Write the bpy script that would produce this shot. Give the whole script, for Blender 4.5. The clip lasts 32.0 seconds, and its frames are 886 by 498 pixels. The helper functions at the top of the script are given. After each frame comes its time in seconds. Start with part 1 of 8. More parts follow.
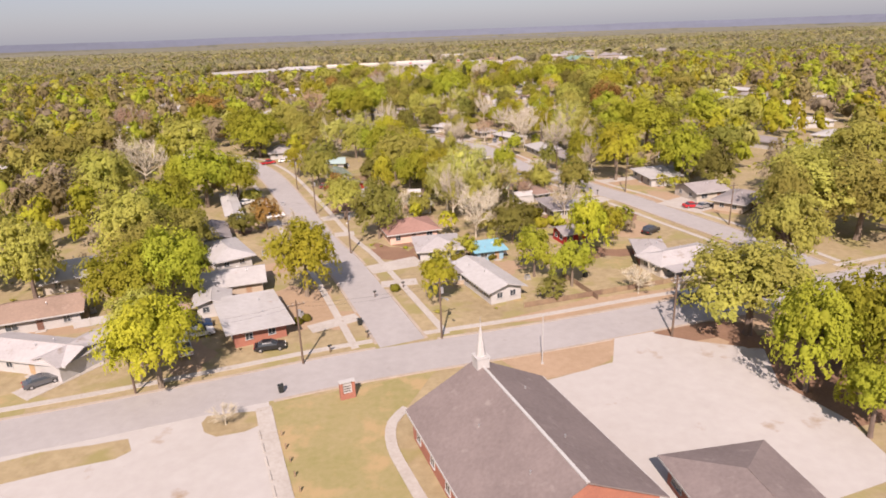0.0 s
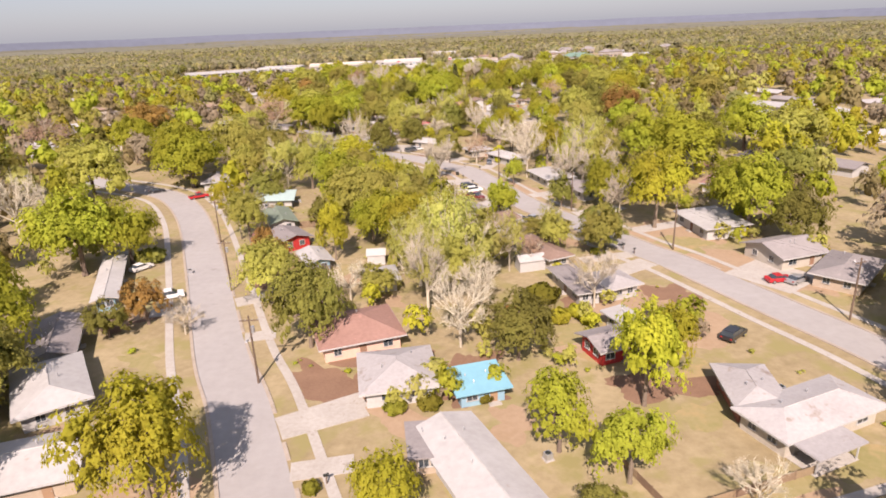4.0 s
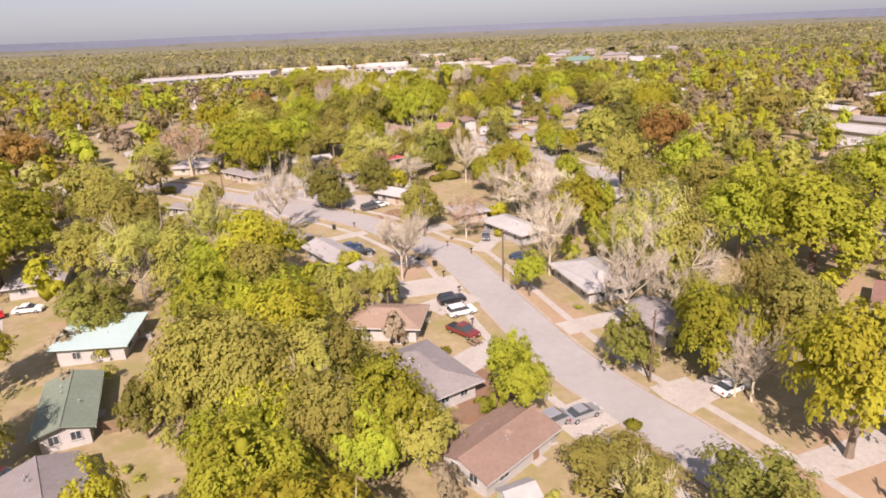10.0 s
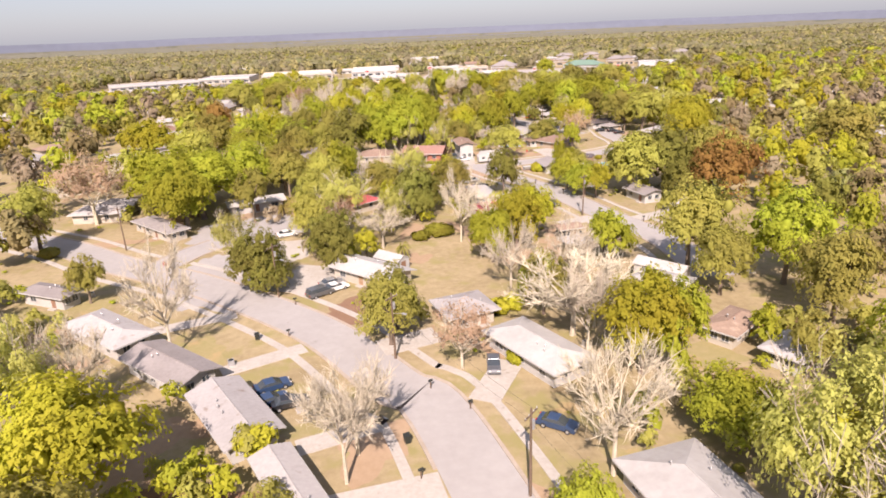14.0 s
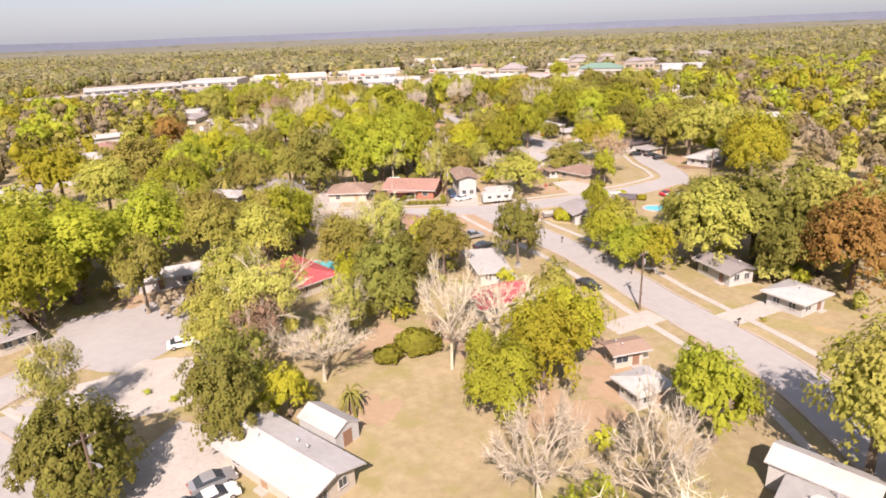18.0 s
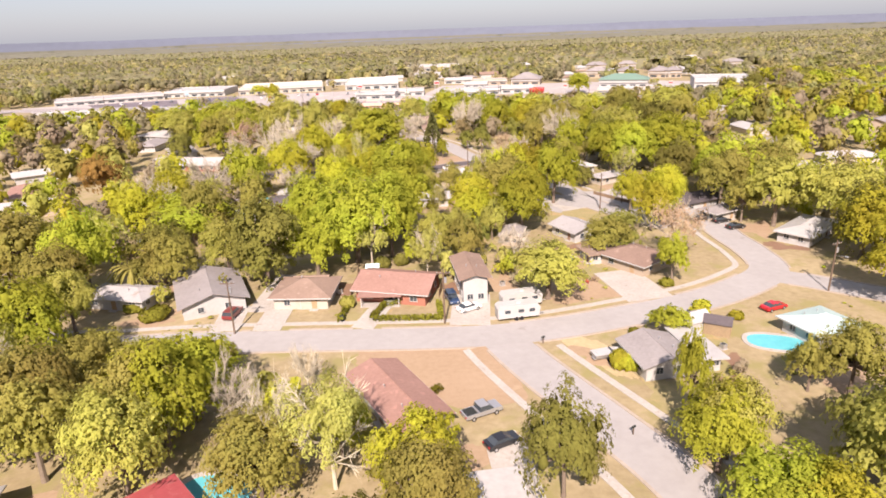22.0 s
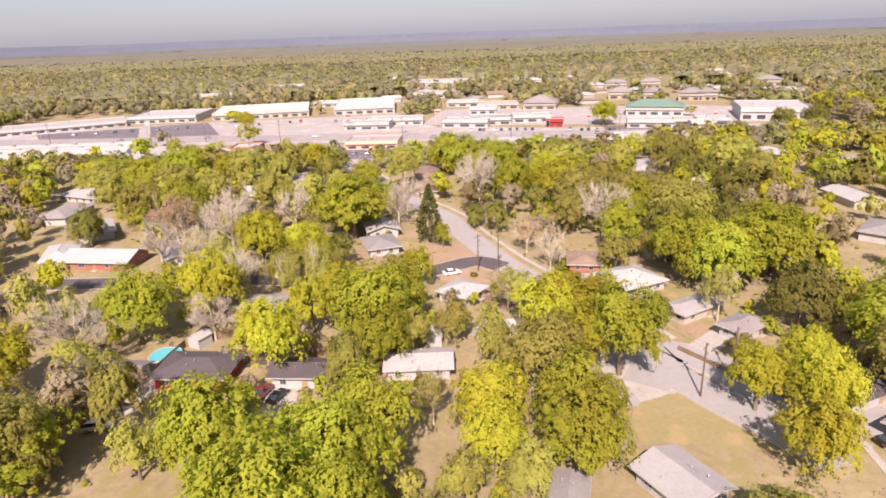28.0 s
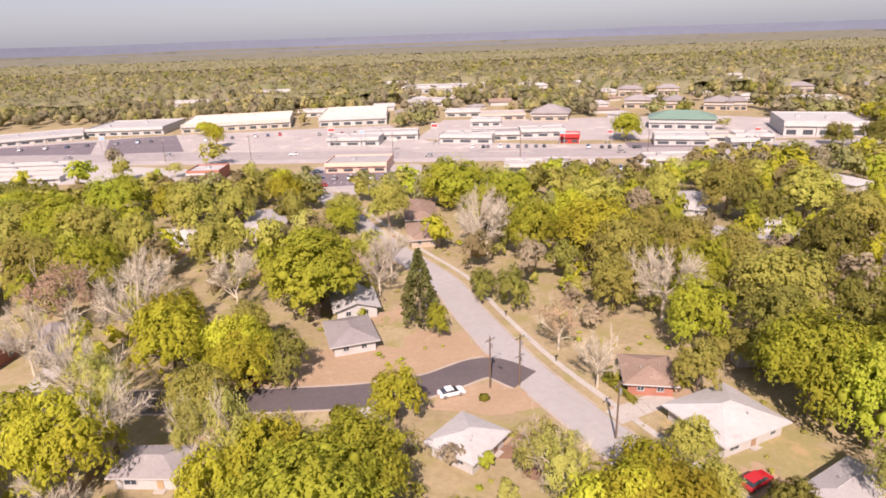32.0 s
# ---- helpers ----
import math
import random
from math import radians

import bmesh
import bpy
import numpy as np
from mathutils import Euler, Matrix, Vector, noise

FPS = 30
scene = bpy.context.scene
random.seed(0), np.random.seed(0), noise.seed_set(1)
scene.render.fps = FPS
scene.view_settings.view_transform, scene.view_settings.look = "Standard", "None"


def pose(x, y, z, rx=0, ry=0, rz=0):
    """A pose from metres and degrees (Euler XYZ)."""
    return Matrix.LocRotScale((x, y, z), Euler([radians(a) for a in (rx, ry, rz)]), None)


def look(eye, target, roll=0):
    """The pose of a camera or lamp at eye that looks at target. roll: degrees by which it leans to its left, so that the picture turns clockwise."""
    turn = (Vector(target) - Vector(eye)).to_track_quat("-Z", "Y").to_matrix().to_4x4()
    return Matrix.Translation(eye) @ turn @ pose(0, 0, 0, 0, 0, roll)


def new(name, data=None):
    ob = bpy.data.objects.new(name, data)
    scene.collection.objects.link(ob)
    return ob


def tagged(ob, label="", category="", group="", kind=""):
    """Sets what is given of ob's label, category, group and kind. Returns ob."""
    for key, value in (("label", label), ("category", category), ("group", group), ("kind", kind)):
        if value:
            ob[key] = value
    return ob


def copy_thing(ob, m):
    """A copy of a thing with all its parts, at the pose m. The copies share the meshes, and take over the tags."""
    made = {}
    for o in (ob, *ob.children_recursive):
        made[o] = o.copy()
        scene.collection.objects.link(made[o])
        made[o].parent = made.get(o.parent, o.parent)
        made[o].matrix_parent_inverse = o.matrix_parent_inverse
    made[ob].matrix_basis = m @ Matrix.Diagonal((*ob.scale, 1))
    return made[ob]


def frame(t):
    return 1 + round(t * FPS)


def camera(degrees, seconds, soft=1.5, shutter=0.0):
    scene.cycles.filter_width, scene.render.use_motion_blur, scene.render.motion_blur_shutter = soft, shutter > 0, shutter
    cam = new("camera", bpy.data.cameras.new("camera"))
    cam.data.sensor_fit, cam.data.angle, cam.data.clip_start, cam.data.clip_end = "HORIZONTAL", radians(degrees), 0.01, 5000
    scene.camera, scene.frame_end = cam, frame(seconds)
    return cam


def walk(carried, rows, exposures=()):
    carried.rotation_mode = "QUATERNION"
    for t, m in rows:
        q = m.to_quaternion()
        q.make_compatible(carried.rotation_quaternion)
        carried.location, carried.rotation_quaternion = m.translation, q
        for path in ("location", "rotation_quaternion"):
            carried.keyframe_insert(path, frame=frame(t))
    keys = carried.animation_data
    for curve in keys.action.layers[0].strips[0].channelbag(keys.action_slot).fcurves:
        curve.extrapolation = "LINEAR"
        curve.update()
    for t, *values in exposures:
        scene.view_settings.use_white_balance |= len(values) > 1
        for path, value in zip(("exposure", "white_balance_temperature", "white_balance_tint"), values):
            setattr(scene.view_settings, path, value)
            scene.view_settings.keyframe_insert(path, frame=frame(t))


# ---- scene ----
cam = camera(71.07, 32.0, soft=1.8)
# seconds, eye, yaw, pitch, lean to the right
PATH = [
    (0.0, 0.29, -0.56, 44.75, -1.80, -19.36, 2.08),
    (0.5, 1.26, 6.32, 44.86, -1.83, -19.32, 2.17),
    (1.0, 2.09, 12.86, 44.77, -1.85, -19.42, 2.27),
    (1.5, 3.00, 19.90, 44.60, -1.89, -19.82, 2.39),
    (2.0, 3.83, 26.30, 44.44, -1.93, -19.78, 2.38),
    (2.5, 4.68, 33.04, 44.21, -2.00, -19.72, 2.37),
    (3.0, 5.46, 39.70, 44.08, -2.07, -19.68, 2.37),
    (3.5, 6.21, 46.33, 44.08, -2.14, -19.67, 2.37),
    (5.5, 9.41, 72.88, 44.32, -2.40, -19.71, 2.40),
    (6.0, 10.19, 79.77, 44.34, -2.46, -19.68, 2.40),
    (6.5, 10.95, 86.32, 44.28, -2.50, -19.70, 2.39),
    (7.0, 11.79, 93.08, 44.22, -2.55, -19.65, 2.37),
    (7.5, 12.60, 99.55, 43.95, -2.61, -19.66, 2.36),
    (8.0, 13.36, 106.14, 43.76, -2.68, -19.63, 2.35),
    (8.5, 14.05, 112.94, 43.62, -2.77, -19.58, 2.37),
    (9.0, 14.70, 119.44, 43.48, -2.84, -19.60, 2.39),
    (9.5, 15.28, 125.90, 43.51, -2.90, -19.58, 2.39),
    (10.0, 15.79, 132.19, 43.50, -2.97, -19.62, 2.40),
    (10.5, 16.34, 138.73, 43.46, -3.08, -19.60, 2.41),
    (11.0, 16.98, 145.45, 43.32, -3.23, -19.57, 2.42),
    (11.5, 17.46, 152.44, 43.18, -3.35, -19.50, 2.42),
    (12.0, 18.01, 159.24, 42.99, -3.43, -19.54, 2.41),
    (12.5, 18.63, 166.05, 42.96, -3.46, -19.56, 2.40),
    (13.0, 19.37, 172.84, 42.97, -3.47, -19.57, 2.39),
    (13.5, 20.35, 179.62, 43.09, -3.47, -19.54, 2.37),
    (14.0, 21.25, 186.28, 43.24, -3.43, -19.50, 2.35),
    (14.5, 22.08, 192.71, 43.28, -3.35, -19.47, 2.31),
    (16.5, 26.29, 218.89, 42.84, -3.02, -19.43, 2.18),
    (17.0, 27.12, 225.58, 42.74, -2.93, -19.41, 2.17),
    (17.5, 27.92, 232.40, 42.66, -2.87, -19.43, 2.18),
    (18.0, 28.64, 239.50, 42.63, -2.81, -19.47, 2.21),
    (18.5, 29.37, 247.00, 42.76, -2.75, -19.49, 2.24),
    (19.0, 30.11, 254.99, 43.27, -2.69, -19.41, 2.26),
    (19.5, 30.94, 262.53, 43.70, -2.61, -19.41, 2.26),
    (20.0, 31.78, 269.43, 43.99, -2.51, -19.46, 2.23),
    (20.5, 32.45, 276.31, 44.71, -2.39, -19.38, 2.19),
    (21.0, 33.11, 282.98, 45.52, -2.27, -19.42, 2.13),
    (21.5, 33.76, 289.71, 46.73, -2.16, -19.40, 2.06),
    (22.0, 34.35, 296.17, 47.95, -2.06, -19.50, 2.02),
    (22.5, 34.90, 302.50, 49.45, -2.03, -19.50, 2.00),
    (23.0, 35.37, 308.80, 51.16, -2.01, -19.45, 2.00),
    (23.5, 35.76, 314.93, 52.95, -1.96, -19.38, 2.02),
    (24.0, 36.10, 321.28, 54.92, -1.92, -19.34, 2.03),
    (24.5, 36.47, 327.29, 56.36, -1.91, -19.35, 2.04),
    (25.0, 36.84, 333.37, 57.54, -1.89, -19.30, 2.05),
    (25.5, 37.14, 339.29, 57.93, -1.88, -19.46, 2.06),
    (27.5, 38.77, 364.52, 58.52, -1.76, -19.32, 2.03),
    (28.0, 39.16, 371.14, 58.59, -1.75, -19.33, 2.01),
    (28.5, 39.55, 378.01, 58.76, -1.75, -19.30, 2.01),
    (29.0, 39.94, 384.73, 58.76, -1.76, -19.32, 2.01),
    (29.5, 40.30, 391.71, 58.85, -1.77, -19.29, 2.03),
    (30.0, 40.69, 398.61, 58.78, -1.78, -19.34, 2.06),
    (30.5, 41.01, 405.62, 58.78, -1.80, -19.34, 2.07),
    (31.0, 41.39, 412.52, 58.70, -1.83, -19.36, 2.06),
    (31.5, 41.76, 419.55, 58.81, -1.86, -19.28, 2.01),
    (32.0, 42.10, 426.09, 58.71, -1.88, -19.23, 1.93),
]


def view(x, y, z, yaw, pitch, lean):
    a, b = radians(yaw), radians(pitch)
    way = Vector((-math.sin(a) * math.cos(b), math.cos(a) * math.cos(b), math.sin(b)))
    return look((x, y, z), Vector((x, y, z)) + way * 50, -lean)


walk(cam, [(row[0], view(*row[1:])) for row in PATH], ((0, 0.92, 6700, 23), (3, 1.03, 6700, 22), (6, 1.11, 6700, 23), (9, 1.04, 6700, 25), (13, 1.18, 6700, 23), (17, 1.34, 6700, 20), (20, 1.10, 6700, 24), (23, 1.35, 6700, 19), (25, 1.28, 6700, 21), (29, 1.08, 6700, 26), (32, 1.05, 6700, 26)))

# world: sky, one sun
world = bpy.data.worlds.new("sky")
scene.world = world
world.use_nodes = True
_wn = world.node_tree.nodes
_sky = _wn.new("ShaderNodeTexSky")
_sky.sky_type = "NISHITA"
_sky.sun_disc = False
SUN_EL, SUN_AZ = 42.0, 189.0
_sky.sun_elevation = radians(SUN_EL)
_sky.sun_rotation = radians(SUN_AZ)
_sky.air_density, _sky.dust_density, _sky.ozone_density = 1.0, 1.3, 3.5
_wn["Background"].inputs[1].default_value = 0.074
# thin milky haze over the whole sky
_veil = _wn.new("ShaderNodeMix")
_veil.data_type = "RGBA"
_veil.inputs["Factor"].default_value = 0.6
_veil.inputs["B"].default_value = (3.18, 3.38, 3.80, 1)
world.node_tree.links.new(_sky.outputs[0], _veil.inputs["A"])
world.node_tree.links.new(_veil.outputs["Result"], _wn["Background"].inputs[0])
sun_data = bpy.data.lights.new("sun", "SUN")
sun_data.energy, sun_data.angle, sun_data.color = 4.30, radians(0.6), (1.0, 0.895, 0.785)
sun = new("sun", sun_data)
_sd = Vector((math.sin(radians(SUN_AZ)) * math.cos(radians(SUN_EL)), math.cos(radians(SUN_AZ)) * math.cos(radians(SUN_EL)), math.sin(radians(SUN_EL))))
sun.matrix_world = look(_sd * 300, (0, 0, 0))


# ---- materials ----
def mat(name, col, col2=None, rough=0.85, big=0.15, fine=2.5, bump=0.0, metal=0.0, vary=0.0, island=0.0, spec=0.3, stain=None, stain_at=0.6):
    """A surface with colour variation at two scales, optional stains, per-object and per-piece variation."""
    m = bpy.data.materials.new(name)
    m.use_nodes = True
    nt = m.node_tree
    N, L = nt.nodes.new, nt.links.new
    b = nt.nodes["Principled BSDF"]
    b.inputs["Roughness"].default_value = rough
    b.inputs["Metallic"].default_value = metal
    b.inputs["Specular IOR Level"].default_value = spec
    col2 = col2 or tuple(c * 0.72 for c in col)
    geo = N("ShaderNodeNewGeometry")

    def tex(scale, detail):
        n = N("ShaderNodeTexNoise")
        n.inputs["Scale"].default_value, n.inputs["Detail"].default_value, n.inputs["Roughness"].default_value = scale, detail, 0.6
        L(geo.outputs["Position"], n.inputs["Vector"])
        return n
    n1, n2 = tex(big, 4), tex(fine, 5)
    add = N("ShaderNodeMath")
    add.operation = "ADD"
    L(n1.outputs["Fac"], add.inputs[0])
    L(n2.outputs["Fac"], add.inputs[1])
    ramp = N("ShaderNodeMapRange")
    ramp.inputs["From Min"].default_value, ramp.inputs["From Max"].default_value = 0.7, 1.3
    L(add.outputs[0], ramp.inputs["Value"])
    mix = N("ShaderNodeMix")
    mix.data_type = "RGBA"
    mix.inputs["A"].default_value, mix.inputs["B"].default_value = (*col, 1), (*col2, 1)
    L(ramp.outputs[0], mix.inputs["Factor"])
    out = mix.outputs["Result"]
    if stain:
        n3 = tex(big * 2.7, 6)
        r3 = N("ShaderNodeMapRange")
        r3.inputs["From Min"].default_value, r3.inputs["From Max"].default_value = stain_at, stain_at + 0.12
        L(n3.outputs["Fac"], r3.inputs["Value"])
        mx = N("ShaderNodeMix")
        mx.data_type = "RGBA"
        mx.inputs["B"].default_value = (*stain, 1)
        L(out, mx.inputs["A"])
        L(r3.outputs[0], mx.inputs["Factor"])
        out = mx.outputs["Result"]
    for src, amount in ((("ShaderNodeObjectInfo", "Random"), vary), (("ShaderNodeNewGeometry", "Random Per Island"), island)):
        if amount:
            o = N(src[0])
            r = N("ShaderNodeMapRange")
            r.inputs["To Min"].default_value, r.inputs["To Max"].default_value = 1 - amount, 1 + amount
            L(o.outputs[src[1]], r.inputs["Value"])
            hsv = N("ShaderNodeHueSaturation")
            L(out, hsv.inputs["Color"])
            L(r.outputs[0], hsv.inputs["Value"])
            r2 = N("ShaderNodeMapRange")
            r2.inputs["To Min"].default_value, r2.inputs["To Max"].default_value = 0.5 - amount * 0.06, 0.5 + amount * 0.06
            L(o.outputs[src[1]], r2.inputs["Value"])
            L(r2.outputs[0], hsv.inputs["Hue"])
            out = hsv.outputs["Color"]
    L(out, b.inputs["Base Color"])
    if bump:
        bp = N("ShaderNodeBump")
        bp.inputs["Strength"].default_value, bp.inputs["Distance"].default_value = bump, 0.05
        L(n2.outputs["Fac"], bp.inputs["Height"])
        L(bp.outputs[0], b.inputs["Normal"])
    return m


def leaf_mat(name, col, col2, glow=0.32, vary=0.22):
    """Leaves: diffuse with light passing through, varied tree by tree and leaf by leaf."""
    m = mat(name, col, col2, rough=0.8, big=0.35, fine=1.6, vary=vary, island=0.06, spec=0.03)
    nt = m.node_tree
    N, L = nt.nodes.new, nt.links.new
    b = nt.nodes["Principled BSDF"]
    # crowns differ from one another over some ten metres
    stand = N("ShaderNodeTexNoise")
    stand.inputs["Scale"].default_value, stand.inputs["Detail"].default_value = 0.09, 2
    L(N("ShaderNodeNewGeometry").outputs["Position"], stand.inputs["Vector"])
    hsv = N("ShaderNodeHueSaturation")
    for socket, lo, hi in (("Hue", 0.486, 0.512), ("Value", 0.86, 1.18)):
        r = N("ShaderNodeMapRange")
        r.inputs["From Min"].default_value, r.inputs["From Max"].default_value = 0.3, 0.7
        r.inputs["To Min"].default_value, r.inputs["To Max"].default_value = lo, hi
        L(stand.outputs["Color" if socket == "Hue" else "Fac"], r.inputs["Value"])
        L(r.outputs[0], hsv.inputs[socket])
    L(b.inputs["Base Color"].links[0].from_socket, hsv.inputs["Color"])
    L(hsv.outputs["Color"], b.inputs["Base Color"])
    tr = N("ShaderNodeBsdfTranslucent")
    mx = N("ShaderNodeMixShader")
    mx.inputs[0].default_value = glow
    L(hsv.outputs["Color"], tr.inputs["Color"])
    L(b.outputs[0], mx.inputs[1])
    L(tr.outputs[0], mx.inputs[2])
    L(mx.outputs[0], nt.nodes["Material Output"].inputs[0])
    return m


M = dict(
    lawn=mat("dry_lawn", (0.345, 0.278, 0.165), (0.222, 0.172, 0.095), rough=0.95, big=0.06, fine=0.75, bump=0.4, stain=(0.240, 0.207, 0.088), stain_at=0.50),
    green_lawn=mat("green_lawn", (0.222, 0.200, 0.078), (0.295, 0.238, 0.125), rough=0.95, big=0.08, fine=1.1, bump=0.3, stain=(0.335, 0.245, 0.125), stain_at=0.52),
    pale_grass=mat("pale_dry_grass", (0.43, 0.345, 0.205), (0.33, 0.26, 0.14), rough=0.95, big=0.15, fine=1.5, bump=0.3),
    dirt=mat("bare_dirt", (0.345, 0.248, 0.165), (0.28, 0.196, 0.122), rough=0.95, big=0.1, fine=1.1, bump=0.25, stain=(0.374, 0.281, 0.187)),
    sand=mat("pale_sand_lot", (0.398, 0.378, 0.358), (0.350, 0.328, 0.305), rough=0.95, big=0.06, fine=0.6, bump=0.15, stain=(0.269, 0.202, 0.141), stain_at=0.62),
    asphalt=mat("worn_asphalt", (0.335, 0.318, 0.308), (0.285, 0.268, 0.258), rough=0.85, big=0.09, fine=0.7, bump=0.1, stain=(0.205, 0.180, 0.164), stain_at=0.66),
    dark_asphalt=mat("fresh_asphalt", (0.115, 0.095, 0.095), (0.085, 0.072, 0.075), rough=0.85, big=0.1, fine=1.0, bump=0.1),
    lot=mat("parking_asphalt", (0.375, 0.340, 0.325), (0.310, 0.280, 0.268), rough=0.85, big=0.03, fine=0.2, stain=(0.445, 0.400, 0.370), stain_at=0.54),
    main_road=mat("grey_highway_asphalt", (0.305, 0.275, 0.268), (0.262, 0.236, 0.230), rough=0.85, big=0.04, fine=0.3, stain=(0.35, 0.32, 0.305), stain_at=0.6),
    dark_lot=mat("dark_parking_asphalt", (0.165, 0.140, 0.155), (0.135, 0.115, 0.128), rough=0.85, big=0.05, fine=0.4, stain=(0.215, 0.185, 0.195), stain_at=0.58),
    line=mat("worn_white_road_paint", (0.60, 0.58, 0.55), (0.45, 0.43, 0.41), rough=0.8, big=0.5, fine=2.0),
    concrete=mat("concrete", (0.405, 0.378, 0.345), (0.325, 0.296, 0.262), rough=0.85, big=0.25, fine=2.0, bump=0.05, stain=(0.219, 0.174, 0.129), stain_at=0.62),
    kerb=mat("kerb_concrete", (0.374, 0.320, 0.272), (0.286, 0.238, 0.190), rough=0.9, big=0.4, fine=3.0),
    paint_white=mat("white_paint", (0.43, 0.42, 0.41), (0.355, 0.342, 0.325), rough=0.6, big=0.3, fine=3.0),
    paint_cream=mat("cream_paint", (0.44, 0.400, 0.345), (0.365, 0.325, 0.272), rough=0.7, big=0.3, fine=3.0),
    paint_tan=mat("tan_paint", (0.40, 0.325, 0.250), (0.33, 0.265, 0.20), rough=0.75, big=0.3, fine=3.0),
    paint_grey=mat("grey_paint", (0.42, 0.42, 0.42), (0.34, 0.34, 0.34), rough=0.7, big=0.3, fine=3.0),
    paint_green=mat("pale_green_paint", (0.50, 0.58, 0.46), (0.42, 0.50, 0.40), rough=0.7, big=0.3, fine=3.0),
    paint_red=mat("red_paint", (0.42, 0.035, 0.03), (0.33, 0.03, 0.03), rough=0.6, big=0.3, fine=3.0),
    paint_pink=mat("pink_paint", (0.62, 0.42, 0.33), (0.54, 0.36, 0.28), rough=0.7, big=0.3, fine=3.0),
    paint_blue=mat("blue_paint", (0.24, 0.38, 0.46), (0.20, 0.32, 0.40), rough=0.6, big=0.3, fine=3.0),
    brick=mat("red_brick", (0.36, 0.15, 0.10), (0.26, 0.11, 0.08), rough=0.9, big=0.5, fine=6.0),
    wood=mat("weathered_wood", (0.26, 0.18, 0.115), (0.17, 0.12, 0.08), rough=0.9, big=0.6, fine=5.0, vary=0.2),
    pole_wood=mat("pole_wood", (0.15, 0.105, 0.075), (0.10, 0.07, 0.05), rough=0.9, big=0.6, fine=5.0),
    roof_white=mat("white_roof", (0.405, 0.395, 0.388), (0.325, 0.312, 0.302), rough=0.6, big=0.22, fine=1.2, vary=0.06, stain=(0.302, 0.249, 0.210), stain_at=0.66),
    roof_cream=mat("cream_membrane_roof", (0.66, 0.61, 0.50), (0.56, 0.51, 0.41), rough=0.7, big=0.05, fine=0.4, stain=(0.48, 0.43, 0.35), stain_at=0.62),
    roof_pale=mat("pale_shingle_roof", (0.372, 0.355, 0.352), (0.295, 0.278, 0.274), rough=0.9, big=0.2, fine=2.2, vary=0.1, stain=(0.231, 0.188, 0.162), stain_at=0.6),
    roof_grey=mat("grey_shingle_roof", (0.262, 0.240, 0.236), (0.195, 0.175, 0.172), rough=0.9, big=0.2, fine=2.4, vary=0.12, stain=(0.31, 0.28, 0.265), stain_at=0.62),
    roof_church=mat("brown_grey_shingle_roof", (0.205, 0.168, 0.158), (0.150, 0.122, 0.115), rough=0.9, big=0.2, fine=2.4, stain=(0.235, 0.20, 0.185), stain_at=0.6),
    roof_dark=mat("dark_shingle_roof", (0.10, 0.085, 0.09), (0.07, 0.06, 0.065), rough=0.9, big=0.2, fine=2.4, vary=0.12),
    roof_brown=mat("brown_shingle_roof", (0.270, 0.190, 0.148), (0.200, 0.140, 0.108), rough=0.9, big=0.2, fine=2.4, vary=0.12, stain=(0.33, 0.245, 0.195), stain_at=0.6),
    roof_red=mat("rust_red_roof", (0.300, 0.178, 0.145), (0.24, 0.138, 0.112), rough=0.85, big=0.25, fine=2.0, stain=(0.36, 0.20, 0.165), stain_at=0.6),
    roof_crimson=mat("crimson_metal_roof", (0.42, 0.092, 0.098), (0.345, 0.068, 0.074), rough=0.55, big=0.2, fine=1.5, stain=(0.45, 0.16, 0.15), stain_at=0.58),
    roof_teal=mat("pale_teal_metal_roof", (0.408, 0.527, 0.510), (0.357, 0.468, 0.459), rough=0.5, big=0.2, fine=1.5),
    roof_blue=mat("sky_blue_metal_roof", (0.20, 0.42, 0.51), (0.17, 0.36, 0.45), rough=0.45, big=0.2, fine=1.5),
    roof_green=mat("dull_green_roof", (0.18, 0.22, 0.17), (0.14, 0.17, 0.13), rough=0.8, big=0.25, fine=2.0),
    roof_mint=mat("mint_green_metal_roof", (0.155, 0.240, 0.190), (0.130, 0.205, 0.165), rough=0.5, big=0.1, fine=0.8),
    trim=mat("white_trim", (0.43, 0.425, 0.415), (0.375, 0.365, 0.35), rough=0.6, big=0.5, fine=4.0),
    glass=mat("window_glass", (0.035, 0.045, 0.055), (0.05, 0.06, 0.07), rough=0.08, spec=0.8),
    door=mat("door_paint", (0.28, 0.17, 0.11), (0.23, 0.14, 0.09), rough=0.6, vary=0.4),
    metal=mat("galvanised_metal", (0.52, 0.52, 0.53), (0.42, 0.42, 0.43), rough=0.45, metal=0.7, big=0.5, fine=4.0),
    rubber=mat("tyre_rubber", (0.022, 0.021, 0.021), rough=0.8),
    bark=mat("bark", (0.20, 0.155, 0.12), (0.12, 0.09, 0.07), rough=0.95, big=0.8, fine=6.0, vary=0.2),
    pale_bark=mat("pale_grey_bark", (0.50, 0.445, 0.35), (0.36, 0.315, 0.24), rough=0.95, big=0.5, fine=4.0, vary=0.15, island=0.15),
    water=mat("pool_water", (0.11, 0.44, 0.48), (0.09, 0.39, 0.44), rough=0.06, big=0.3, fine=1.5, spec=0.6),
    mulch=mat("brown_mulch", (0.23, 0.14, 0.09), (0.17, 0.10, 0.065), rough=0.95, big=0.3, fine=3.0),
    plastic=mat("dark_plastic", (0.03, 0.033, 0.03), rough=0.5),
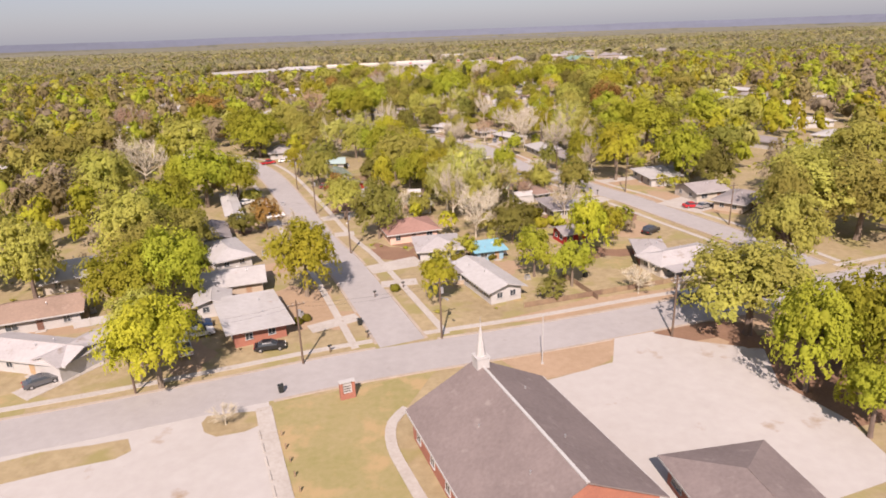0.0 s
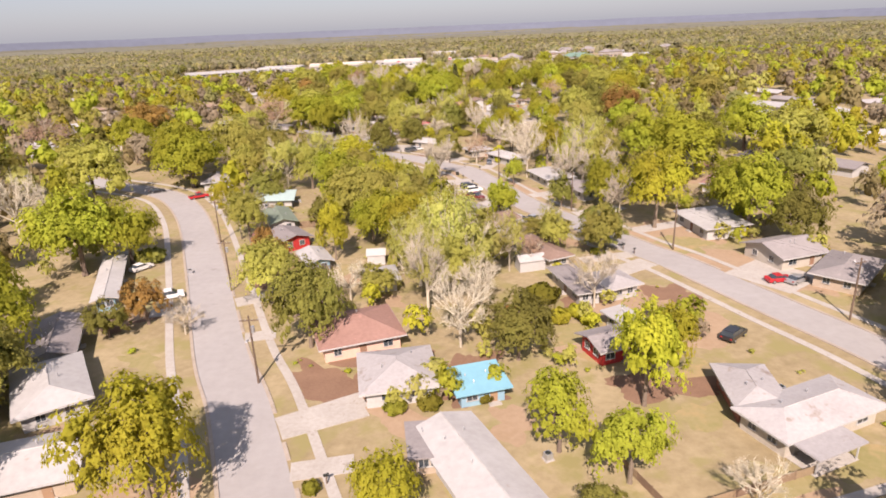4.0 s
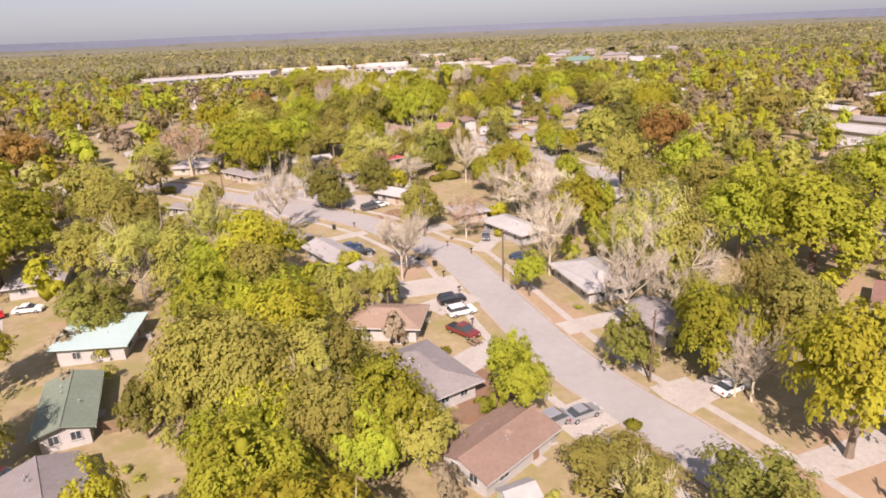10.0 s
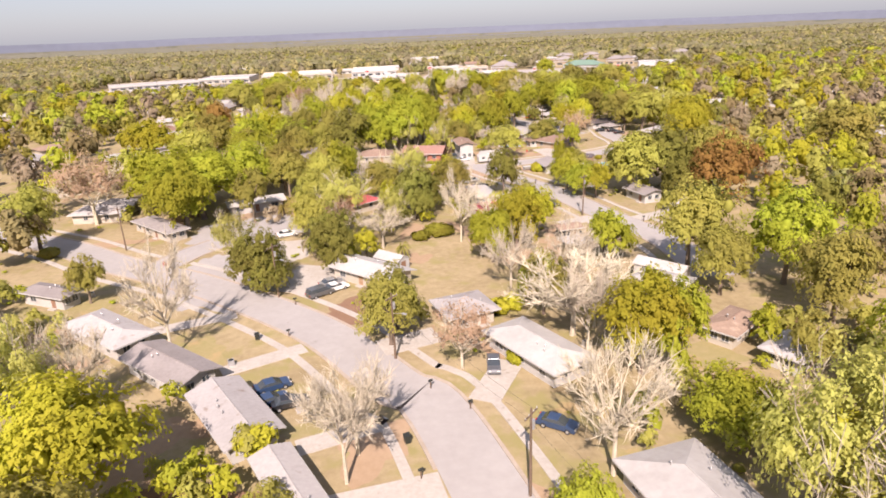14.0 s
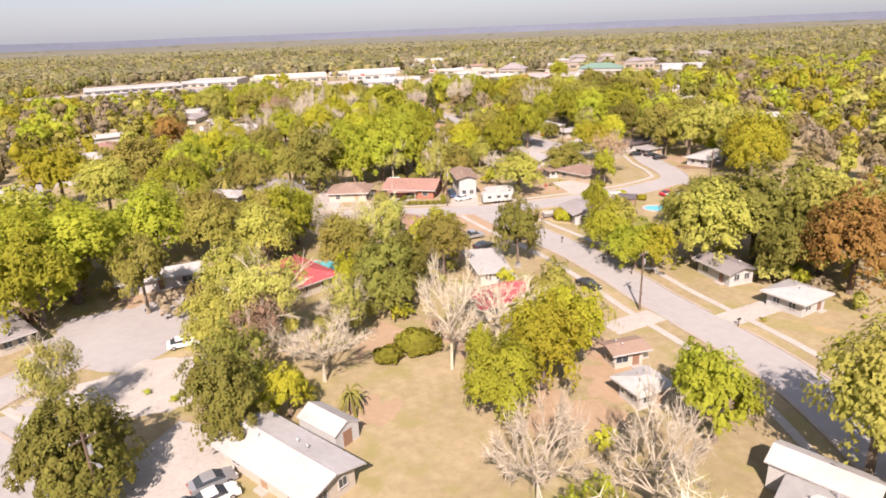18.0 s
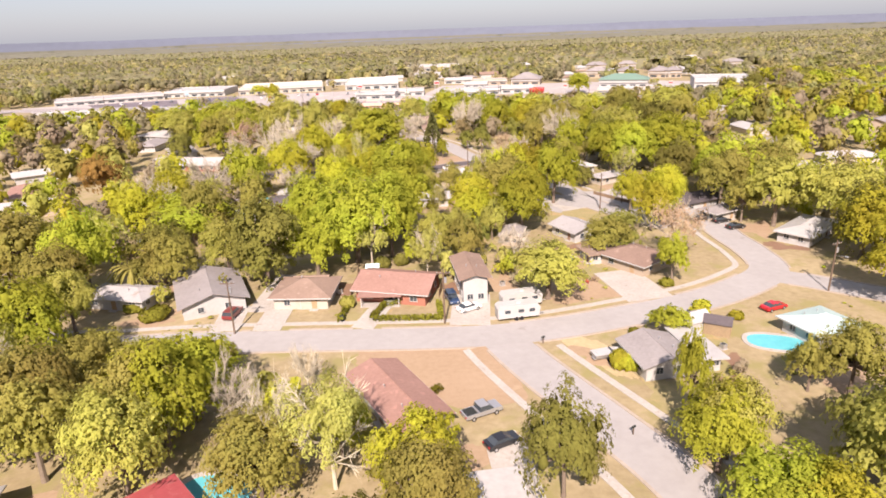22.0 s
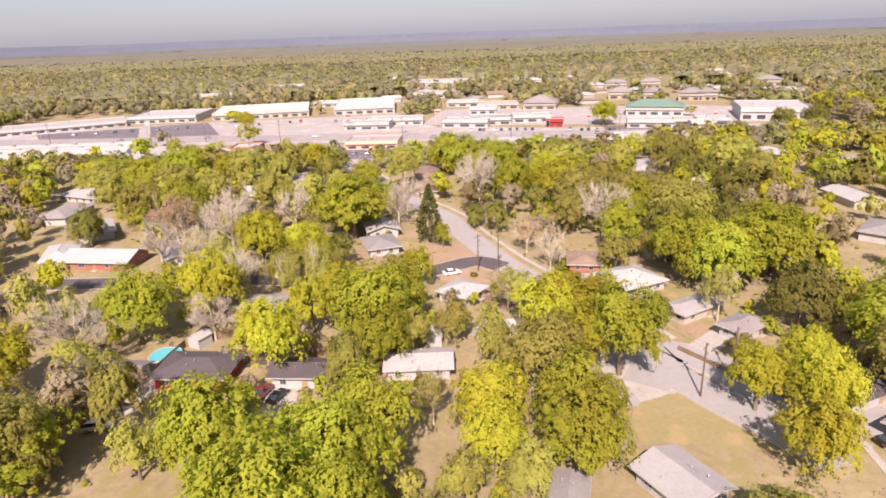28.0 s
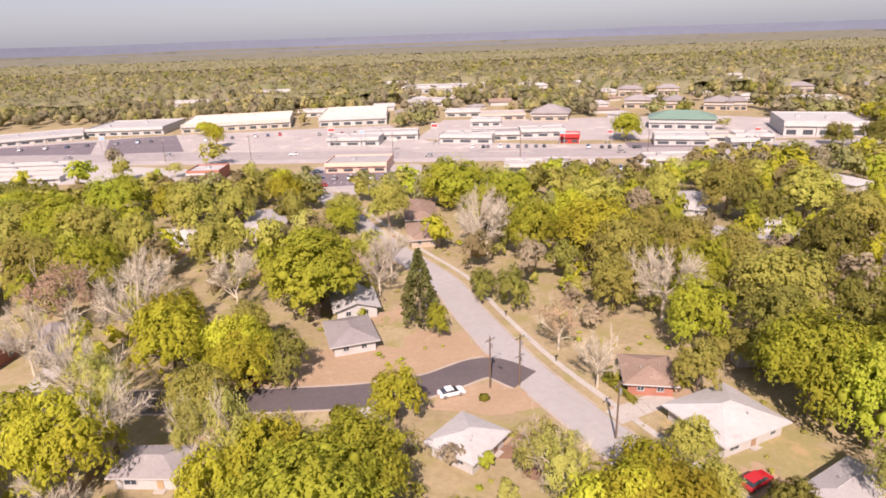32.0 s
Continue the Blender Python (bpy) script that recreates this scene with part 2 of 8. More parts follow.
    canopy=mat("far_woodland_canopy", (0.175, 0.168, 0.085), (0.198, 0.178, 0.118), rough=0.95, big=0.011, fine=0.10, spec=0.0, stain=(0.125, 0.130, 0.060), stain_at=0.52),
    # distance haze painted into both woodland colours, greyer first, then bluer
    canopy_far=mat("hazed_olive_woodland", (0.150, 0.150, 0.112), (0.165, 0.157, 0.128), rough=0.95, big=0.004, fine=0.03, spec=0.0, stain=(0.105, 0.108, 0.080), stain_at=0.56),
    horizon=mat("haze_blue_woodland", (0.160, 0.178, 0.225), (0.140, 0.155, 0.196), rough=0.95, big=0.002, fine=0.02, spec=0.0),
    lens=mat("lamp_lens", (0.62, 0.60, 0.55), rough=0.2),
    tail=mat("tail_lens", (0.40, 0.03, 0.03), rough=0.2),
)
LEAF = dict(
    g=leaf_mat("spring_green_leaves", (0.392, 0.412, 0.050), (0.298, 0.312, 0.038), glow=0.50),
    y=leaf_mat("yellow_green_leaves", (0.472, 0.458, 0.050), (0.366, 0.354, 0.039), glow=0.50),
    d=leaf_mat("dark_green_leaves", (0.262, 0.254, 0.062), (0.190, 0.184, 0.045), glow=0.47),
    k=leaf_mat("olive_leaves", (0.400, 0.378, 0.092), (0.312, 0.294, 0.072), glow=0.49),
    o=leaf_mat("russet_leaves", (0.372, 0.230, 0.071), (0.256, 0.157, 0.047), glow=0.43),
    p=leaf_mat("dusty_pink_buds", (0.42, 0.295, 0.205), (0.32, 0.225, 0.155), glow=0.43),
    w=leaf_mat("pale_new_leaves", (0.462, 0.452, 0.130), (0.362, 0.350, 0.100), glow=0.49),
    c=leaf_mat("conifer_needles", (0.134, 0.135, 0.046), (0.087, 0.088, 0.030), glow=0.25),
    f=leaf_mat("palm_fronds", (0.308, 0.264, 0.081), (0.185, 0.157, 0.047), glow=0.37),
    # m, q, r and s carry distance haze in their muted leaf colours
    m=leaf_mat("haze_muted_leaves", (0.358, 0.309, 0.142), (0.290, 0.250, 0.115), glow=0.45),
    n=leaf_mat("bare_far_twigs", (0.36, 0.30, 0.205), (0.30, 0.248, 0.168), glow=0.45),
    q=leaf_mat("haze_grey_green_leaves", (0.268, 0.252, 0.138), (0.220, 0.206, 0.112), glow=0.50),
    r=leaf_mat("haze_grey_brown_twigs", (0.290, 0.252, 0.168), (0.245, 0.210, 0.138), glow=0.50),
    s=leaf_mat("haze_soft_green_leaves", (0.302, 0.296, 0.122), (0.245, 0.240, 0.098), glow=0.50),
    h=leaf_mat("hedge_leaves", (0.241, 0.230, 0.035), (0.166, 0.160, 0.024), glow=0.43),
)


def car_paint(name, col, metal=0.2):
    m = mat(name, col, tuple(c * 0.9 for c in col), rough=0.28, metal=metal, big=0.8, fine=5.0, spec=0.6)
    m.node_tree.nodes["Principled BSDF"].inputs["Coat Weight"].default_value = 0.5
    return m


CAR = dict(white=car_paint("white_car_paint", (0.75, 0.74, 0.72), 0), black=car_paint("black_car_paint", (0.02, 0.021, 0.025)),
           silver=car_paint("silver_car_paint", (0.42, 0.42, 0.43), 0.5), red=car_paint("red_car_paint", (0.52, 0.02, 0.03)),
           blue=car_paint("navy_car_paint", (0.03, 0.06, 0.13)), maroon=car_paint("maroon_car_paint", (0.20, 0.035, 0.03)),
           grey=car_paint("grey_car_paint", (0.13, 0.135, 0.145), 0.4), tan=car_paint("tan_car_paint", (0.42, 0.33, 0.23)))


# ---- mesh helpers ----
class Geo:
    """Gathers vertices and faces for one mesh."""

    def __init__(self):
        self.v, self.f = [], []

    def poly(self, pts):
        n = len(self.v)
        self.v += [tuple(p) for p in pts]
        self.f.append(tuple(range(n, n + len(pts))))
        return self

    def box(self, x0, y0, z0, x1, y1, z1, taper=0.0):
        n = len(self.v)
        t = taper
        self.v += [(x0, y0, z0), (x1, y0, z0), (x1, y1, z0), (x0, y1, z0), (x0 + t, y0 + t, z1), (x1 - t, y0 + t, z1), (x1 - t, y1 - t, z1), (x0 + t, y1 - t, z1)]
        self.f += [tuple(n + i for i in q) for q in ((3, 2, 1, 0), (4, 5, 6, 7), (0, 1, 5, 4), (1, 2, 6, 5), (2, 3, 7, 6), (3, 0, 4, 7))]
        return self

    def prism(self, outline, axis, a, b):
        """Extrudes a closed outline of (u, w) along x ('x') or y ('y') or z ('z') from a to b."""
        put = {"x": lambda u, w, s: (s, u, w), "y": lambda u, w, s: (u, s, w), "z": lambda u, w, s: (u, w, s)}[axis]
        n, k = len(self.v), len(outline)
        self.v += [put(u, w, a) for u, w in outline] + [put(u, w, b) for u, w in outline]
        self.f += [tuple(n + i for i in range(k)), tuple(n + k + i for i in reversed(range(k)))]
        self.f += [(n + i, n + k + i, n + k + (i + 1) % k, n + (i + 1) % k) for i in range(k)]
        return self

    def tube(self, p, q, r0, r1, sides=6, cap=True):
        p, q = Vector(p), Vector(q)
        d = (q - p).normalized()
        a = d.orthogonal().normalized()
        b = d.cross(a)
        n = len(self.v)
        for c, r in ((p, r0), (q, r1)):
            for i in range(sides):
                t = 2 * math.pi * i / sides
                self.v.append(tuple(c + a * (r * math.cos(t)) + b * (r * math.sin(t))))
        self.f += [(n + i, n + (i + 1) % sides, n + sides + (i + 1) % sides, n + sides + i) for i in range(sides)]
        if cap:
            self.f += [tuple(n + i for i in reversed(range(sides))), tuple(n + sides + i for i in range(sides))]
        return self

    def mesh(self, name, material, smooth=False):
        me = bpy.data.meshes.new(name)
        me.from_pydata(self.v, [], self.f)
        bm = bmesh.new()
        bm.from_mesh(me)
        bmesh.ops.recalc_face_normals(bm, faces=bm.faces[:])
        bm.to_mesh(me)
        bm.free()
        me.materials.append(material)
        if smooth:
            me.shade_smooth()
        return me


_phi = (1 + 5 ** 0.5) / 2
_ico = np.array([(-1, _phi, 0), (1, _phi, 0), (-1, -_phi, 0), (1, -_phi, 0), (0, -1, _phi), (0, 1, _phi), (0, -1, -_phi), (0, 1, -_phi), (_phi, 0, -1), (_phi, 0, 1), (-_phi, 0, -1), (-_phi, 0, 1)]) / math.sqrt(1 + _phi ** 2)
_ico_f = np.array([(0, 11, 5), (0, 5, 1), (0, 1, 7), (0, 7, 10), (0, 10, 11), (1, 5, 9), (5, 11, 4), (11, 10, 2), (10, 7, 6), (7, 1, 8), (3, 9, 4), (3, 4, 2), (3, 2, 6), (3, 6, 8), (3, 8, 9), (4, 9, 5), (2, 4, 11), (6, 2, 10), (8, 6, 7), (9, 8, 1)])


def cores(centres, radii, squash, rng):
    """Small uneven lumps that fill the inside of crowns: twelve corners each."""
    n = len(centres)
    v = _ico[None] * (radii[:, None, None] * rng.uniform(0.8, 1.12, (n, 12, 1))) * np.stack([np.ones(n), np.ones(n), squash], 1)[:, None]
    return v + centres[:, None]


def quads_mesh(name, verts, material, corners=4, lumps=None):
    """A mesh of loose leaf faces from an array of corner points, with smooth lumps inside if given."""
    verts = np.asarray(verts, dtype=np.float32).reshape(-1, 3)
    start = np.arange(0, len(verts), corners, dtype=np.int32)
    index = np.arange(len(verts), dtype=np.int32)
    smooth = np.zeros(len(start), dtype=bool)
    if lumps is not None:
        faces = (_ico_f[None] + 12 * np.arange(len(lumps))[:, None, None] + len(verts)).reshape(-1).astype(np.int32)
        start = np.concatenate([start, len(index) + np.arange(0, len(faces), 3, dtype=np.int32)])
        smooth = np.concatenate([smooth, np.ones(len(faces) // 3, dtype=bool)])
        index = np.concatenate([index, faces])
        verts = np.concatenate([verts, np.asarray(lumps, dtype=np.float32).reshape(-1, 3)])
    me = bpy.data.meshes.new(name)
    me.vertices.add(len(verts))
    me.vertices.foreach_set("co", verts.ravel())
    me.loops.add(len(index))
    me.loops.foreach_set("vertex_index", index)
    me.polygons.add(len(start))
    me.polygons.foreach_set("loop_start", start)
    me.polygons.foreach_set("use_smooth", smooth)
    me.update(calc_edges=True)
    me.materials.append(material)
    return me


def part(name, geo, material, parent, label="", smooth=False, at=None):
    me = geo.mesh(name, material, smooth) if isinstance(geo, Geo) else geo
    ob = new(name, me)
    ob.parent = parent
    if at is not None:
        ob.matrix_basis = at
    if label:
        ob["label"] = label
    return ob


def at(x, y, z=0.0, rot=0.0, s=1.0):
    return Matrix.Translation((x, y, z)) @ Matrix.Rotation(radians(rot), 4, "Z") @ Matrix.Scale(s, 4)


def thing(name, x, y, rot=0.0, label="", category="", group="", z=0.0):
    ob = new(name)
    ob.matrix_basis = at(x, y, z, rot)
    return tagged(ob, label, category, group)


# ---- ground, roads, lots ----
_levels = []


def level(x, y, r):
    """A height step, so that patches which overlap never share a plane."""
    used = {k for a, b, q, k in _levels if math.hypot(x - a, y - b) < r + q}
    k = next(i for i in range(99) if i not in used)
    _levels.append((x, y, r, k))
    return k * 0.004


PAVED = []      # (polyline, half width) of every road, for the kerbs to stop at
RECTS = []      # driveways: centre, rotation, half length, half width


def curve(points, step=2.0):
    """Points at even steps along a smooth line through a few places."""
    P = [Vector(p) for p in points]
    P = [P[0] * 2 - P[1], *P, P[-1] * 2 - P[-2]]
    out = []
    for i in range(1, len(P) - 2):
        a, b, c, d = P[i - 1:i + 3]
        n = max(2, int((c - b).length / step))
        for k in range(n):
            t = k / n
            out.append(0.5 * ((2 * b) + (c - a) * t + (2 * a - 5 * b + 4 * c - d) * t * t + (3 * b - a - 3 * c + d) * t ** 3))
    out.append(P[-2])
    return out


def sides(line, off):
    res = []
    for i, p in enumerate(line):
        d = (line[min(i + 1, len(line) - 1)] - line[max(i - 1, 0)]).normalized()
        res.append(p + Vector((-d.y, d.x)) * off)
    return res


def ribbon(line, o0, o1, z0, z1, skip=None):
    """A raised strip along a line between two offsets; skip(p) leaves gaps."""
    g = Geo()
    a, b = sides(line, o0), sides(line, o1)
    keep = [not (skip and skip((p + q) / 2)) for p, q in zip(a, b)]
    for i in range(len(line) - 1):
        if keep[i] and keep[i + 1]:
            p, q, r, s = a[i], b[i], b[i + 1], a[i + 1]
            g.poly([(*p, z1), (*q, z1), (*r, z1), (*s, z1)])
            if z1 - z0 > 0.03:
                g.poly([(*p, z0), (*p, z1), (*s, z1), (*s, z0)])
                g.poly([(*q, z0), (*r, z0), (*r, z1), (*q, z1)])
                for u, w, end in ((p, q, i == 0 or not keep[i - 1]), (s, r, i == len(line) - 2 or not keep[i + 2])):
                    if end:
                        g.poly([(*u, z0), (*w, z0), (*w, z1), (*u, z1)])
    return g


def near_line(p, line, r):
    return any((p - q).length_squared < r * r for q in line)


ROADS = []


def road(points, width, material="asphalt", z=0.03, kerb=True, walk_off=(), name="road"):
    line = curve(points, 1.5)
    ROADS.append((line, width, kerb, walk_off))
    PAVED.append((line, width / 2))
    ob = new(name, ribbon(line, -width / 2, width / 2, 0, z).mesh(name, M[material]))
    return tagged(ob, kind="structure")


def rect(cx, cy, rot, length, width, material="concrete", z=0.068, name="driveway", register=True, kind="structure"):
    g = Geo()
    z += level(cx, cy, math.hypot(length, width) / 2)
    g.box(-length / 2, -width / 2, 0.0, length / 2, width / 2, z)
    ob = new(name, g.mesh(name, M[material]))
    ob.matrix_basis = at(cx, cy, 0, rot)
    if register:
        RECTS.append((Vector((cx, cy)), radians(rot), length / 2 + 0.3, width / 2 + 0.1))
    return tagged(ob, kind=kind)


def blob(cx, cy, rx, ry, rot, material, z=0.02, name="ground_patch", wob=0.18, seed=1):
    """An uneven patch of ground."""
    rnd = random.Random(seed + int(cx * 7 + cy * 13))
    ph = [rnd.uniform(0, 6.28) for _ in range(6)]
    step = level(cx, cy, max(rx, ry) * 1.2)
    if step > 0.016:
        return None
    z = 0.006 + step
    g = Geo()
    pts = []
    for i in range(96):
        t = 2 * math.pi * i / 96
        k = 1 + wob * sum(math.sin(n * t + ph[n - 2]) for n in (2, 3, 5)) / 2
        k *= 1 + 0.16 * noise.noise((math.cos(t) * 4, math.sin(t) * 4, cx)) + 0.07 * noise.noise((math.cos(t) * 9, math.sin(t) * 9, cy))
        pts.append((rx * k * math.cos(t), ry * k * math.sin(t), z))
    g.poly(pts)
    ob = new(name, g.mesh(name, M[material]))
    ob.matrix_basis = at(cx, cy, 0, rot)
    return tagged(ob, kind="structure")


LOTS = []


def lot(points, material, z=0.025, name="parking_lot"):
    g = Geo()
    LOTS.append(points)
    g.poly([(x, y, z) for x, y in points])
    return tagged(new(name, g.mesh(name, M[material])), kind="structure")


def finish_roads():
    """Kerbs and pavements beside every road, with gaps where roads and driveways cross them."""
    for order, (line, width, kerb, offs) in enumerate(ROADS):
        others = [(l, h) for l, h in PAVED if l is not line]

        def blocked(p, extra=0.4, drives=True):
            if any(near_line(p, l, h + extra) for l, h in others):
                return True
            if drives:
                for c, r, a, b in RECTS:
                    d = p - c
                    u, w = d.x * math.cos(r) + d.y * math.sin(r), -d.x * math.sin(r) + d.y * math.cos(r)
                    if abs(u) < a and abs(w) < b:
                        return True
            return False
        if kerb:
            for s in (-1, 1):
                o = s * width / 2
                g = ribbon(line, o, o + s * 0.45, 0, 0.14, blocked)
                if g.f:
                    tagged(new("kerb", g.mesh("kerb", M["kerb"])), kind="structure")
        for o in offs:
            g = ribbon(line, o - 0.6, o + 0.6, 0, 0.062 + 0.004 * order, lambda p: blocked(p, 0.3, False))
            if g.f:
                tagged(new("pavement", g.mesh("pavement", M["concrete"])), kind="structure")


# ---- trees ----
def crown_points(rnd, lobes, n, leaf, droop=0.0, low=0.35, fill=0.75, tufts=15, loose=0.27):
    """Corner points of small leaf sprays, gathered in tufts on uneven lobes; unit radius, unit height."""
    cs, rs = [], []
    for i in range(lobes):
        t = 2 * math.pi * (i + rnd.random() * 0.8) / lobes * 2.4
        d = rnd.uniform(0.12, 1.0) ** 0.6 * 0.74 if i else 0.0
        zc = rnd.uniform(low + 0.14, 0.84 - 0.16 * d) if i else 0.78
        cs.append((d * math.cos(t), d * math.sin(t), zc))
        rs.append(rnd.uniform(0.20, 0.38) * (1.15 - 0.5 * max(0, zc - 0.62)))
    rng = np.random.RandomState(rnd.randrange(10 ** 6))
    cs, rs = np.array(cs), np.array(rs)
    flat = np.array([1, 1, 0.6])

    def ways(count, down):
        d = rng.normal(size=(count, 3))
        d /= np.linalg.norm(d, axis=1)[:, None]
        d[:, 2] = np.abs(d[:, 2]) * np.where(rng.rand(count) < down, 1, -0.7)
        return d
    lob = np.repeat(np.arange(lobes), tufts)
    td = ways(len(lob), 0.82)
    tc = cs[lob] + td * (rs[lob] * rng.uniform(fill, 1.02, len(lob)))[:, None] * flat
    tr = rs[lob] * rng.uniform(0.22, 0.44, len(lob)) * math.sqrt(15 / tufts)
    k = rng.randint(0, len(lob), n)
    d = ways(n, 0.8)
    p = tc[k] + d * (tr[k] * (0.55 + 0.5 * rng.rand(n)))[:, None] * flat
    p[:, 2] = np.clip(p[:, 2] - droop * np.hypot(p[:, 0], p[:, 1]) ** 2, low * 0.7, 1.04)
    out = p - np.array([0, 0, 0.45])
    out /= np.linalg.norm(out, axis=1)[:, None] + 0.01
    nrm = d * 0.4 + td[k] * 0.5 + out * 0.55 + rng.normal(size=(n, 3)) * loose * 0.85 + np.array([0, 0, 0.25])
    nrm /= np.linalg.norm(nrm, axis=1)[:, None]
    a = np.cross(nrm, rng.normal(size=(n, 3)))
    a /= np.linalg.norm(a, axis=1)[:, None]
    b = np.cross(nrm, a)
    s = leaf * rng.uniform(0.5, 1.3, n)[:, None]
    asp = rng.uniform(0.55, 1.0, n)[:, None]
    q = np.stack([p + a * s * flat, p + (b * asp - a * 0.5) * s * flat + nrm * s * 0.15, p - (b * asp * 0.8 + a * 0.6) * s * flat], 1)
    return q, cs, cores(cs, rs * 0.30, np.full(lobes, 0.6), rng)


def limbs(rnd, cs, base=0.07, top=0.42):
    g = Geo()
    lean = (rnd.uniform(-0.05, 0.05), rnd.uniform(-0.05, 0.05), top)
    g.tube((0, 0, -0.02), (0, 0, 0.05), base * 1.35, base, 7)
    g.tube((0, 0, 0.05), lean, base, base * 0.65, 7)
    for c in cs:
        m = (lean[0] + c[0] * 0.5, lean[1] + c[1] * 0.5, (lean[2] + c[2]) * 0.5 - 0.02)
        g.tube(lean, m, base * 0.42, base * 0.28, 5)
        g.tube(m, c, base * 0.28, base * 0.10, 4)
    return g


def bare_branches(rnd, n_main=12, twigs=2600, spread=1.0):
    """Tapering boughs, branches and a haze of fine twigs of a leafless tree."""
    g = Geo()
    ends = []

    def grow(p, d, l, r, depth):
        q = p + d * l
        g.tube(p, q, r, r * 0.62, 4 if depth else 5, cap=False)
        if depth >= 3:
            ends.append((p, q))
            return
        if depth == 2:
            ends.append((p, q))
        for _ in range(3 if depth < 2 else 4):
            e = (d + Vector((rnd.gauss(0, 0.48), rnd.gauss(0, 0.48), rnd.gauss(0.06, 0.2)))).normalized()
            grow(q - d * l * rnd.uniform(0, 0.3), e, l * rnd.uniform(0.55, 0.8), r * 0.55, depth + 1)
    for i in range(n_main):
        t = 2 * math.pi * i / n_main + rnd.uniform(-0.3, 0.3)
        s = rnd.uniform(0.35, 1.5) * spread
        d = Vector((math.cos(t) * s, math.sin(t) * s, 0.55)).normalized()
        grow(Vector((0, 0, rnd.uniform(0.2, 0.38))), d, rnd.uniform(0.26, 0.36), 0.0105, 1)
    zmax = max(v[2] for v in g.v)
    for _ in range(twigs):
        p, q = ends[rnd.randrange(len(ends))]
        a = p.lerp(q, rnd.random())
        d = (q - p).normalized() * 0.6 + Vector((rnd.gauss(0, 0.5), rnd.gauss(0, 0.5), rnd.gauss(0.15, 0.4)))
        b = a + d.normalized() * rnd.uniform(0.06, 0.15)
        w = Vector((rnd.gauss(0, 1), rnd.gauss(0, 1), rnd.gauss(0, 1))).normalized() * 0.0035
        g.poly([a - w, a + w, b + w * 0.3])
    k = 0.98 / zmax
    reach = sorted(math.hypot(v[0], v[1]) for v in g.v)[int(len(g.v) * 0.95)]
    g.v = [(v[0] * 0.92 / reach, v[1] * 0.92 / reach, v[2] * k) for v in g.v]
    return g


TREE = {
    "g": ("leafy_tree", "broad shade tree in fresh bright green spring leaf", "oak_tree"),
    "y": ("leafy_tree", "shade tree in fresh yellow-green spring leaf", "oak_tree"),
    "d": ("evergreen_tree", "dense dark green evergreen broadleaf tree", "evergreen"),
    "k": ("oak_tree", "olive-green oak with uneven open crown", "oak"),
    "o": ("russet_tree", "tree with russet brown new leaves", "russet"),
    "p": ("budding_tree", "nearly bare tree hazed with dusty pink buds", "budding"),
    "w": ("half_bare_tree", "tall half-bare tree with pale new leaves", "half_bare"),
    "c": ("conifer_tree", "dark green conifer with dense tapering crown", "conifer"),
    "b": ("bare_tree", "leafless pale grey tree with spreading branches", "bare"),
    "f": ("palm_tree", "low palm with arching dusty green fronds", "palm"),
}
_protos = {}


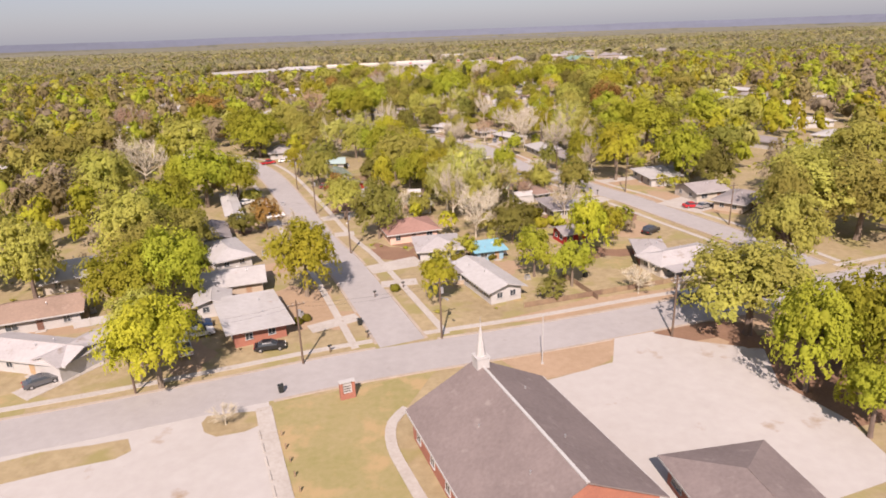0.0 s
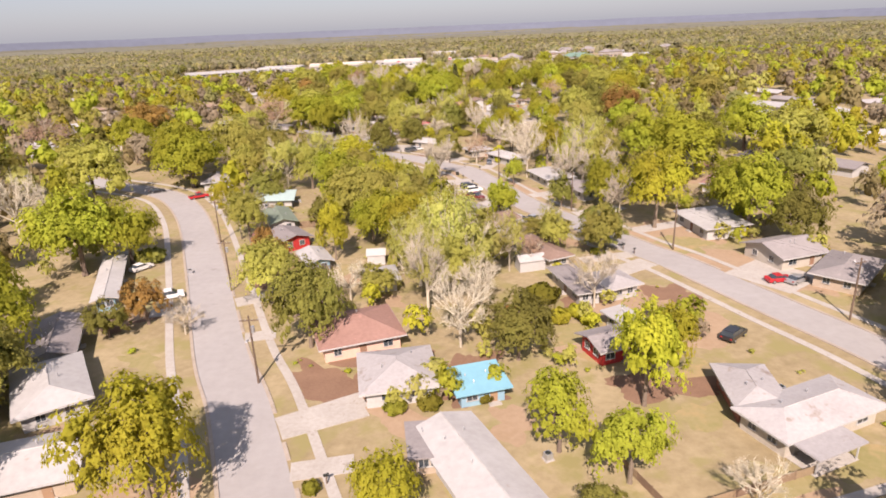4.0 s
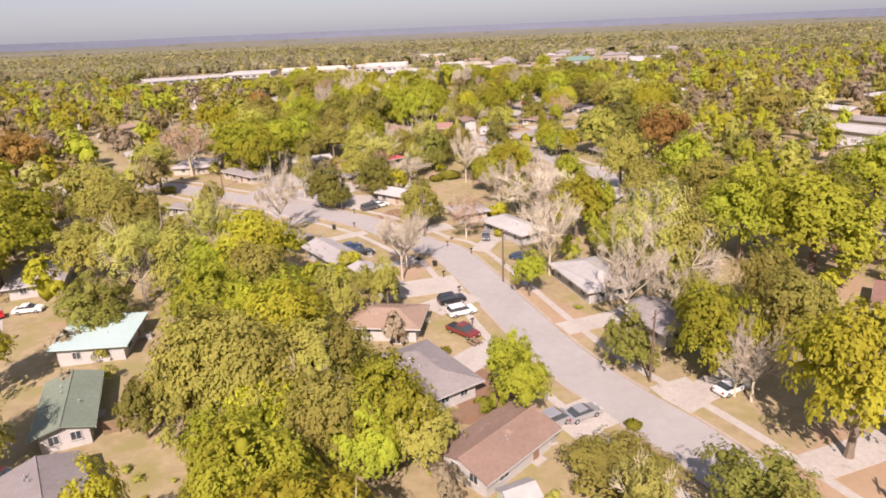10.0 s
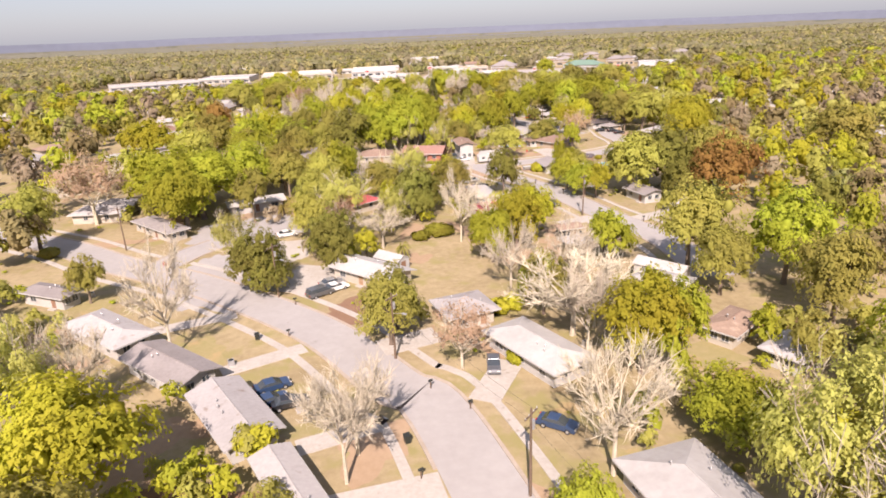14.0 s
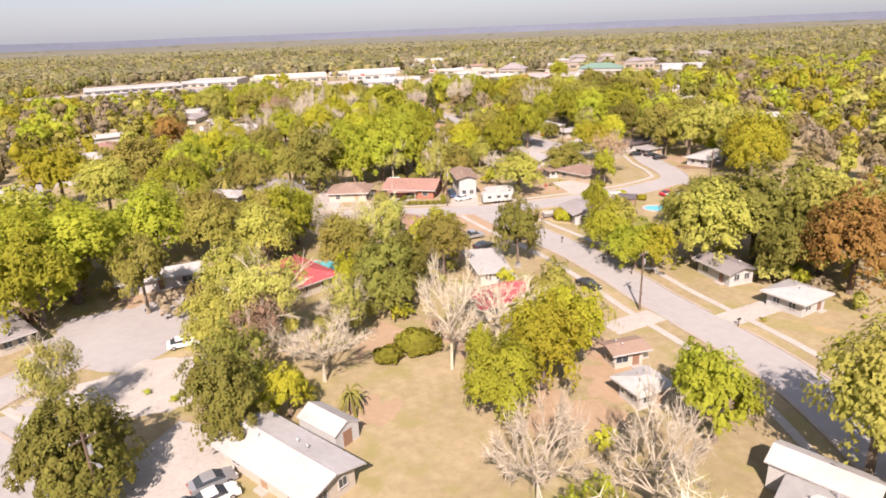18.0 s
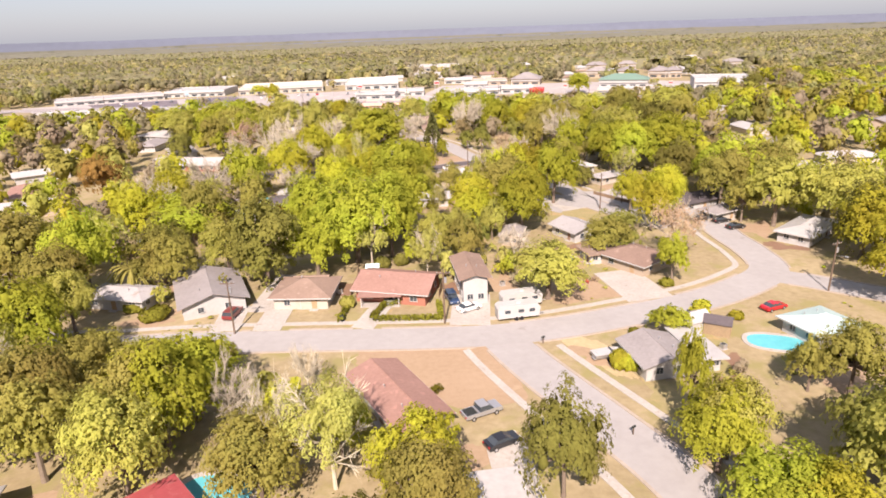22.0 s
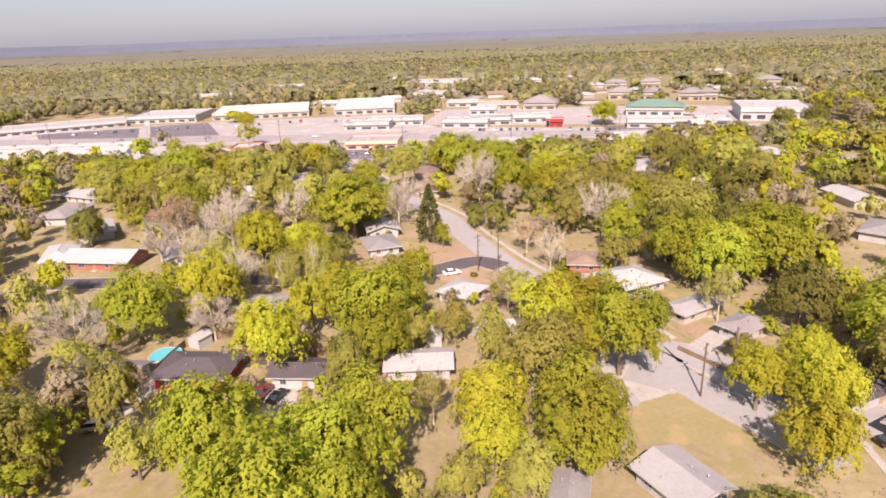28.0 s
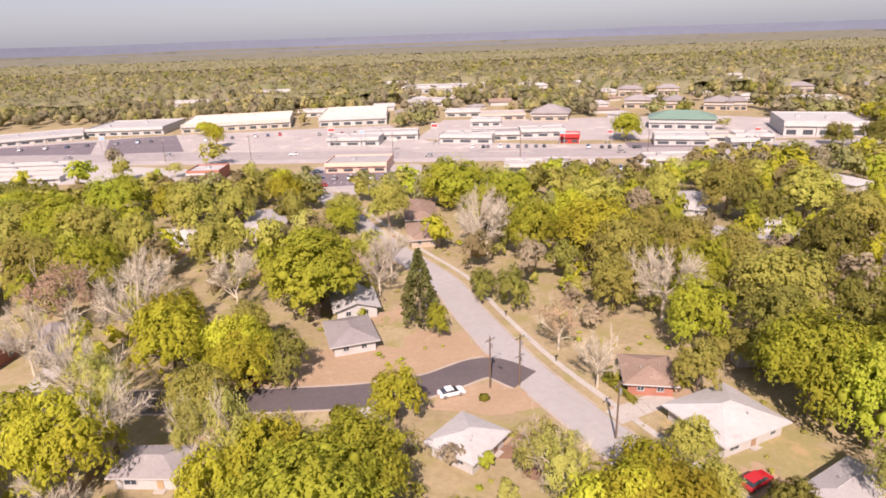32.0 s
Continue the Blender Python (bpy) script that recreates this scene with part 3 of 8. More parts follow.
def tree(kind, x, y, r, h):
    """One tree: trunk with limbs, and a crown of loose leaf sprays."""
    rnd = random.Random(int(x * 31) * 7919 + int(y * 17))
    variant = rnd.randrange(3 if kind in "gykdwb" else 2)
    big = r > 4.8 and kind in "gykdow"
    m = Matrix.Translation((x, y, 0)) @ Matrix.Rotation(rnd.uniform(0, 6.28), 4, "Z") @ Matrix.Diagonal((r * rnd.uniform(0.93, 1.07), r * rnd.uniform(0.93, 1.07), h, 1))
    key = (kind, variant, big)
    if key in _protos:
        return copy_thing(_protos[key], m @ Matrix.Diagonal([1 / v for v in _protos[key].scale] + [1]))
    name, label, category = TREE[kind]
    ob = tagged(new(name), label, "tree", "neighbourhood trees")
    ob.matrix_basis = m
    _protos[key] = ob
    rnd = random.Random(str(key))
    if kind == "b":
        part("crown", bare_branches(rnd), M["pale_bark"], ob)
        part("trunk", Geo().tube((0, 0, -0.02), (0.01, 0.0, 0.36), 0.05, 0.030, 7), M["pale_bark"], ob)
    elif kind in "wp":
        q, cs, core = crown_points(rnd, 18, (9000 if big else 6000) if kind == "w" else 3600, (0.025 if big else 0.034) if kind == "w" else 0.028, low=0.30, fill=0.35)
        part("crown", quads_mesh("crown", q, LEAF[kind], 3), None, ob)
        g = bare_branches(rnd, 6, 250)
        g.tube((0, 0, -0.02), (0.01, 0.0, 0.36), 0.05, 0.034, 7)
        part("trunk", g, M["pale_bark"], ob)
    elif kind == "c":
        rng = np.random.RandomState(rnd.randrange(10 ** 6))
        n = 1500
        z = rng.uniform(0.06, 1.0, n) ** 0.85
        t = rng.uniform(0, 6.283, n)
        rad = np.minimum(1.0, (1.03 - z) * 1.55) * (0.82 + 0.18 * np.sin(t * 5 + z * 9)) * (0.72 + 0.34 * rng.rand(n))
        p = np.stack([rad * np.cos(t), rad * np.sin(t), z], 1)
        out = np.stack([np.cos(t), np.sin(t), -0.1 + 0 * t], 1) + rng.normal(size=(n, 3)) * 0.35
        a = np.cross(out, rng.normal(size=(n, 3)))
        a /= np.linalg.norm(a, axis=1)[:, None]
        out /= np.linalg.norm(out, axis=1)[:, None]
        s = rng.uniform(0.07, 0.15, n)[:, None] * np.array([1, 1, 0.4])
        q = np.stack([p + out * s * 1.3, p + a * s * 0.7, p - out * s * 0.6, p - a * s * 0.7], 1)
        part("crown", quads_mesh("crown", q, LEAF["c"]), None, ob)
        part("trunk", Geo().tube((0, 0, -0.02), (0, 0, 0.85), 0.09, 0.02, 6), M["bark"], ob)
    elif kind == "f":
        v = []
        for i in range(46):
            t, up = rnd.uniform(0, 6.28), rnd.uniform(-0.35, 1.0)
            d = Vector((math.cos(t), math.sin(t), 0))
            w = Vector((-math.sin(t), math.cos(t), 0)) * 0.055
            pts = [Vector((0, 0, 0.55)) + d * s + Vector((0, 0, 0.42 * up * s * 1.6 - 0.62 * s * s)) for s in (0.03, 0.35, 0.7, 1.0)]
            for k, (a, b) in enumerate(zip(pts, pts[1:])):
                wa, wb = w * (0.5, 1.0, 0.9, 0.15)[k], w * (0.5, 1.0, 0.9, 0.15)[k + 1]
                v += [a - wa - Vector((0, 0, 0.03)), a, b, b - wb - Vector((0, 0, 0.03)), a, a + wa - Vector((0, 0, 0.03)), b + wb - Vector((0, 0, 0.03)), b]
        part("crown", quads_mesh("crown", [tuple(p) for p in v], LEAF["f"]), None, ob)
        part("trunk", Geo().tube((0, 0, -0.02), (0, 0, 0.56), 0.12, 0.10, 8), M["bark"], ob)
    else:
        lobes = {"g": 19, "y": 18, "k": 21, "d": 17, "o": 16}[kind] + (9 if big else 0)
        n = {"g": 6600, "y": 6200, "k": 6000, "d": 6800, "o": 5600}[kind]
        leaf = 0.044
        if big:
            n, leaf = int(n * 1.55), 0.036
        q, cs, core = crown_points(rnd, lobes, n, leaf, droop=0.12, low=0.16 if kind == "d" else 0.26, fill=0.62 if kind == "k" else 0.72)
        part("crown", quads_mesh("crown", q, LEAF[kind], 3, core), None, ob)
        part("trunk", limbs(rnd, cs, 0.06 if kind != "d" else 0.05), M["bark"], ob)
    return ob


_bushes = {}


def bush(x, y, r, h, kind="h", label="rounded garden shrub with small green leaves"):
    key = (kind, int(abs(x) * 10) % 2)
    m = Matrix.Translation((x, y, 0)) @ Matrix.Rotation(x * 1.7, 4, "Z") @ Matrix.Diagonal((r, r, h, 1))
    if key in _bushes:
        return tagged(copy_thing(_bushes[key], m @ Matrix.Diagonal([1 / v for v in _bushes[key].scale] + [1])), label)
    rnd = random.Random(str(key))
    rng = np.random.RandomState(len(_bushes) + 5)
    n = 620
    d = rng.normal(size=(n, 3))
    d /= np.linalg.norm(d, axis=1)[:, None]
    p = d * (0.8 + 0.25 * rng.rand(n))[:, None] * (1 + 0.12 * np.sin(d[:, :1] * 5 + d[:, 1:2] * 4))
    p[:, 2] = p[:, 2] * 0.5 + 0.5
    nr = d + rng.normal(size=(n, 3)) * 0.4
    a = np.cross(nr, rng.normal(size=(n, 3)))
    a /= np.linalg.norm(a, axis=1)[:, None]
    b = np.cross(nr, a) * 0.8
    s = rng.uniform(0.09, 0.2, n)[:, None]
    ob = tagged(new("shrub", quads_mesh("shrub", np.stack([p + a * s, p + b * s, p - a * s, p - b * s], 1), LEAF[kind])), label, "shrub", "garden shrubs")
    ob.matrix_basis = m
    _bushes[key] = ob
    return ob


def hedge(x0, y0, x1, y1, w=0.8, h=0.9):
    L = math.hypot(x1 - x0, y1 - y0)
    rng = np.random.RandomState(int(L * 100))
    n = int(L * 70)
    p = np.stack([rng.uniform(0, L, n), rng.uniform(-w / 2, w / 2, n), rng.uniform(0.05, h, n)], 1)
    side = rng.rand(n)
    p[side < 0.45, 2] = h * rng.uniform(0.9, 1.05, (side < 0.45).sum())
    m2 = (side >= 0.45)
    p[m2, 1] = np.sign(p[m2, 1]) * w / 2 * rng.uniform(0.9, 1.1, m2.sum())
    a, b = rng.normal(size=(n, 3)) * 0.13, rng.normal(size=(n, 3)) * 0.13
    ob = new("hedge", quads_mesh("hedge", np.stack([p + a, p + b, p - a, p - b], 1), LEAF["h"]))
    ob.matrix_basis = at(x0, y0, 0, math.degrees(math.atan2(y1 - y0, x1 - x0)))
    return tagged(ob, "clipped low green garden hedge", "hedge", "garden hedges")


# ---- buildings ----
def roof_geo(L, W, h, rise, kind, over=0.5):
    """A roof over a plan L by W with eaves at height h: slabs with thickness."""
    a, b, t = L / 2 + over, W / 2 + over, 0.16
    g = Geo()
    if kind == "gable":
        g.prism([(-b, h), (0, h + rise), (b, h), (b, h - t), (0, h + rise - t), (-b, h - t)], "x", -a, a)
    elif kind == "flat":
        g.prism([(-b, h + 0.05), (b, h + 0.05 + rise * 0.35), (b, h - t + rise * 0.35), (-b, h - t)], "x", -a, a)
    else:
        k = min(b * 0.95, a * 0.9)
        n = len(g.v)
        g.v += [(-a, -b, h), (a, -b, h), (a, b, h), (-a, b, h), (-a + k, 0, h + rise), (a - k, 0, h + rise), (-a, -b, h - t), (a, -b, h - t), (a, b, h - t), (-a, b, h - t)]
        g.f += [tuple(n + i for i in f) for f in ((0, 1, 5, 4), (1, 2, 5), (2, 3, 4, 5), (3, 0, 4), (0, 6, 7, 1), (1, 7, 8, 2), (2, 8, 9, 3), (3, 9, 6, 0), (6, 9, 8, 7))]
    return g


def window(house_ob, x, y, z, w, h, face):
    """A framed window on a wall; face is the way it looks: n, s, e or w."""
    rot = {"s": 0, "e": 90, "n": 180, "w": 270}[face]
    win = part("window", Geo().box(-w / 2, -0.04, -h / 2, w / 2, 0.02, h / 2), M["glass"], house_ob, at=at(x, y, z, rot))
    g = Geo()
    f = 0.08
    g.box(-w / 2 - f, -0.07, h / 2, w / 2 + f, 0.02, h / 2 + f)
    g.box(-w / 2 - f, -0.07, -h / 2, -w / 2, 0.02, h / 2)
    g.box(w / 2, -0.07, -h / 2, w / 2 + f, 0.02, h / 2)
    g.box(-0.03, -0.06, -h / 2, 0.03, 0.0, h / 2)
    part("frame", g, M["trim"], win)
    part("sill", Geo().box(-w / 2 - 0.14, -0.14, -h / 2 - f, w / 2 + 0.14, 0.02, -h / 2), M["trim"], win)
    return win


WALLWORD = dict(paint_white="white", paint_cream="cream", paint_tan="tan", paint_grey="grey", paint_green="pale green", paint_red="red", paint_pink="pink", paint_blue="blue", brick="red brick", wood="timber")
ROOFWORD = dict(roof_church="brown-grey shingle", roof_white="white", roof_pale="pale worn shingle", roof_grey="grey shingle", roof_dark="dark shingle", roof_brown="brown shingle", roof_red="rust-red", roof_crimson="crimson metal",
                roof_teal="pale teal metal", roof_blue="sky-blue metal", roof_green="dull green", roof_mint="mint green metal")
HOUSES = []


def wing(house_ob, x, y, L, W, h, rise, kind, roof, wall, rot=0.0, open_sides=False):
    """A lower or crossing part of a house: a wing, porch or carport."""
    p = Matrix.Translation((x, y, 0)) @ Matrix.Rotation(radians(rot), 4, "Z")
    part("roof", roof_geo(L, W, h, rise, kind, 0.35), M[roof], house_ob, at=p)
    if open_sides:
        for i in (-1, 1):
            for j in (-1, 1):
                part("post", Geo().box(-0.07, -0.07, 0, 0.07, 0.07, h - 0.1), M["trim"], house_ob, at=p @ Matrix.Translation((i * (L / 2 - 0.2), j * (W / 2 - 0.2), 0)))
        part("slab", Geo().box(-L / 2, -W / 2, 0, L / 2, W / 2, 0.09), M["concrete"], house_ob, at=p)
    else:
        g = Geo().box(-L / 2, -W / 2, 0, L / 2, W / 2, h - 0.05)
        if kind == "gable":
            g.prism([(-W / 2, h - 0.05), (0, h - 0.05 + rise * W / (W + 0.7)), (W / 2, h - 0.05)], "x", -L / 2, L / 2)
        part("wall", g, M[wall], house_ob, at=p)


def house(x, y, rot, L, W, roof="roof_white", wall="paint_cream", kind="hip", rise=None, h=2.7, doors="s", label="", wings=(), rich=True, over=0.85, name="house"):
    """A single-storey house: walls, roof, fascia, windows, door, vents; wings as (x, y, L, W, h, rise, kind, rot, open)."""
    rise = W * 0.17 if rise is None else rise
    if rich:
        L, W, h = L - 0.6, W - 0.6, h - 0.15 if h < 3 else h
    ob = thing(name, x, y, rot, label or "single-storey %s house with %s %s roof" % (WALLWORD[wall], ROOFWORD[roof], kind if kind != "flat" else "low-slope"), "house", "neighbourhood houses")
    HOUSES.append((x, y, max(L, W) / 2))
    g = Geo().box(-L / 2, -W / 2, 0, L / 2, W / 2, h - 0.03)
    if kind == "gable":
        g.prism([(-W / 2, h - 0.03), (0, h - 0.03 + rise * W / (W + 2 * over) * 0.97), (W / 2, h - 0.03)], "x", -L / 2, L / 2)
    part("wall", g, M[wall], ob)
    part("roof", roof_geo(L, W, h, rise, kind, over), M[roof], ob)
    a, b = L / 2 + over, W / 2 + over
    if kind != "flat" and rich:
        long_board = Geo().box(-a, -0.03, h - 0.24, a, 0.03, h - 0.02).mesh("fascia", M["trim"])
        for s in (-1, 1):
            part("fascia", long_board, None, ob, "white eaves board", at=at(0, s * b))
        if kind == "hip" and rich:
            short_board = Geo().box(-0.03, -b, h - 0.24, 0.03, b, h - 0.02).mesh("fascia", M["trim"])
            for s in (-1, 1):
                part("fascia", short_board, None, ob, "white eaves board", at=at(s * a, 0))
        part("ridge_cap", Geo().tube((-a + (b * 0.95 if kind == "hip" else 0), 0, h + rise + 0.0), (a - (b * 0.95 if kind == "hip" else 0), 0, h + rise + 0.0), 0.09, 0.09, 5), M[roof], ob)
    if not rich:
        return ob
    rnd = random.Random(int(x * 13 + y * 7))
    for i in range(rnd.choice((2, 3))):
        u, w = rnd.uniform(-L * 0.3, L * 0.3), rnd.choice((-1, 1)) * W * rnd.uniform(0.12, 0.28)
        zz = h + rise * (1 - abs(w) / b) if kind != "flat" else h + 0.1
        part("vent", Geo().tube((u, w, zz - 0.1), (u, w, zz + 0.4), 0.07, 0.07, 6).tube((u, w, zz + 0.4), (u, w, zz + 0.5), 0.12, 0.05, 6), M["metal"], ob)
    n = max(2, int(L / 3.6))
    for s, face, turn in ((-1, "s", 270), (1, "n", 90)):
        if math.sin(radians(rot + turn)) > 0.45 and len(doors) < 2:
            continue
        for i in range(n):
            u = -L / 2 + (i + 0.5) * L / n
            if face in doors and i == n // 2:
                d = part("door", Geo().box(-0.48, -0.05, 0, 0.48, 0.03, 2.05), M["door"], ob, at=at(u, s * (W / 2 + 0.02), 0.06, 0 if s < 0 else 180))
                part("handle", Geo().box(0.34, -0.11, 0.95, 0.40, -0.05, 1.05), M["metal"], d)
                part("step", Geo().box(-0.8, -0.9, 0, 0.8, 0, 0.16), M["concrete"], ob, at=at(u, s * (W / 2), 0, 0 if s < 0 else 180))
            else:
                window(ob, u, s * (W / 2 + 0.02), 1.42, rnd.choice((1.0, 1.3, 1.7)), 1.1, face)
    for s, face, turn in ((-1, "w", 180), (1, "e", 0)):
        if math.sin(radians(rot + turn)) > 0.45:
            continue
        for w in (-W * 0.22, W * 0.22):
            window(ob, s * (L / 2 + 0.02), w, 1.5, 1.0, 1.0, face)
    for wg in wings:
        wx, wy, wl, ww, wh, wr, wk, wrot, op = wg
        wing(ob, wx, wy, wl, ww, wh, wr, wk, roof, wall, wrot, op)
    return ob


def shed(x, y, rot, L, W, h=2.1, roof="roof_white", wall="paint_white", label="small white garden shed with gable roof"):
    ob = thing("shed", x, y, rot, label, "shed", "garden sheds")
    g = Geo().box(-L / 2, -W / 2, 0, L / 2, W / 2, h)
    g.prism([(-W / 2, h), (0, h + W * 0.27), (W / 2, h)], "x", -L / 2, L / 2)
    part("wall", g, M[wall], ob)
    part("roof", roof_geo(L, W, h + 0.04, W * 0.3, "gable", 0.2), M[roof], ob)
    part("door", Geo().box(-0.03, -0.6, 0.05, 0.03, 0.6, 1.9), M["door"], ob, at=at(L / 2 + 0.03, 0))
    return ob


def shop(x, y, rot, L, W, h=6.0, wall="paint_white", roof="roof_white", label="long white flat-roofed shopping plaza building", awning="trim", gable=0.0, bays=None, name="shop_building"):
    """A flat-roofed commercial building: walls with parapet, roof deck, canopy on posts, glazed bays, roof units."""
    ob = thing(name, x, y, rot, label, "building", "shopping strip buildings")
    n = int(L / 8) + 1
    for i in range(n + 1):
        u = (i / n - 0.5) * L
        for j in range(-1, int(W / 8) + 2):
            w = -W / 2 + j * 8 - 4
            HOUSES.append((x + u * math.cos(radians(rot)) - w * math.sin(radians(rot)), y + u * math.sin(radians(rot)) + w * math.cos(radians(rot)), 4))
    t = 0.3
    g = Geo()
    g.box(-L / 2, -W / 2, 0, L / 2, -W / 2 + t, h).box(-L / 2, W / 2 - t, 0, L / 2, W / 2, h)
    g.box(-L / 2, -W / 2 + t, 0, -L / 2 + t, W / 2 - t, h).box(L / 2 - t, -W / 2 + t, 0, L / 2, W / 2 - t, h)
    part("wall", g, M[wall], ob)
    if gable:
        part("roof", roof_geo(L, W, h + 0.1, gable, "hip", 1.0), M[roof], ob)
    else:
        part("roof", Geo().box(-L / 2 + t, -W / 2 + t, h - 1.0, L / 2 - t, W / 2 - t, h - 0.6), M[roof], ob)
        rnd = random.Random(int(x + y))
        for i in range(max(1, int(L / 18))):
            u = -L / 2 + (i + 0.5) * 18 + rnd.uniform(-3, 3)
            if u < L / 2 - 2:
                part("roof_unit", Geo().box(-1.1, -0.9, 0, 1.1, 0.9, 1.2), M["metal"], ob, at=at(u, rnd.uniform(-W * 0.3, W * 0.3), h - 0.6))
    n = bays or max(2, int(L / 7))
    part("canopy", Geo().box(-L / 2, -W / 2 - 1.1, h * 0.64, L / 2, -W / 2 - 0.01, h * 0.64 + 0.7), M[awning], ob)
    for i in range(0, n + 1, 2):
        part("post", Geo().box(-0.15, -0.15, 0, 0.15, 0.15, h * 0.64), M["trim"], ob, at=at(-L / 2 + 0.2 + i * (L - 0.4) / n, -W / 2 - 0.95))
    for i in range(n):
        u = -L / 2 + (i + 0.5) * L / n
        part("window", Geo().box(-L / n * 0.3, -0.05, 0.6, L / n * 0.3, 0.03, h * 0.40), M["glass"], ob, at=at(u, -W / 2 - 0.02))
    return ob


# ---- vehicles ----
_cars = {}


def car(x, y, rot, colour="white", kind="sedan", label="", plain=False):
    """A parked car: body, glasshouse, roof, wheels with rims, lamps."""
    m = at(x, y, 0.04, rot)
    key = (colour, kind, plain)
    words = {"sedan": "sedan", "suv": "sport utility vehicle", "van": "minivan", "pickup": "pickup truck"}
    if key in _cars:
        return copy_thing(_cars[key], m)
    ob = tagged(new(words[kind].split()[-1] if kind != "suv" else "suv"), label or "%s %s parked in the open" % (colour, words[kind]), "car", "parked cars")
    ob.matrix_basis = m
    _cars[key] = ob
    w = {"sedan": 0.88, "suv": 0.93, "van": 0.96, "pickup": 0.96}[kind]
    body, cab = {
        "sedan": ([(-2.3, 0.35), (-2.35, 0.75), (-2.2, 0.95), (-1.35, 1.0), (1.1, 0.97), (2.1, 0.82), (2.32, 0.6), (2.3, 0.3)], [(-1.75, 0.98), (-1.05, 1.4), (0.25, 1.42), (1.15, 0.96)]),
        "suv": ([(-2.3, 0.4), (-2.35, 1.0), (-2.25, 1.08), (1.15, 1.08), (2.2, 0.98), (2.35, 0.7), (2.3, 0.38)], [(-2.25, 1.06), (-2.0, 1.72), (0.35, 1.74), (1.25, 1.07)]),
        "van": ([(-2.45, 0.35), (-2.5, 1.0), (-2.4, 1.05), (1.6, 1.02), (2.35, 0.85), (2.5, 0.6), (2.45, 0.32)], [(-2.4, 1.04), (-2.15, 1.72), (0.7, 1.74), (1.75, 1.0)]),
        "pickup": ([(-2.75, 0.5), (-2.78, 1.0), (-2.7, 1.02), (1.35, 1.08), (2.55, 1.0), (2.7, 0.7), (2.65, 0.45)], [(-0.75, 1.04), (-0.65, 1.78), (0.65, 1.8), (1.4, 1.07)]),
    }[kind]
    part("body", Geo().prism(body, "y", -w, w), CAR[colour], ob)
    g = Geo()
    z0 = cab[0][1]
    ins = 0.14
    n = len(g.v)
    g.v += [(cab[0][0], -w + 0.04, z0), (cab[3][0], -w + 0.04, cab[3][1]), (cab[3][0], w - 0.04, cab[3][1]), (cab[0][0], w - 0.04, z0),
            (cab[1][0], -w + ins, cab[1][1]), (cab[2][0], -w + ins, cab[2][1]), (cab[2][0], w - ins, cab[2][1]), (cab[1][0], w - ins, cab[1][1])]
    g.f += [(4, 5, 6, 7), (0, 1, 5, 4), (1, 2, 6, 5), (2, 3, 7, 6), (3, 0, 4, 7)]
    part("glasshouse", g, M["glass"], ob, "dark glass windows")
    part("roof", Geo().box(cab[1][0] - 0.03, -w + ins - 0.02, cab[1][1] - 0.02, cab[2][0] + 0.03, w - ins + 0.02, cab[1][1] + 0.05, 0.05), CAR[colour], ob)
    if kind == "pickup":
        part("bed", Geo().box(-2.6, -w + 0.12, 1.0, -0.9, w - 0.12, 1.045), M["plastic"], ob, "dark truck bed")
    ax = 1.42 if kind != "pickup" else 1.7
    for sx in (-ax, ax):
        for sy in (-1, 1):
            wh = part("wheel", Geo().tube((0, -0.11, 0), (0, 0.11, 0), 0.33, 0.33, 12), M["rubber"], ob, at=at(sx, sy * (w - 0.08), 0.33))
            if plain:
                continue
            part("rim", Geo().tube((0, -0.125, 0), (0, 0.125, 0), 0.2, 0.2, 8), M["metal"], wh)
    for sy in () if plain else (-1, 1):
        part("headlight", Geo().box(body[-2][0] - 0.12, sy * (w - 0.32) - 0.17, 0.62, body[-2][0] + 0.01, sy * (w - 0.32) + 0.17, 0.76), M["lens"], ob)
        part("tail_light", Geo().box(body[1][0] - 0.02, sy * (w - 0.2) - 0.14, 0.7, body[1][0] + 0.12, sy * (w - 0.2) + 0.14, 0.88), M["tail"], ob)
    return ob


# ---- street furniture ----
_poles = {}


def utility_pole(x, y, rot=0.0, lamp=False, h=10.0):
    key = (lamp, h)
    if key in _poles:
        return copy_thing(_poles[key], at(x, y, 0, rot))
    ob = thing("utility_pole", x, y, rot, "tall weathered wooden utility pole with a cross-arm" + (" and street lamp" if lamp else ""), "utility pole", "utility poles")
    _poles[key] = ob
    part("pole", Geo().tube((0, 0, 0), (0, 0, h), 0.17, 0.11, 8), M["pole_wood"], ob)
    part("crossarm", Geo().box(-1.2, -0.06, h - 0.75, 1.2, 0.06, h - 0.6), M["pole_wood"], ob)
    for u in (-1.1, -0.45, 0.45, 1.1):
        part("insulator", Geo().tube((u, 0, h - 0.6), (u, 0, h - 0.42), 0.05, 0.035, 6), M["paint_grey"], ob)
    part("transformer", Geo().tube((0.34, 0, h - 2.4), (0.34, 0, h - 1.5), 0.24, 0.24, 10), M["metal"], ob)
    if lamp:
        part("lamp_arm", Geo().tube((0, -0.1, h - 3.0), (0, -1.9, h - 2.5), 0.04, 0.035, 6), M["metal"], ob)
        part("lamp_head", Geo().box(-0.16, -2.5, h - 2.6, 0.16, -1.8, h - 2.44, 0.05), M["metal"], ob)
    return ob


_mail = []


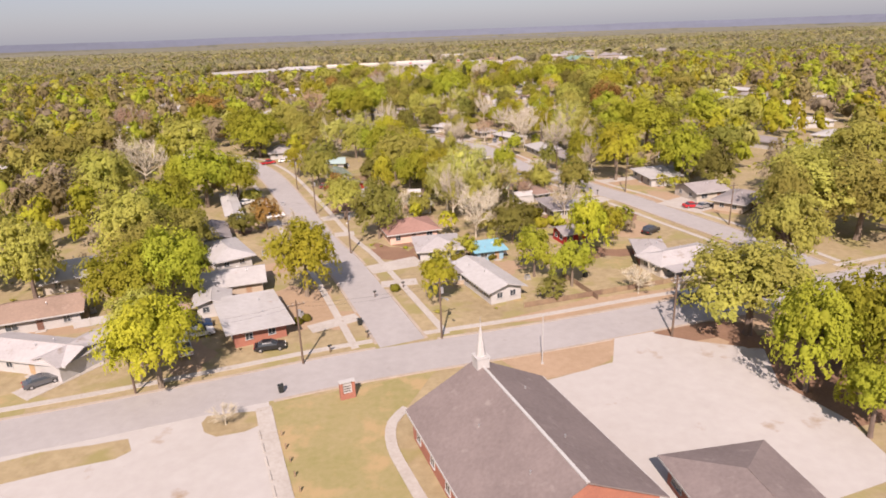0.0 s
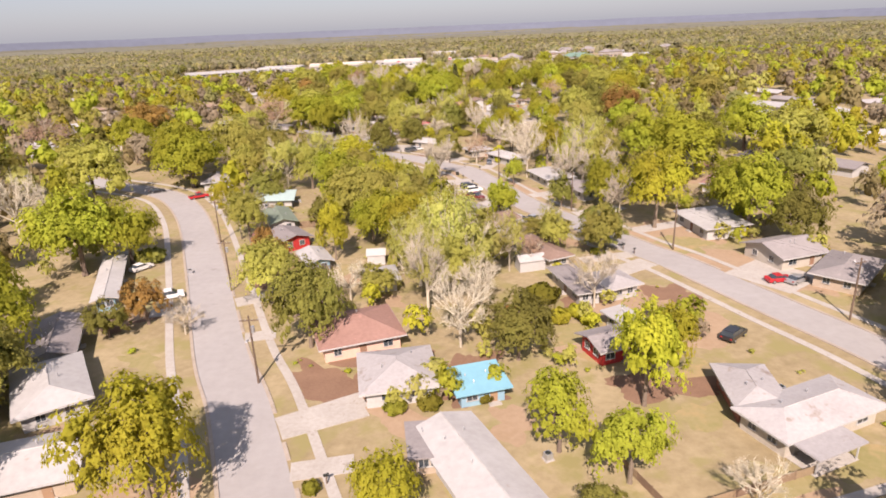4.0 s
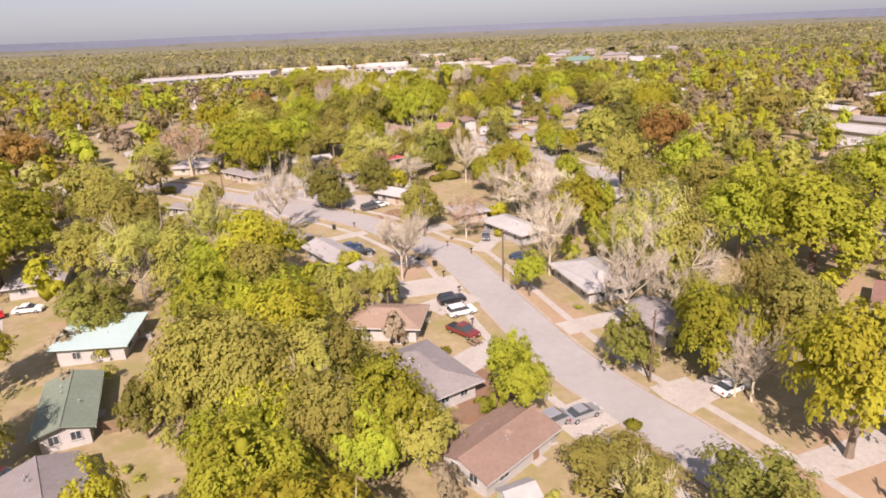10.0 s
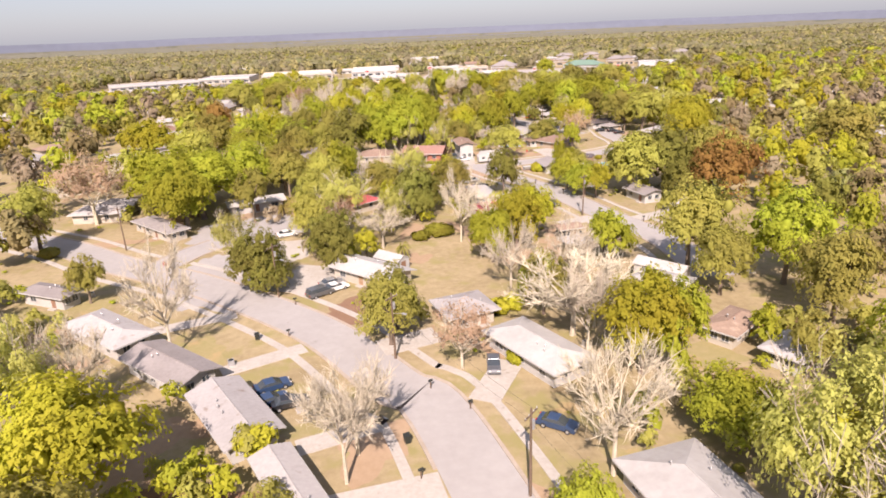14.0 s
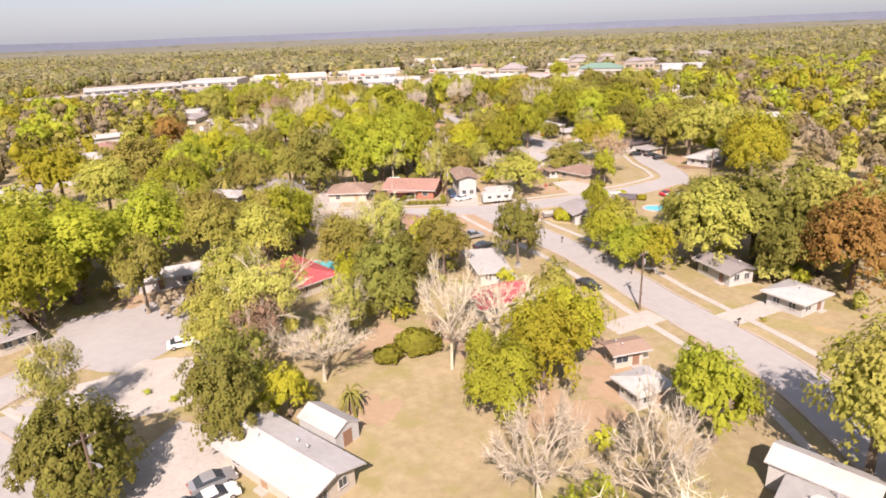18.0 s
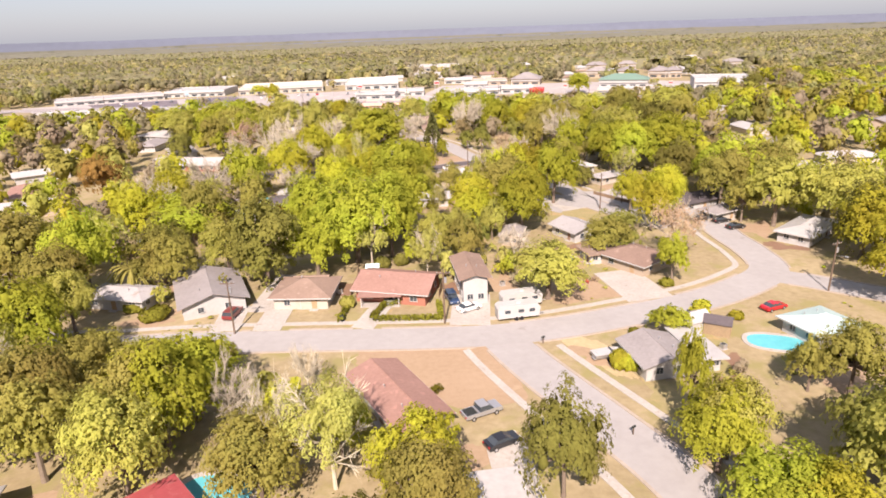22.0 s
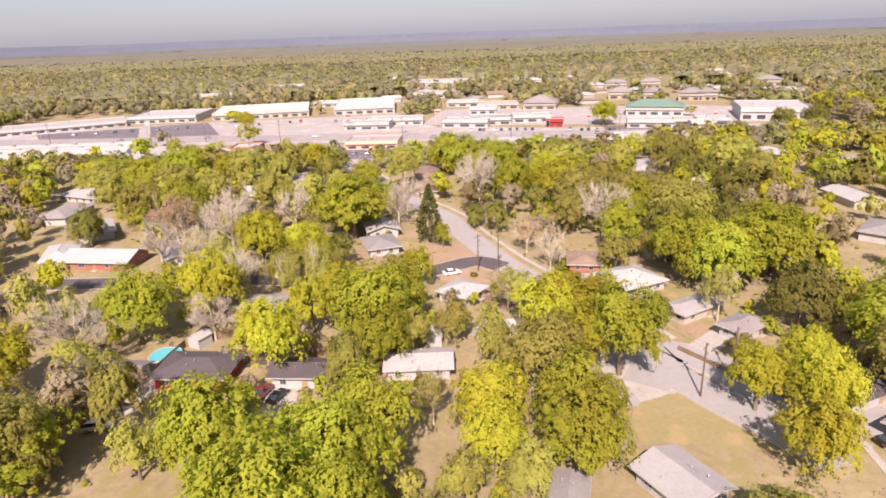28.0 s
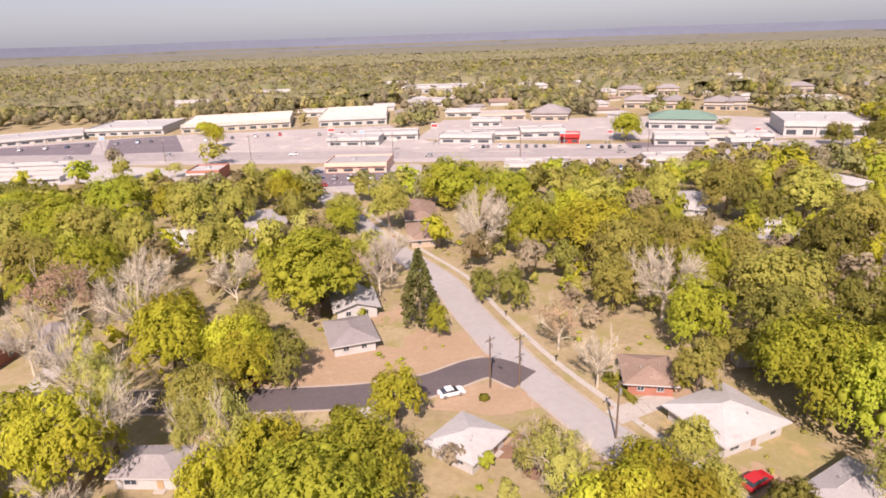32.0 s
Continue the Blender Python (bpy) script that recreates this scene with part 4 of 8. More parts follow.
def mailbox(x, y, rot=0.0):
    if _mail:
        return copy_thing(_mail[0], at(x, y, 0, rot))
    ob = thing("mailbox", x, y, rot, "dark kerbside mailbox on a wooden post", "mailbox", "kerbside mailboxes")
    _mail.append(ob)
    part("post", Geo().box(-0.06, -0.06, 0, 0.06, 0.06, 1.05), M["pole_wood"], ob)
    part("box", Geo().prism([(-0.12, 1.05), (0.12, 1.05), (0.12, 1.22), (0.06, 1.3), (-0.06, 1.3), (-0.12, 1.22)], "x", -0.28, 0.28), M["plastic"], ob)
    return ob


_bins = []


def bin_(x, y, rot=0.0):
    if _bins:
        return copy_thing(_bins[0], at(x, y, 0, rot))
    ob = thing("wheelie_bin", x, y, rot, "dark plastic wheeled rubbish bin at the kerb", "bin", "rubbish bins")
    _bins.append(ob)
    part("body", Geo().box(-0.3, -0.32, 0.06, 0.3, 0.32, 1.0, -0.06), M["plastic"], ob)
    part("lid", Geo().box(-0.38, -0.4, 1.0, 0.38, 0.4, 1.07), M["plastic"], ob)
    for s in (-1, 1):
        part("wheel", Geo().tube((s * 0.2, 0.34, 0.12), (s * 0.28, 0.34, 0.12), 0.12, 0.12, 8), M["rubber"], ob)
    return ob


def fence(x0, y0, x1, y1, h=1.7, material="wood", label="weathered wooden plank garden fence"):
    L = math.hypot(x1 - x0, y1 - y0)
    ob = thing("fence", x0, y0, math.degrees(math.atan2(y1 - y0, x1 - x0)), label, "fence", "garden fences")
    n = max(1, round(L / 2.4))
    post = Geo().box(-0.06, -0.06, 0, 0.06, 0.06, h + 0.1).mesh("post", M[material])
    for i in range(n + 1):
        part("post", post, None, ob, at=at(i * L / n, 0))
    w = L / n
    k = 10
    edge = []
    for j in range(k):
        u0, u1 = 0.06 + j * (w - 0.12) / k, 0.06 + (j + 0.82) * (w - 0.12) / k
        edge += [(u0, 0.03), (u1, 0.03), (u1, 0.008)] + ([(0.06 + (j + 1) * (w - 0.12) / k, 0.008)] if j < k - 1 else [])
    panel = Geo().prism(edge + [(u, -w2) for u, w2 in reversed(edge)], "z", 0.06, h)
    pm = panel.mesh("panel", M[material])
    for i in range(n):
        part("panel", pm, None, ob, at=at(i * L / n, 0))
    return ob


def pool(x, y, rot, L, W, raised=0.0):
    ob = thing("swimming_pool", x, y, rot, "above-ground round pool with turquoise water" if raised else "in-ground pool with turquoise water and concrete edge", "pool", "garden pools")
    ring = [2 * math.pi * i / 28 for i in range(28)]
    e = 0.6 if not raised else 1.0
    outer = [(L / 2 * abs(math.cos(t)) ** 0.75 * (1 if math.cos(t) > 0 else -1), W / 2 * abs(math.sin(t)) ** 0.75 * (1 if math.sin(t) > 0 else -1)) for t in ring]
    zt = 0.12 + raised
    part("water", Geo().poly([(u, w, zt - 0.06) for u, w in outer]), M["water"], ob)
    g = Geo()
    grow = 0.7 if not raised else 0.18
    o2 = [(u * (1 + grow / (L / 2)), w * (1 + grow / (W / 2))) for u, w in outer]
    for i in range(28):
        j = (i + 1) % 28
        g.poly([(*outer[i], zt), (*outer[j], zt), (*o2[j], zt), (*o2[i], zt)]).poly([(*o2[i], zt), (*o2[j], zt), (*o2[j], 0), (*o2[i], 0)]).poly([(*outer[i], zt), (*outer[j], zt), (*outer[j], zt - 0.1), (*outer[i], zt - 0.1)])
    part("edge", g, M["trim" if raised else "concrete"], ob)
    return ob


def camper(x, y, rot, L=7.5, label="white travel trailer parked beside a house"):
    ob = thing("travel_trailer", x, y, rot, label, "trailer", "parked trailers")
    part("body", Geo().prism([(-L / 2, 0.6), (-L / 2 - 0.1, 2.4), (-L / 2 + 0.4, 2.9), (L / 2 - 0.5, 2.9), (L / 2, 2.2), (L / 2 - 0.2, 0.6)], "y", -1.2, 1.2), M["paint_white"], ob)
    for s in (-1, 1):
        for u in (-L * 0.28, 0.3, L * 0.3):
            part("window", Geo().box(u - 0.5, s * 1.21 - 0.02, 1.5, u + 0.5, s * 1.21 + 0.02, 2.1), M["glass"], ob)
        for u in (-0.5, 0.4):
            part("wheel", Geo().tube((u, s * 1.05, 0.38), (u, s * 1.25, 0.38), 0.38, 0.38, 10), M["rubber"], ob)
    part("roof_vent", Geo().box(-0.4, -0.4, 2.9, 0.4, 0.4, 3.1, 0.08), M["trim"], ob)
    part("hitch", Geo().box(L / 2 - 0.3, -0.08, 0.5, L / 2 + 1.0, 0.08, 0.62), M["metal"], ob)
    return ob


def boat(x, y, rot, L=5.5):
    ob = thing("boat", x, y, rot, "white motor boat parked on a trailer", "boat", "parked trailers")
    g = Geo()
    half = [(-L / 2, 1.05), (L * 0.1, 1.1), (L * 0.35, 0.7), (L / 2, 0.0)]
    top = [(u, w) for u, w in half] + [(u, -w) for u, w in reversed(half[:-1])]
    n, k = 0, len(top)
    g.v += [(u * 0.92, w * 0.55, 0.5) for u, w in top] + [(u, w, 1.25) for u, w in top]
    g.f += [tuple(reversed(range(k))), tuple(range(k, 2 * k))] + [(i, (i + 1) % k, k + (i + 1) % k, k + i) for i in range(k)]
    part("hull", g, M["paint_white"], ob)
    part("cockpit", Geo().box(-L * 0.4, -0.7, 1.26, L * 0.05, 0.7, 1.3), M["paint_grey"], ob)
    part("windscreen", Geo().prism([(0.1, 1.26), (0.5, 1.26), (0.15, 1.7)], "y", -0.7, 0.7), M["glass"], ob)
    for s in (-1, 1):
        part("wheel", Geo().tube((-0.5, s * 0.95, 0.32), (-0.5, s * 1.15, 0.32), 0.32, 0.32, 10), M["rubber"], ob)
    part("trailer_frame", Geo().box(-L / 2, -0.5, 0.36, L / 2 + 0.8, 0.5, 0.48), M["metal"], ob)
    return ob


# ---- far woods: one joined sheet of small crowns a species ----
def woods(name, material, places, label, quads=34, heart=0.56, many=0):
    """places: rows of x, y, radius, height; crowns of lobes and tufts, turned and stretched tree by tree."""
    P = np.asarray(places, dtype=float)
    if not len(P):
        return None
    rng = np.random.RandomState(len(name) * 7 + len(places))
    lobes, tufts = (12, 9) if quads > 600 else (10, 5) if quads > 120 else (8, 3)
    forms = [crown_points(random.Random(v + quads), lobes, quads, min(0.2, 2.7 / math.sqrt(quads)), 0.1, 0.2, 0.7, tufts, 0.24 if quads > 600 else 0.15)[0] for v in range(6)]
    pick = rng.randint(0, 6, len(P))
    out = []
    for v, form in enumerate(forms):
        Q = P[pick == v]
        t = rng.uniform(0, 6.283, len(Q))
        c, w = np.cos(t)[:, None, None], np.sin(t)[:, None, None]
        r = (Q[:, 2] * rng.uniform(0.94, 1.12, len(Q)))[:, None, None]
        x, y, z = form[None, :, :, 0], form[None, :, :, 1], form[None, :, :, 2]
        out.append(np.stack([Q[:, 0, None, None] + (x * c - y * w) * r, Q[:, 1, None, None] + (x * w + y * c) * r, z * Q[:, 3, None, None]], -1).reshape(-1, 3, 3))
    # the inside of each crown: one lump, or several uneven ones where the trees stand far off
    n = len(P)
    mid = np.stack([P[:, 0], P[:, 1], P[:, 3] * 0.5], 1)
    lumps = [cores(mid, P[:, 2] * heart, P[:, 3] * 0.5 * min(heart + 0.12, 0.84) / (P[:, 2] * heart), rng)]
    for part_no in range(many):
        t = rng.uniform(0, 6.283, n)
        off = P[:, 2] * rng.uniform(0.25, 0.62, n)
        c = np.stack([P[:, 0] + off * np.cos(t), P[:, 1] + off * np.sin(t), P[:, 3] * rng.uniform(0.42, 0.78, n)], 1)
        r = P[:, 2] * rng.uniform(0.34, 0.52, n)
        lumps.append(cores(c, r, P[:, 3] * rng.uniform(0.16, 0.24, n) / r, rng))
    return tagged(new(name, quads_mesh(name, np.concatenate(out), material, 3, np.concatenate(lumps))), label, "woods", kind="stuff")


def church():
    """Brick church with a wide grey gable roof and a white steeple, a hall behind it, a sign and a flagpole."""
    x, y, rot, L, W = CHURCH
    ob = thing("church", x, y, rot, "brick church with wide grey shingle gable roof and white steeple", "church")
    h, rise = 3.6, 4.6
    L, W = L - 1.2, W - 1.2
    g = Geo().box(-L / 2, -W / 2, 0, L / 2, W / 2, h - 0.05)
    g.prism([(-W / 2, h - 0.05), (0, h + rise * 0.93), (W / 2, h - 0.05)], "x", -L / 2, L / 2)
    part("wall", g, M["brick"], ob)
    part("roof", roof_geo(L, W, h, rise, "gable", 0.6), M["roof_church"], ob)
    part("ridge_cap", Geo().box(-L / 2 - 0.6, -0.16, h + rise - 0.06, L / 2 + 0.6, 0.16, h + rise + 0.06), M["trim"], ob, "pale ridge capping")
    for s in (-1, 1):
        part("fascia", Geo().box(-L / 2 - 0.6, s * (W / 2 + 0.62) - 0.05, h - 0.26, L / 2 + 0.6, s * (W / 2 + 0.62) + 0.05, h + 0.0), M["trim"], ob, "white eaves board")
        for i in range(5):
            window(ob, -L / 2 + (i + 0.5) * L / 5, s * (W / 2 + 0.02), 1.8, 1.1, 1.9, "s" if s < 0 else "n")
    for u, w in ((-6, 3.5), (-2, -4), (4, 2.5), (7, -3)):
        z = h + rise * (1 - abs(w) / (W / 2))
        part("vent", Geo().tube((u, w, z - 0.3), (u, w, z + 0.4), 0.1, 0.1, 6), M["metal"], ob)
    sx = -L / 2 + 0.8
    top = h + rise
    st = part("steeple", Geo().box(sx - 0.75, -0.75, top - 1.0, sx + 0.75, 0.75, top + 1.1), M["paint_white"], ob, "white steeple with slender spire")
    sp = Geo()
    n = 8
    ring = [(sx + 0.62 * math.cos(2 * math.pi * (i + 0.5) / n), 0.62 * math.sin(2 * math.pi * (i + 0.5) / n), top + 1.1) for i in range(n)]
    for i in range(n):
        sp.poly([ring[i], ring[(i + 1) % n], (sx, 0, top + 5.4)])
    part("spire", sp, M["paint_white"], st)
    part("cornice", Geo().box(sx - 0.85, -0.85, top + 1.0, sx + 0.85, 0.85, top + 1.15), M["trim"], st)
    part("finial", Geo().tube((sx, 0, top + 5.3), (sx, 0, top + 6.1), 0.05, 0.02, 6), M["metal"], st)
    part("door", Geo().box(-L / 2 - 0.08, -1.0, 0.05, -L / 2 - 0.01, 1.0, 2.3), M["door"], ob)
    hx, hy, hr, hl, hw = HALL
    house(hx, hy, hr, max(hl, hw) + 4, min(hl, hw) + 3, "roof_church", "brick", "hip", h=3.0, label="brick church hall with grey hip roof")
    sg = thing("church_sign", SIGN[0], SIGN[1], 20, "brick pillar sign with a pale blank board on the lawn", "sign")
    part("base", Geo().box(-1.0, -0.35, 0, 1.0, 0.35, 0.7), M["brick"], sg)
    for s in (-1, 1):
        part("pillar", Geo().box(s * 0.8 - 0.2, -0.3, 0.7, s * 0.8 + 0.2, 0.3, 2.4), M["brick"], sg)
    part("board", Geo().box(-0.6, -0.12, 0.75, 0.6, 0.12, 2.2), M["paint_white"], sg)
    for i in range(3):
        part("letter_bar", Geo().box(-0.45, -0.14, 1.0 + i * 0.35, 0.45, -0.121, 1.12 + i * 0.35), M["plastic"], sg)
    part("cap", Geo().box(-1.05, -0.38, 2.4, 1.05, 0.38, 2.55), M["trim"], sg)
    fp = thing("flagpole", FLAGPOLE[0], FLAGPOLE[1], 0, "tall thin white metal pole beside the car park", "pole")
    part("pole", Geo().tube((0, 0, 0), (0, 0, 7.5), 0.08, 0.05, 8), M["paint_white"], fp)
    part("ball", Geo().tube((0, 0, 7.5), (0, 0, 7.66), 0.08, 0.03, 6), M["metal"], fp)
    part("footing", Geo().tube((0, 0, 0), (0, 0, 0.2), 0.25, 0.22, 8), M["concrete"], fp)


# ---- the place ----
_g = Geo()
_g.poly([(-5000, -800, 0), (5000, -800, 0), (5000, 4990, 0), (-5000, 4990, 0)])
tagged(new("ground", _g.mesh("ground", M["lawn"])), kind="structure")
# left street
road([(-3.7, 84.3), (-8.3, 97.4), (-16.6, 120.5), (-23.4, 136.1), (-35.7, 169.9), (-50.4, 207.9), (-63.6, 232.2), (-76.2, 244.5), (-91.9, 254.7), (-113.4, 271.5)], 7.2, "asphalt", 0.03, True, (-7.2, 7.0))
# cross street
road([(-61.2, 62.8), (-43.3, 67.5), (-27.1, 72.5), (-9.5, 78), (16.8, 83.8), (39.2, 89.7), (75.3, 98.7), (134.6, 115.7)], 8.5, "asphalt", 0.045, True, (7.0,))
# diagonal street
road([(73.8, 107), (68.7, 125.9), (63.5, 139.9), (56.2, 160.5), (51.2, 170.8), (44.8, 186.9), (35.5, 206.7), (24.2, 248.9), (18.5, 256.8), (5.8, 275.1), (-17.7, 296.4), (-38.5, 310.7), (-56.8, 325.3), (-83.8, 341.9)], 7.6, "asphalt", 0.035, True, (-7.0, 7.0))
# short branch
road([(-29.2, 306.2), (-25.6, 314.7), (-20.7, 321.4)], 7, "asphalt", 0.05, True, ())
# second diagonal
road([(75.4, 284.9), (74.9, 305.8), (68, 328.8), (65.7, 337.7), (61.6, 351.7), (57.6, 360.9), (49.7, 378.6), (46.2, 388.3)], 7.4, "asphalt", 0.04, True, (-7.0, 7.0))
# curved street
road([(-43.8, 391.8), (-20.9, 390.3), (-6.3, 390.5), (12.5, 389.4), (38.5, 387.7), (53.5, 388.6), (70.3, 392.6), (84.9, 397.3), (96.2, 403.1), (104.4, 410.1), (106.4, 421.3), (106.3, 432.5), (108, 445.8), (108.6, 456.3)], 7.4, "asphalt", 0.055, True, (6.2,))
# east branch
road([(101.2, 408.1), (107.4, 404), (114.9, 397.8), (126.2, 389.1)], 7.2, "asphalt", 0.035, True, ())
# north street
road([(96.2, 440.1), (91.8, 448), (85.4, 458.8), (81.3, 468.8), (80.2, 479.4), (67.9, 506.3), (59.5, 525.6), (51.7, 550.3), (46.5, 569.8), (33.1, 596.7), (19.7, 627.6), (-0.6, 675.4)], 7.4, "asphalt", 0.04, True, (-6.6,))
# dark street
road([(-57.8, 523.9), (-32.8, 522.6), (2.1, 520.1), (16.7, 519.4), (30.3, 519.5), (42, 521.7), (52.6, 526.9), (59.1, 521.9)], 7.2, "dark_asphalt", 0.06, True, ())
# far side street
road([(75.8, 462.6), (84.5, 473.8), (92.2, 465.9), (95.8, 453.6)], 8, "asphalt", 0.05, False, ())
# main road
road([(-444.7, 814.4), (-224.5, 782.8), (-61.1, 759.8), (87.2, 737.4), (283.7, 707.8), (459.7, 685.3)], 22, "main_road", 0.05, False, ())
# east lane
road([(126.2, 612.5), (133, 597.8), (156.4, 594), (175.3, 600.8)], 9, "asphalt", 0.05, False, ())
# driveways and paths
rect(-15.1, 92.5, 27.8, 8.4, 3, "concrete")
rect(-5.8, 117.3, 20.3, 10.5, 3.5, "concrete")
rect(-6.2, 118.9, 25.1, 10.9, 3.5, "concrete")
rect(-4.8, 108.5, 7, 6.8, 3, "concrete")
rect(-18.6, 140.7, 11.2, 4.7, 3.2, "concrete")
rect(-21.5, 155.8, 22.1, 9.4, 4, "concrete")
rect(-36.5, 151.9, -169.4, 6.3, 3.2, "concrete")
rect(46.1, 159.9, 29.1, 10.6, 4.5, "concrete")
rect(43.5, 166, 10.2, 10.6, 3.2, "concrete")
rect(34.2, 192.6, 25.1, 6.3, 6, "concrete")
rect(21.6, 227.3, 36, 8.8, 6, "concrete")
rect(51.8, 197, 29.8, 13.5, 4, "concrete")
rect(60.8, 183.2, 15.7, 12.7, 4, "concrete")
rect(18.3, 233.1, 11.6, 11.5, 4, "concrete")
rect(12.1, 246.6, 20.7, 9.5, 3, "concrete")
rect(23.6, 208.2, 42.5, 9.3, 5, "concrete")
rect(43, 216.7, 17.6, 11.5, 4, "concrete")
rect(47.6, 197.1, 17.7, 5.8, 3.5, "concrete")
rect(17.3, 235, 11.2, 12.7, 6, "concrete")
rect(0, 265.8, 27.7, 12, 3, "concrete")
rect(-13.7, 279.7, 20.3, 12.8, 3, "concrete")
rect(2.4, 295.9, 68.1, 13.1, 11, "concrete")
rect(31.8, 256, 62.1, 10.4, 4, "concrete")
rect(20.7, 268.4, 20.9, 9.1, 5, "concrete")
rect(-0.7, 399.3, 91.7, 10.2, 5, "concrete")
rect(7.3, 399, 85.4, 10.7, 5, "concrete")
rect(25.2, 397.9, 71.4, 11.3, 4, "concrete")
rect(42.7, 398.3, 83.6, 12.9, 7, "concrete")
rect(74.7, 405.7, 99.8, 14.5, 9, "concrete")
rect(61, 322.2, 23.8, 9.3, 4, "concrete")
rect(79.8, 323.1, 23, 11.5, 4, "concrete")
rect(43.9, 350.6, -87, 18.7, 5, "concrete")
rect(95.4, 477.7, 37.8, 12.7, 5, "concrete")
rect(13.2, 462.2, 87.8, 11.3, 5.5, "concrete")
rect(32.8, 513.5, -54.2, 5.6, 2.5, "concrete")
rect(76.6, 511.9, 25.8, 12.4, 4, "concrete")
rect(-12.6, 468.2, -93.9, 12.9, 4, "concrete")
rect(-29.7, 531.1, 91.5, 9.7, 4, "concrete")
rect(-52.3, 79.2, 56.3, 11.3, 4, "concrete")
rect(4.5, 410.6, -96.5, 18.3, 4, "concrete")
rect(69.7, 152.7, 31.9, 11.1, 12, "concrete")
# lots and bare ground
lot([(15.5, 71.4), (26, 75.4), (28.3, 82.3), (34.6, 83.9), (39.8, 80.2), (48.4, 76.9), (46.2, 70), (45.6, 68), (49.1, 59.6), (49, 50), (29.2, 44), (18.4, 47.7)], "sand", 0.022)
lot([(-62, 58.0), (-43.5, 63.1), (-27.3, 68.1), (-20.9, 70.0), (-14.3, 49.9), (-62, 45)], "sand", 0.022)
lot([(-20.3, 69.3), (1, 75.7), (-2.5, 67.8), (-4.3, 64.9), (-4.8, 61), (-1, 49.2), (-14.1, 50.3)], "green_lawn", 0.015)
lot([(10.4, 77.6), (15.8, 79.2), (25.7, 81.6), (27.6, 80.6), (25.9, 76), (22, 73.7), (15.4, 71.7), (12.6, 74.2)], "dirt", 0.03)
lot([(34.6, 83.3), (36.6, 84.6), (42.7, 86.2), (50.5, 85.4), (49, 77.5), (46.3, 77.2), (43.6, 81), (39.8, 80.2)], "mulch", 0.034)
# kerbs open where the lots meet the street
RECTS.append((Vector((-41.0, 62.6)), radians(16.5), 20.5, 3.0))
RECTS.append((Vector((31.2, 83.0)), radians(14.5), 3.4, 3.0))
blob(-22.2, 100.3, 7, 9, 0, "dirt", 0.018)
blob(40, 84, 16, 8, 15, "dirt", 0.018)
blob(55.7, 69.5, 20, 10, 0, "mulch", 0.018)
blob(30.6, 94.5, 16, 3, 15, "dirt", 0.018)
blob(43.8, 139.1, 10, 9, -40, "dirt", 0.018)
blob(62.2, 162.5, 11, 6, -35, "dirt", 0.018)
blob(62.2, 178.7, 9, 8, -35, "dirt", 0.018)
blob(34.7, 225.5, 5, 14, 30, "dirt", 0.018)
blob(32.9, 300.1, 7, 22, 5, "dirt", 0.018)
blob(29.9, 297.6, 9, 28, 10, "lawn", 0.018)
blob(-13.7, 330.4, 15, 9, 0, "asphalt", 0.018)
blob(-16.1, 297.7, 9, 14, 30, "asphalt", 0.018)
blob(38, 378.2, 15, 9, 0, "dirt", 0.018)
blob(60.5, 380.1, 2.2, 9, 24, "pale_grass", 0.018)
blob(67.6, 405.2, 10, 6, 20, "dirt", 0.018)
blob(-10.9, 345.9, 16, 10, 0, "dirt", 0.018)
blob(78.5, 454.6, 15, 10, -20, "green_lawn", 0.018)
blob(75.4, 465.8, 9, 9, 0, "asphalt", 0.018)
blob(82.3, 463.8, 12, 9, -30, "concrete", 0.018)
blob(80.6, 453.8, 9, 5, 0, "green_lawn", 0.018)
blob(18.8, 525.1, 22, 5, 0, "dirt", 0.018)
blob(52.1, 516.6, 9, 5, 0, "dirt", 0.018)
blob(45.4, 532.5, 9, 10, 0, "dirt", 0.018)
blob(29.3, 531.4, 14, 7, 0, "dirt", 0.018)
blob(-16.3, 329.6, 13, 11, 0, "asphalt", 0.018)
blob(-6.9, 312.7, 9, 7, 0, "concrete", 0.018)
blob(28.5, 311.9, 8, 18, 0, "dirt", 0.018)
blob(20.6, 110.5, 12, 10, 0, "lawn", 0.018)
blob(89.3, 408.9, 10, 12, 30, "lawn", 0.018)
blob(32.3, 467.9, 18, 7, 0, "dirt", 0.018)
blob(-14.2, 459.9, 12, 6, 0, "lawn", 0.018)
blob(6.5, 586.2, 20, 8, 0, "dirt", 0.018)
# church paths and islands
road([(-2.9, 66.9), (-4.6, 64), (-4.5, 59.4), (-2.4, 53.5), (-0.7, 49.2)], 1.3, "concrete", 0.075, False, (), "path")
road([(-21.3, 68.7), (-18.5, 60.6), (-15.1, 51.2)], 2.0, "concrete", 0.075, False, (), "path")
lot([(-28.3, 66), (-28, 67.4), (-25.4, 67.8), (-21.4, 68), (-20.6, 65.1), (-22.4, 63.7), (-25.6, 63), (-27.3, 64)], "lawn", 0.034)
lot([(-53, 57.5), (-49.3, 60.4), (-45.5, 61.9), (-40.1, 62.7), (-36.2, 63.6), (-34.8, 61.2), (-36.1, 59.8), (-41.7, 58.3), (-46.9, 56.5), (-53, 55)], "lawn", 0.034)
finish_roads()
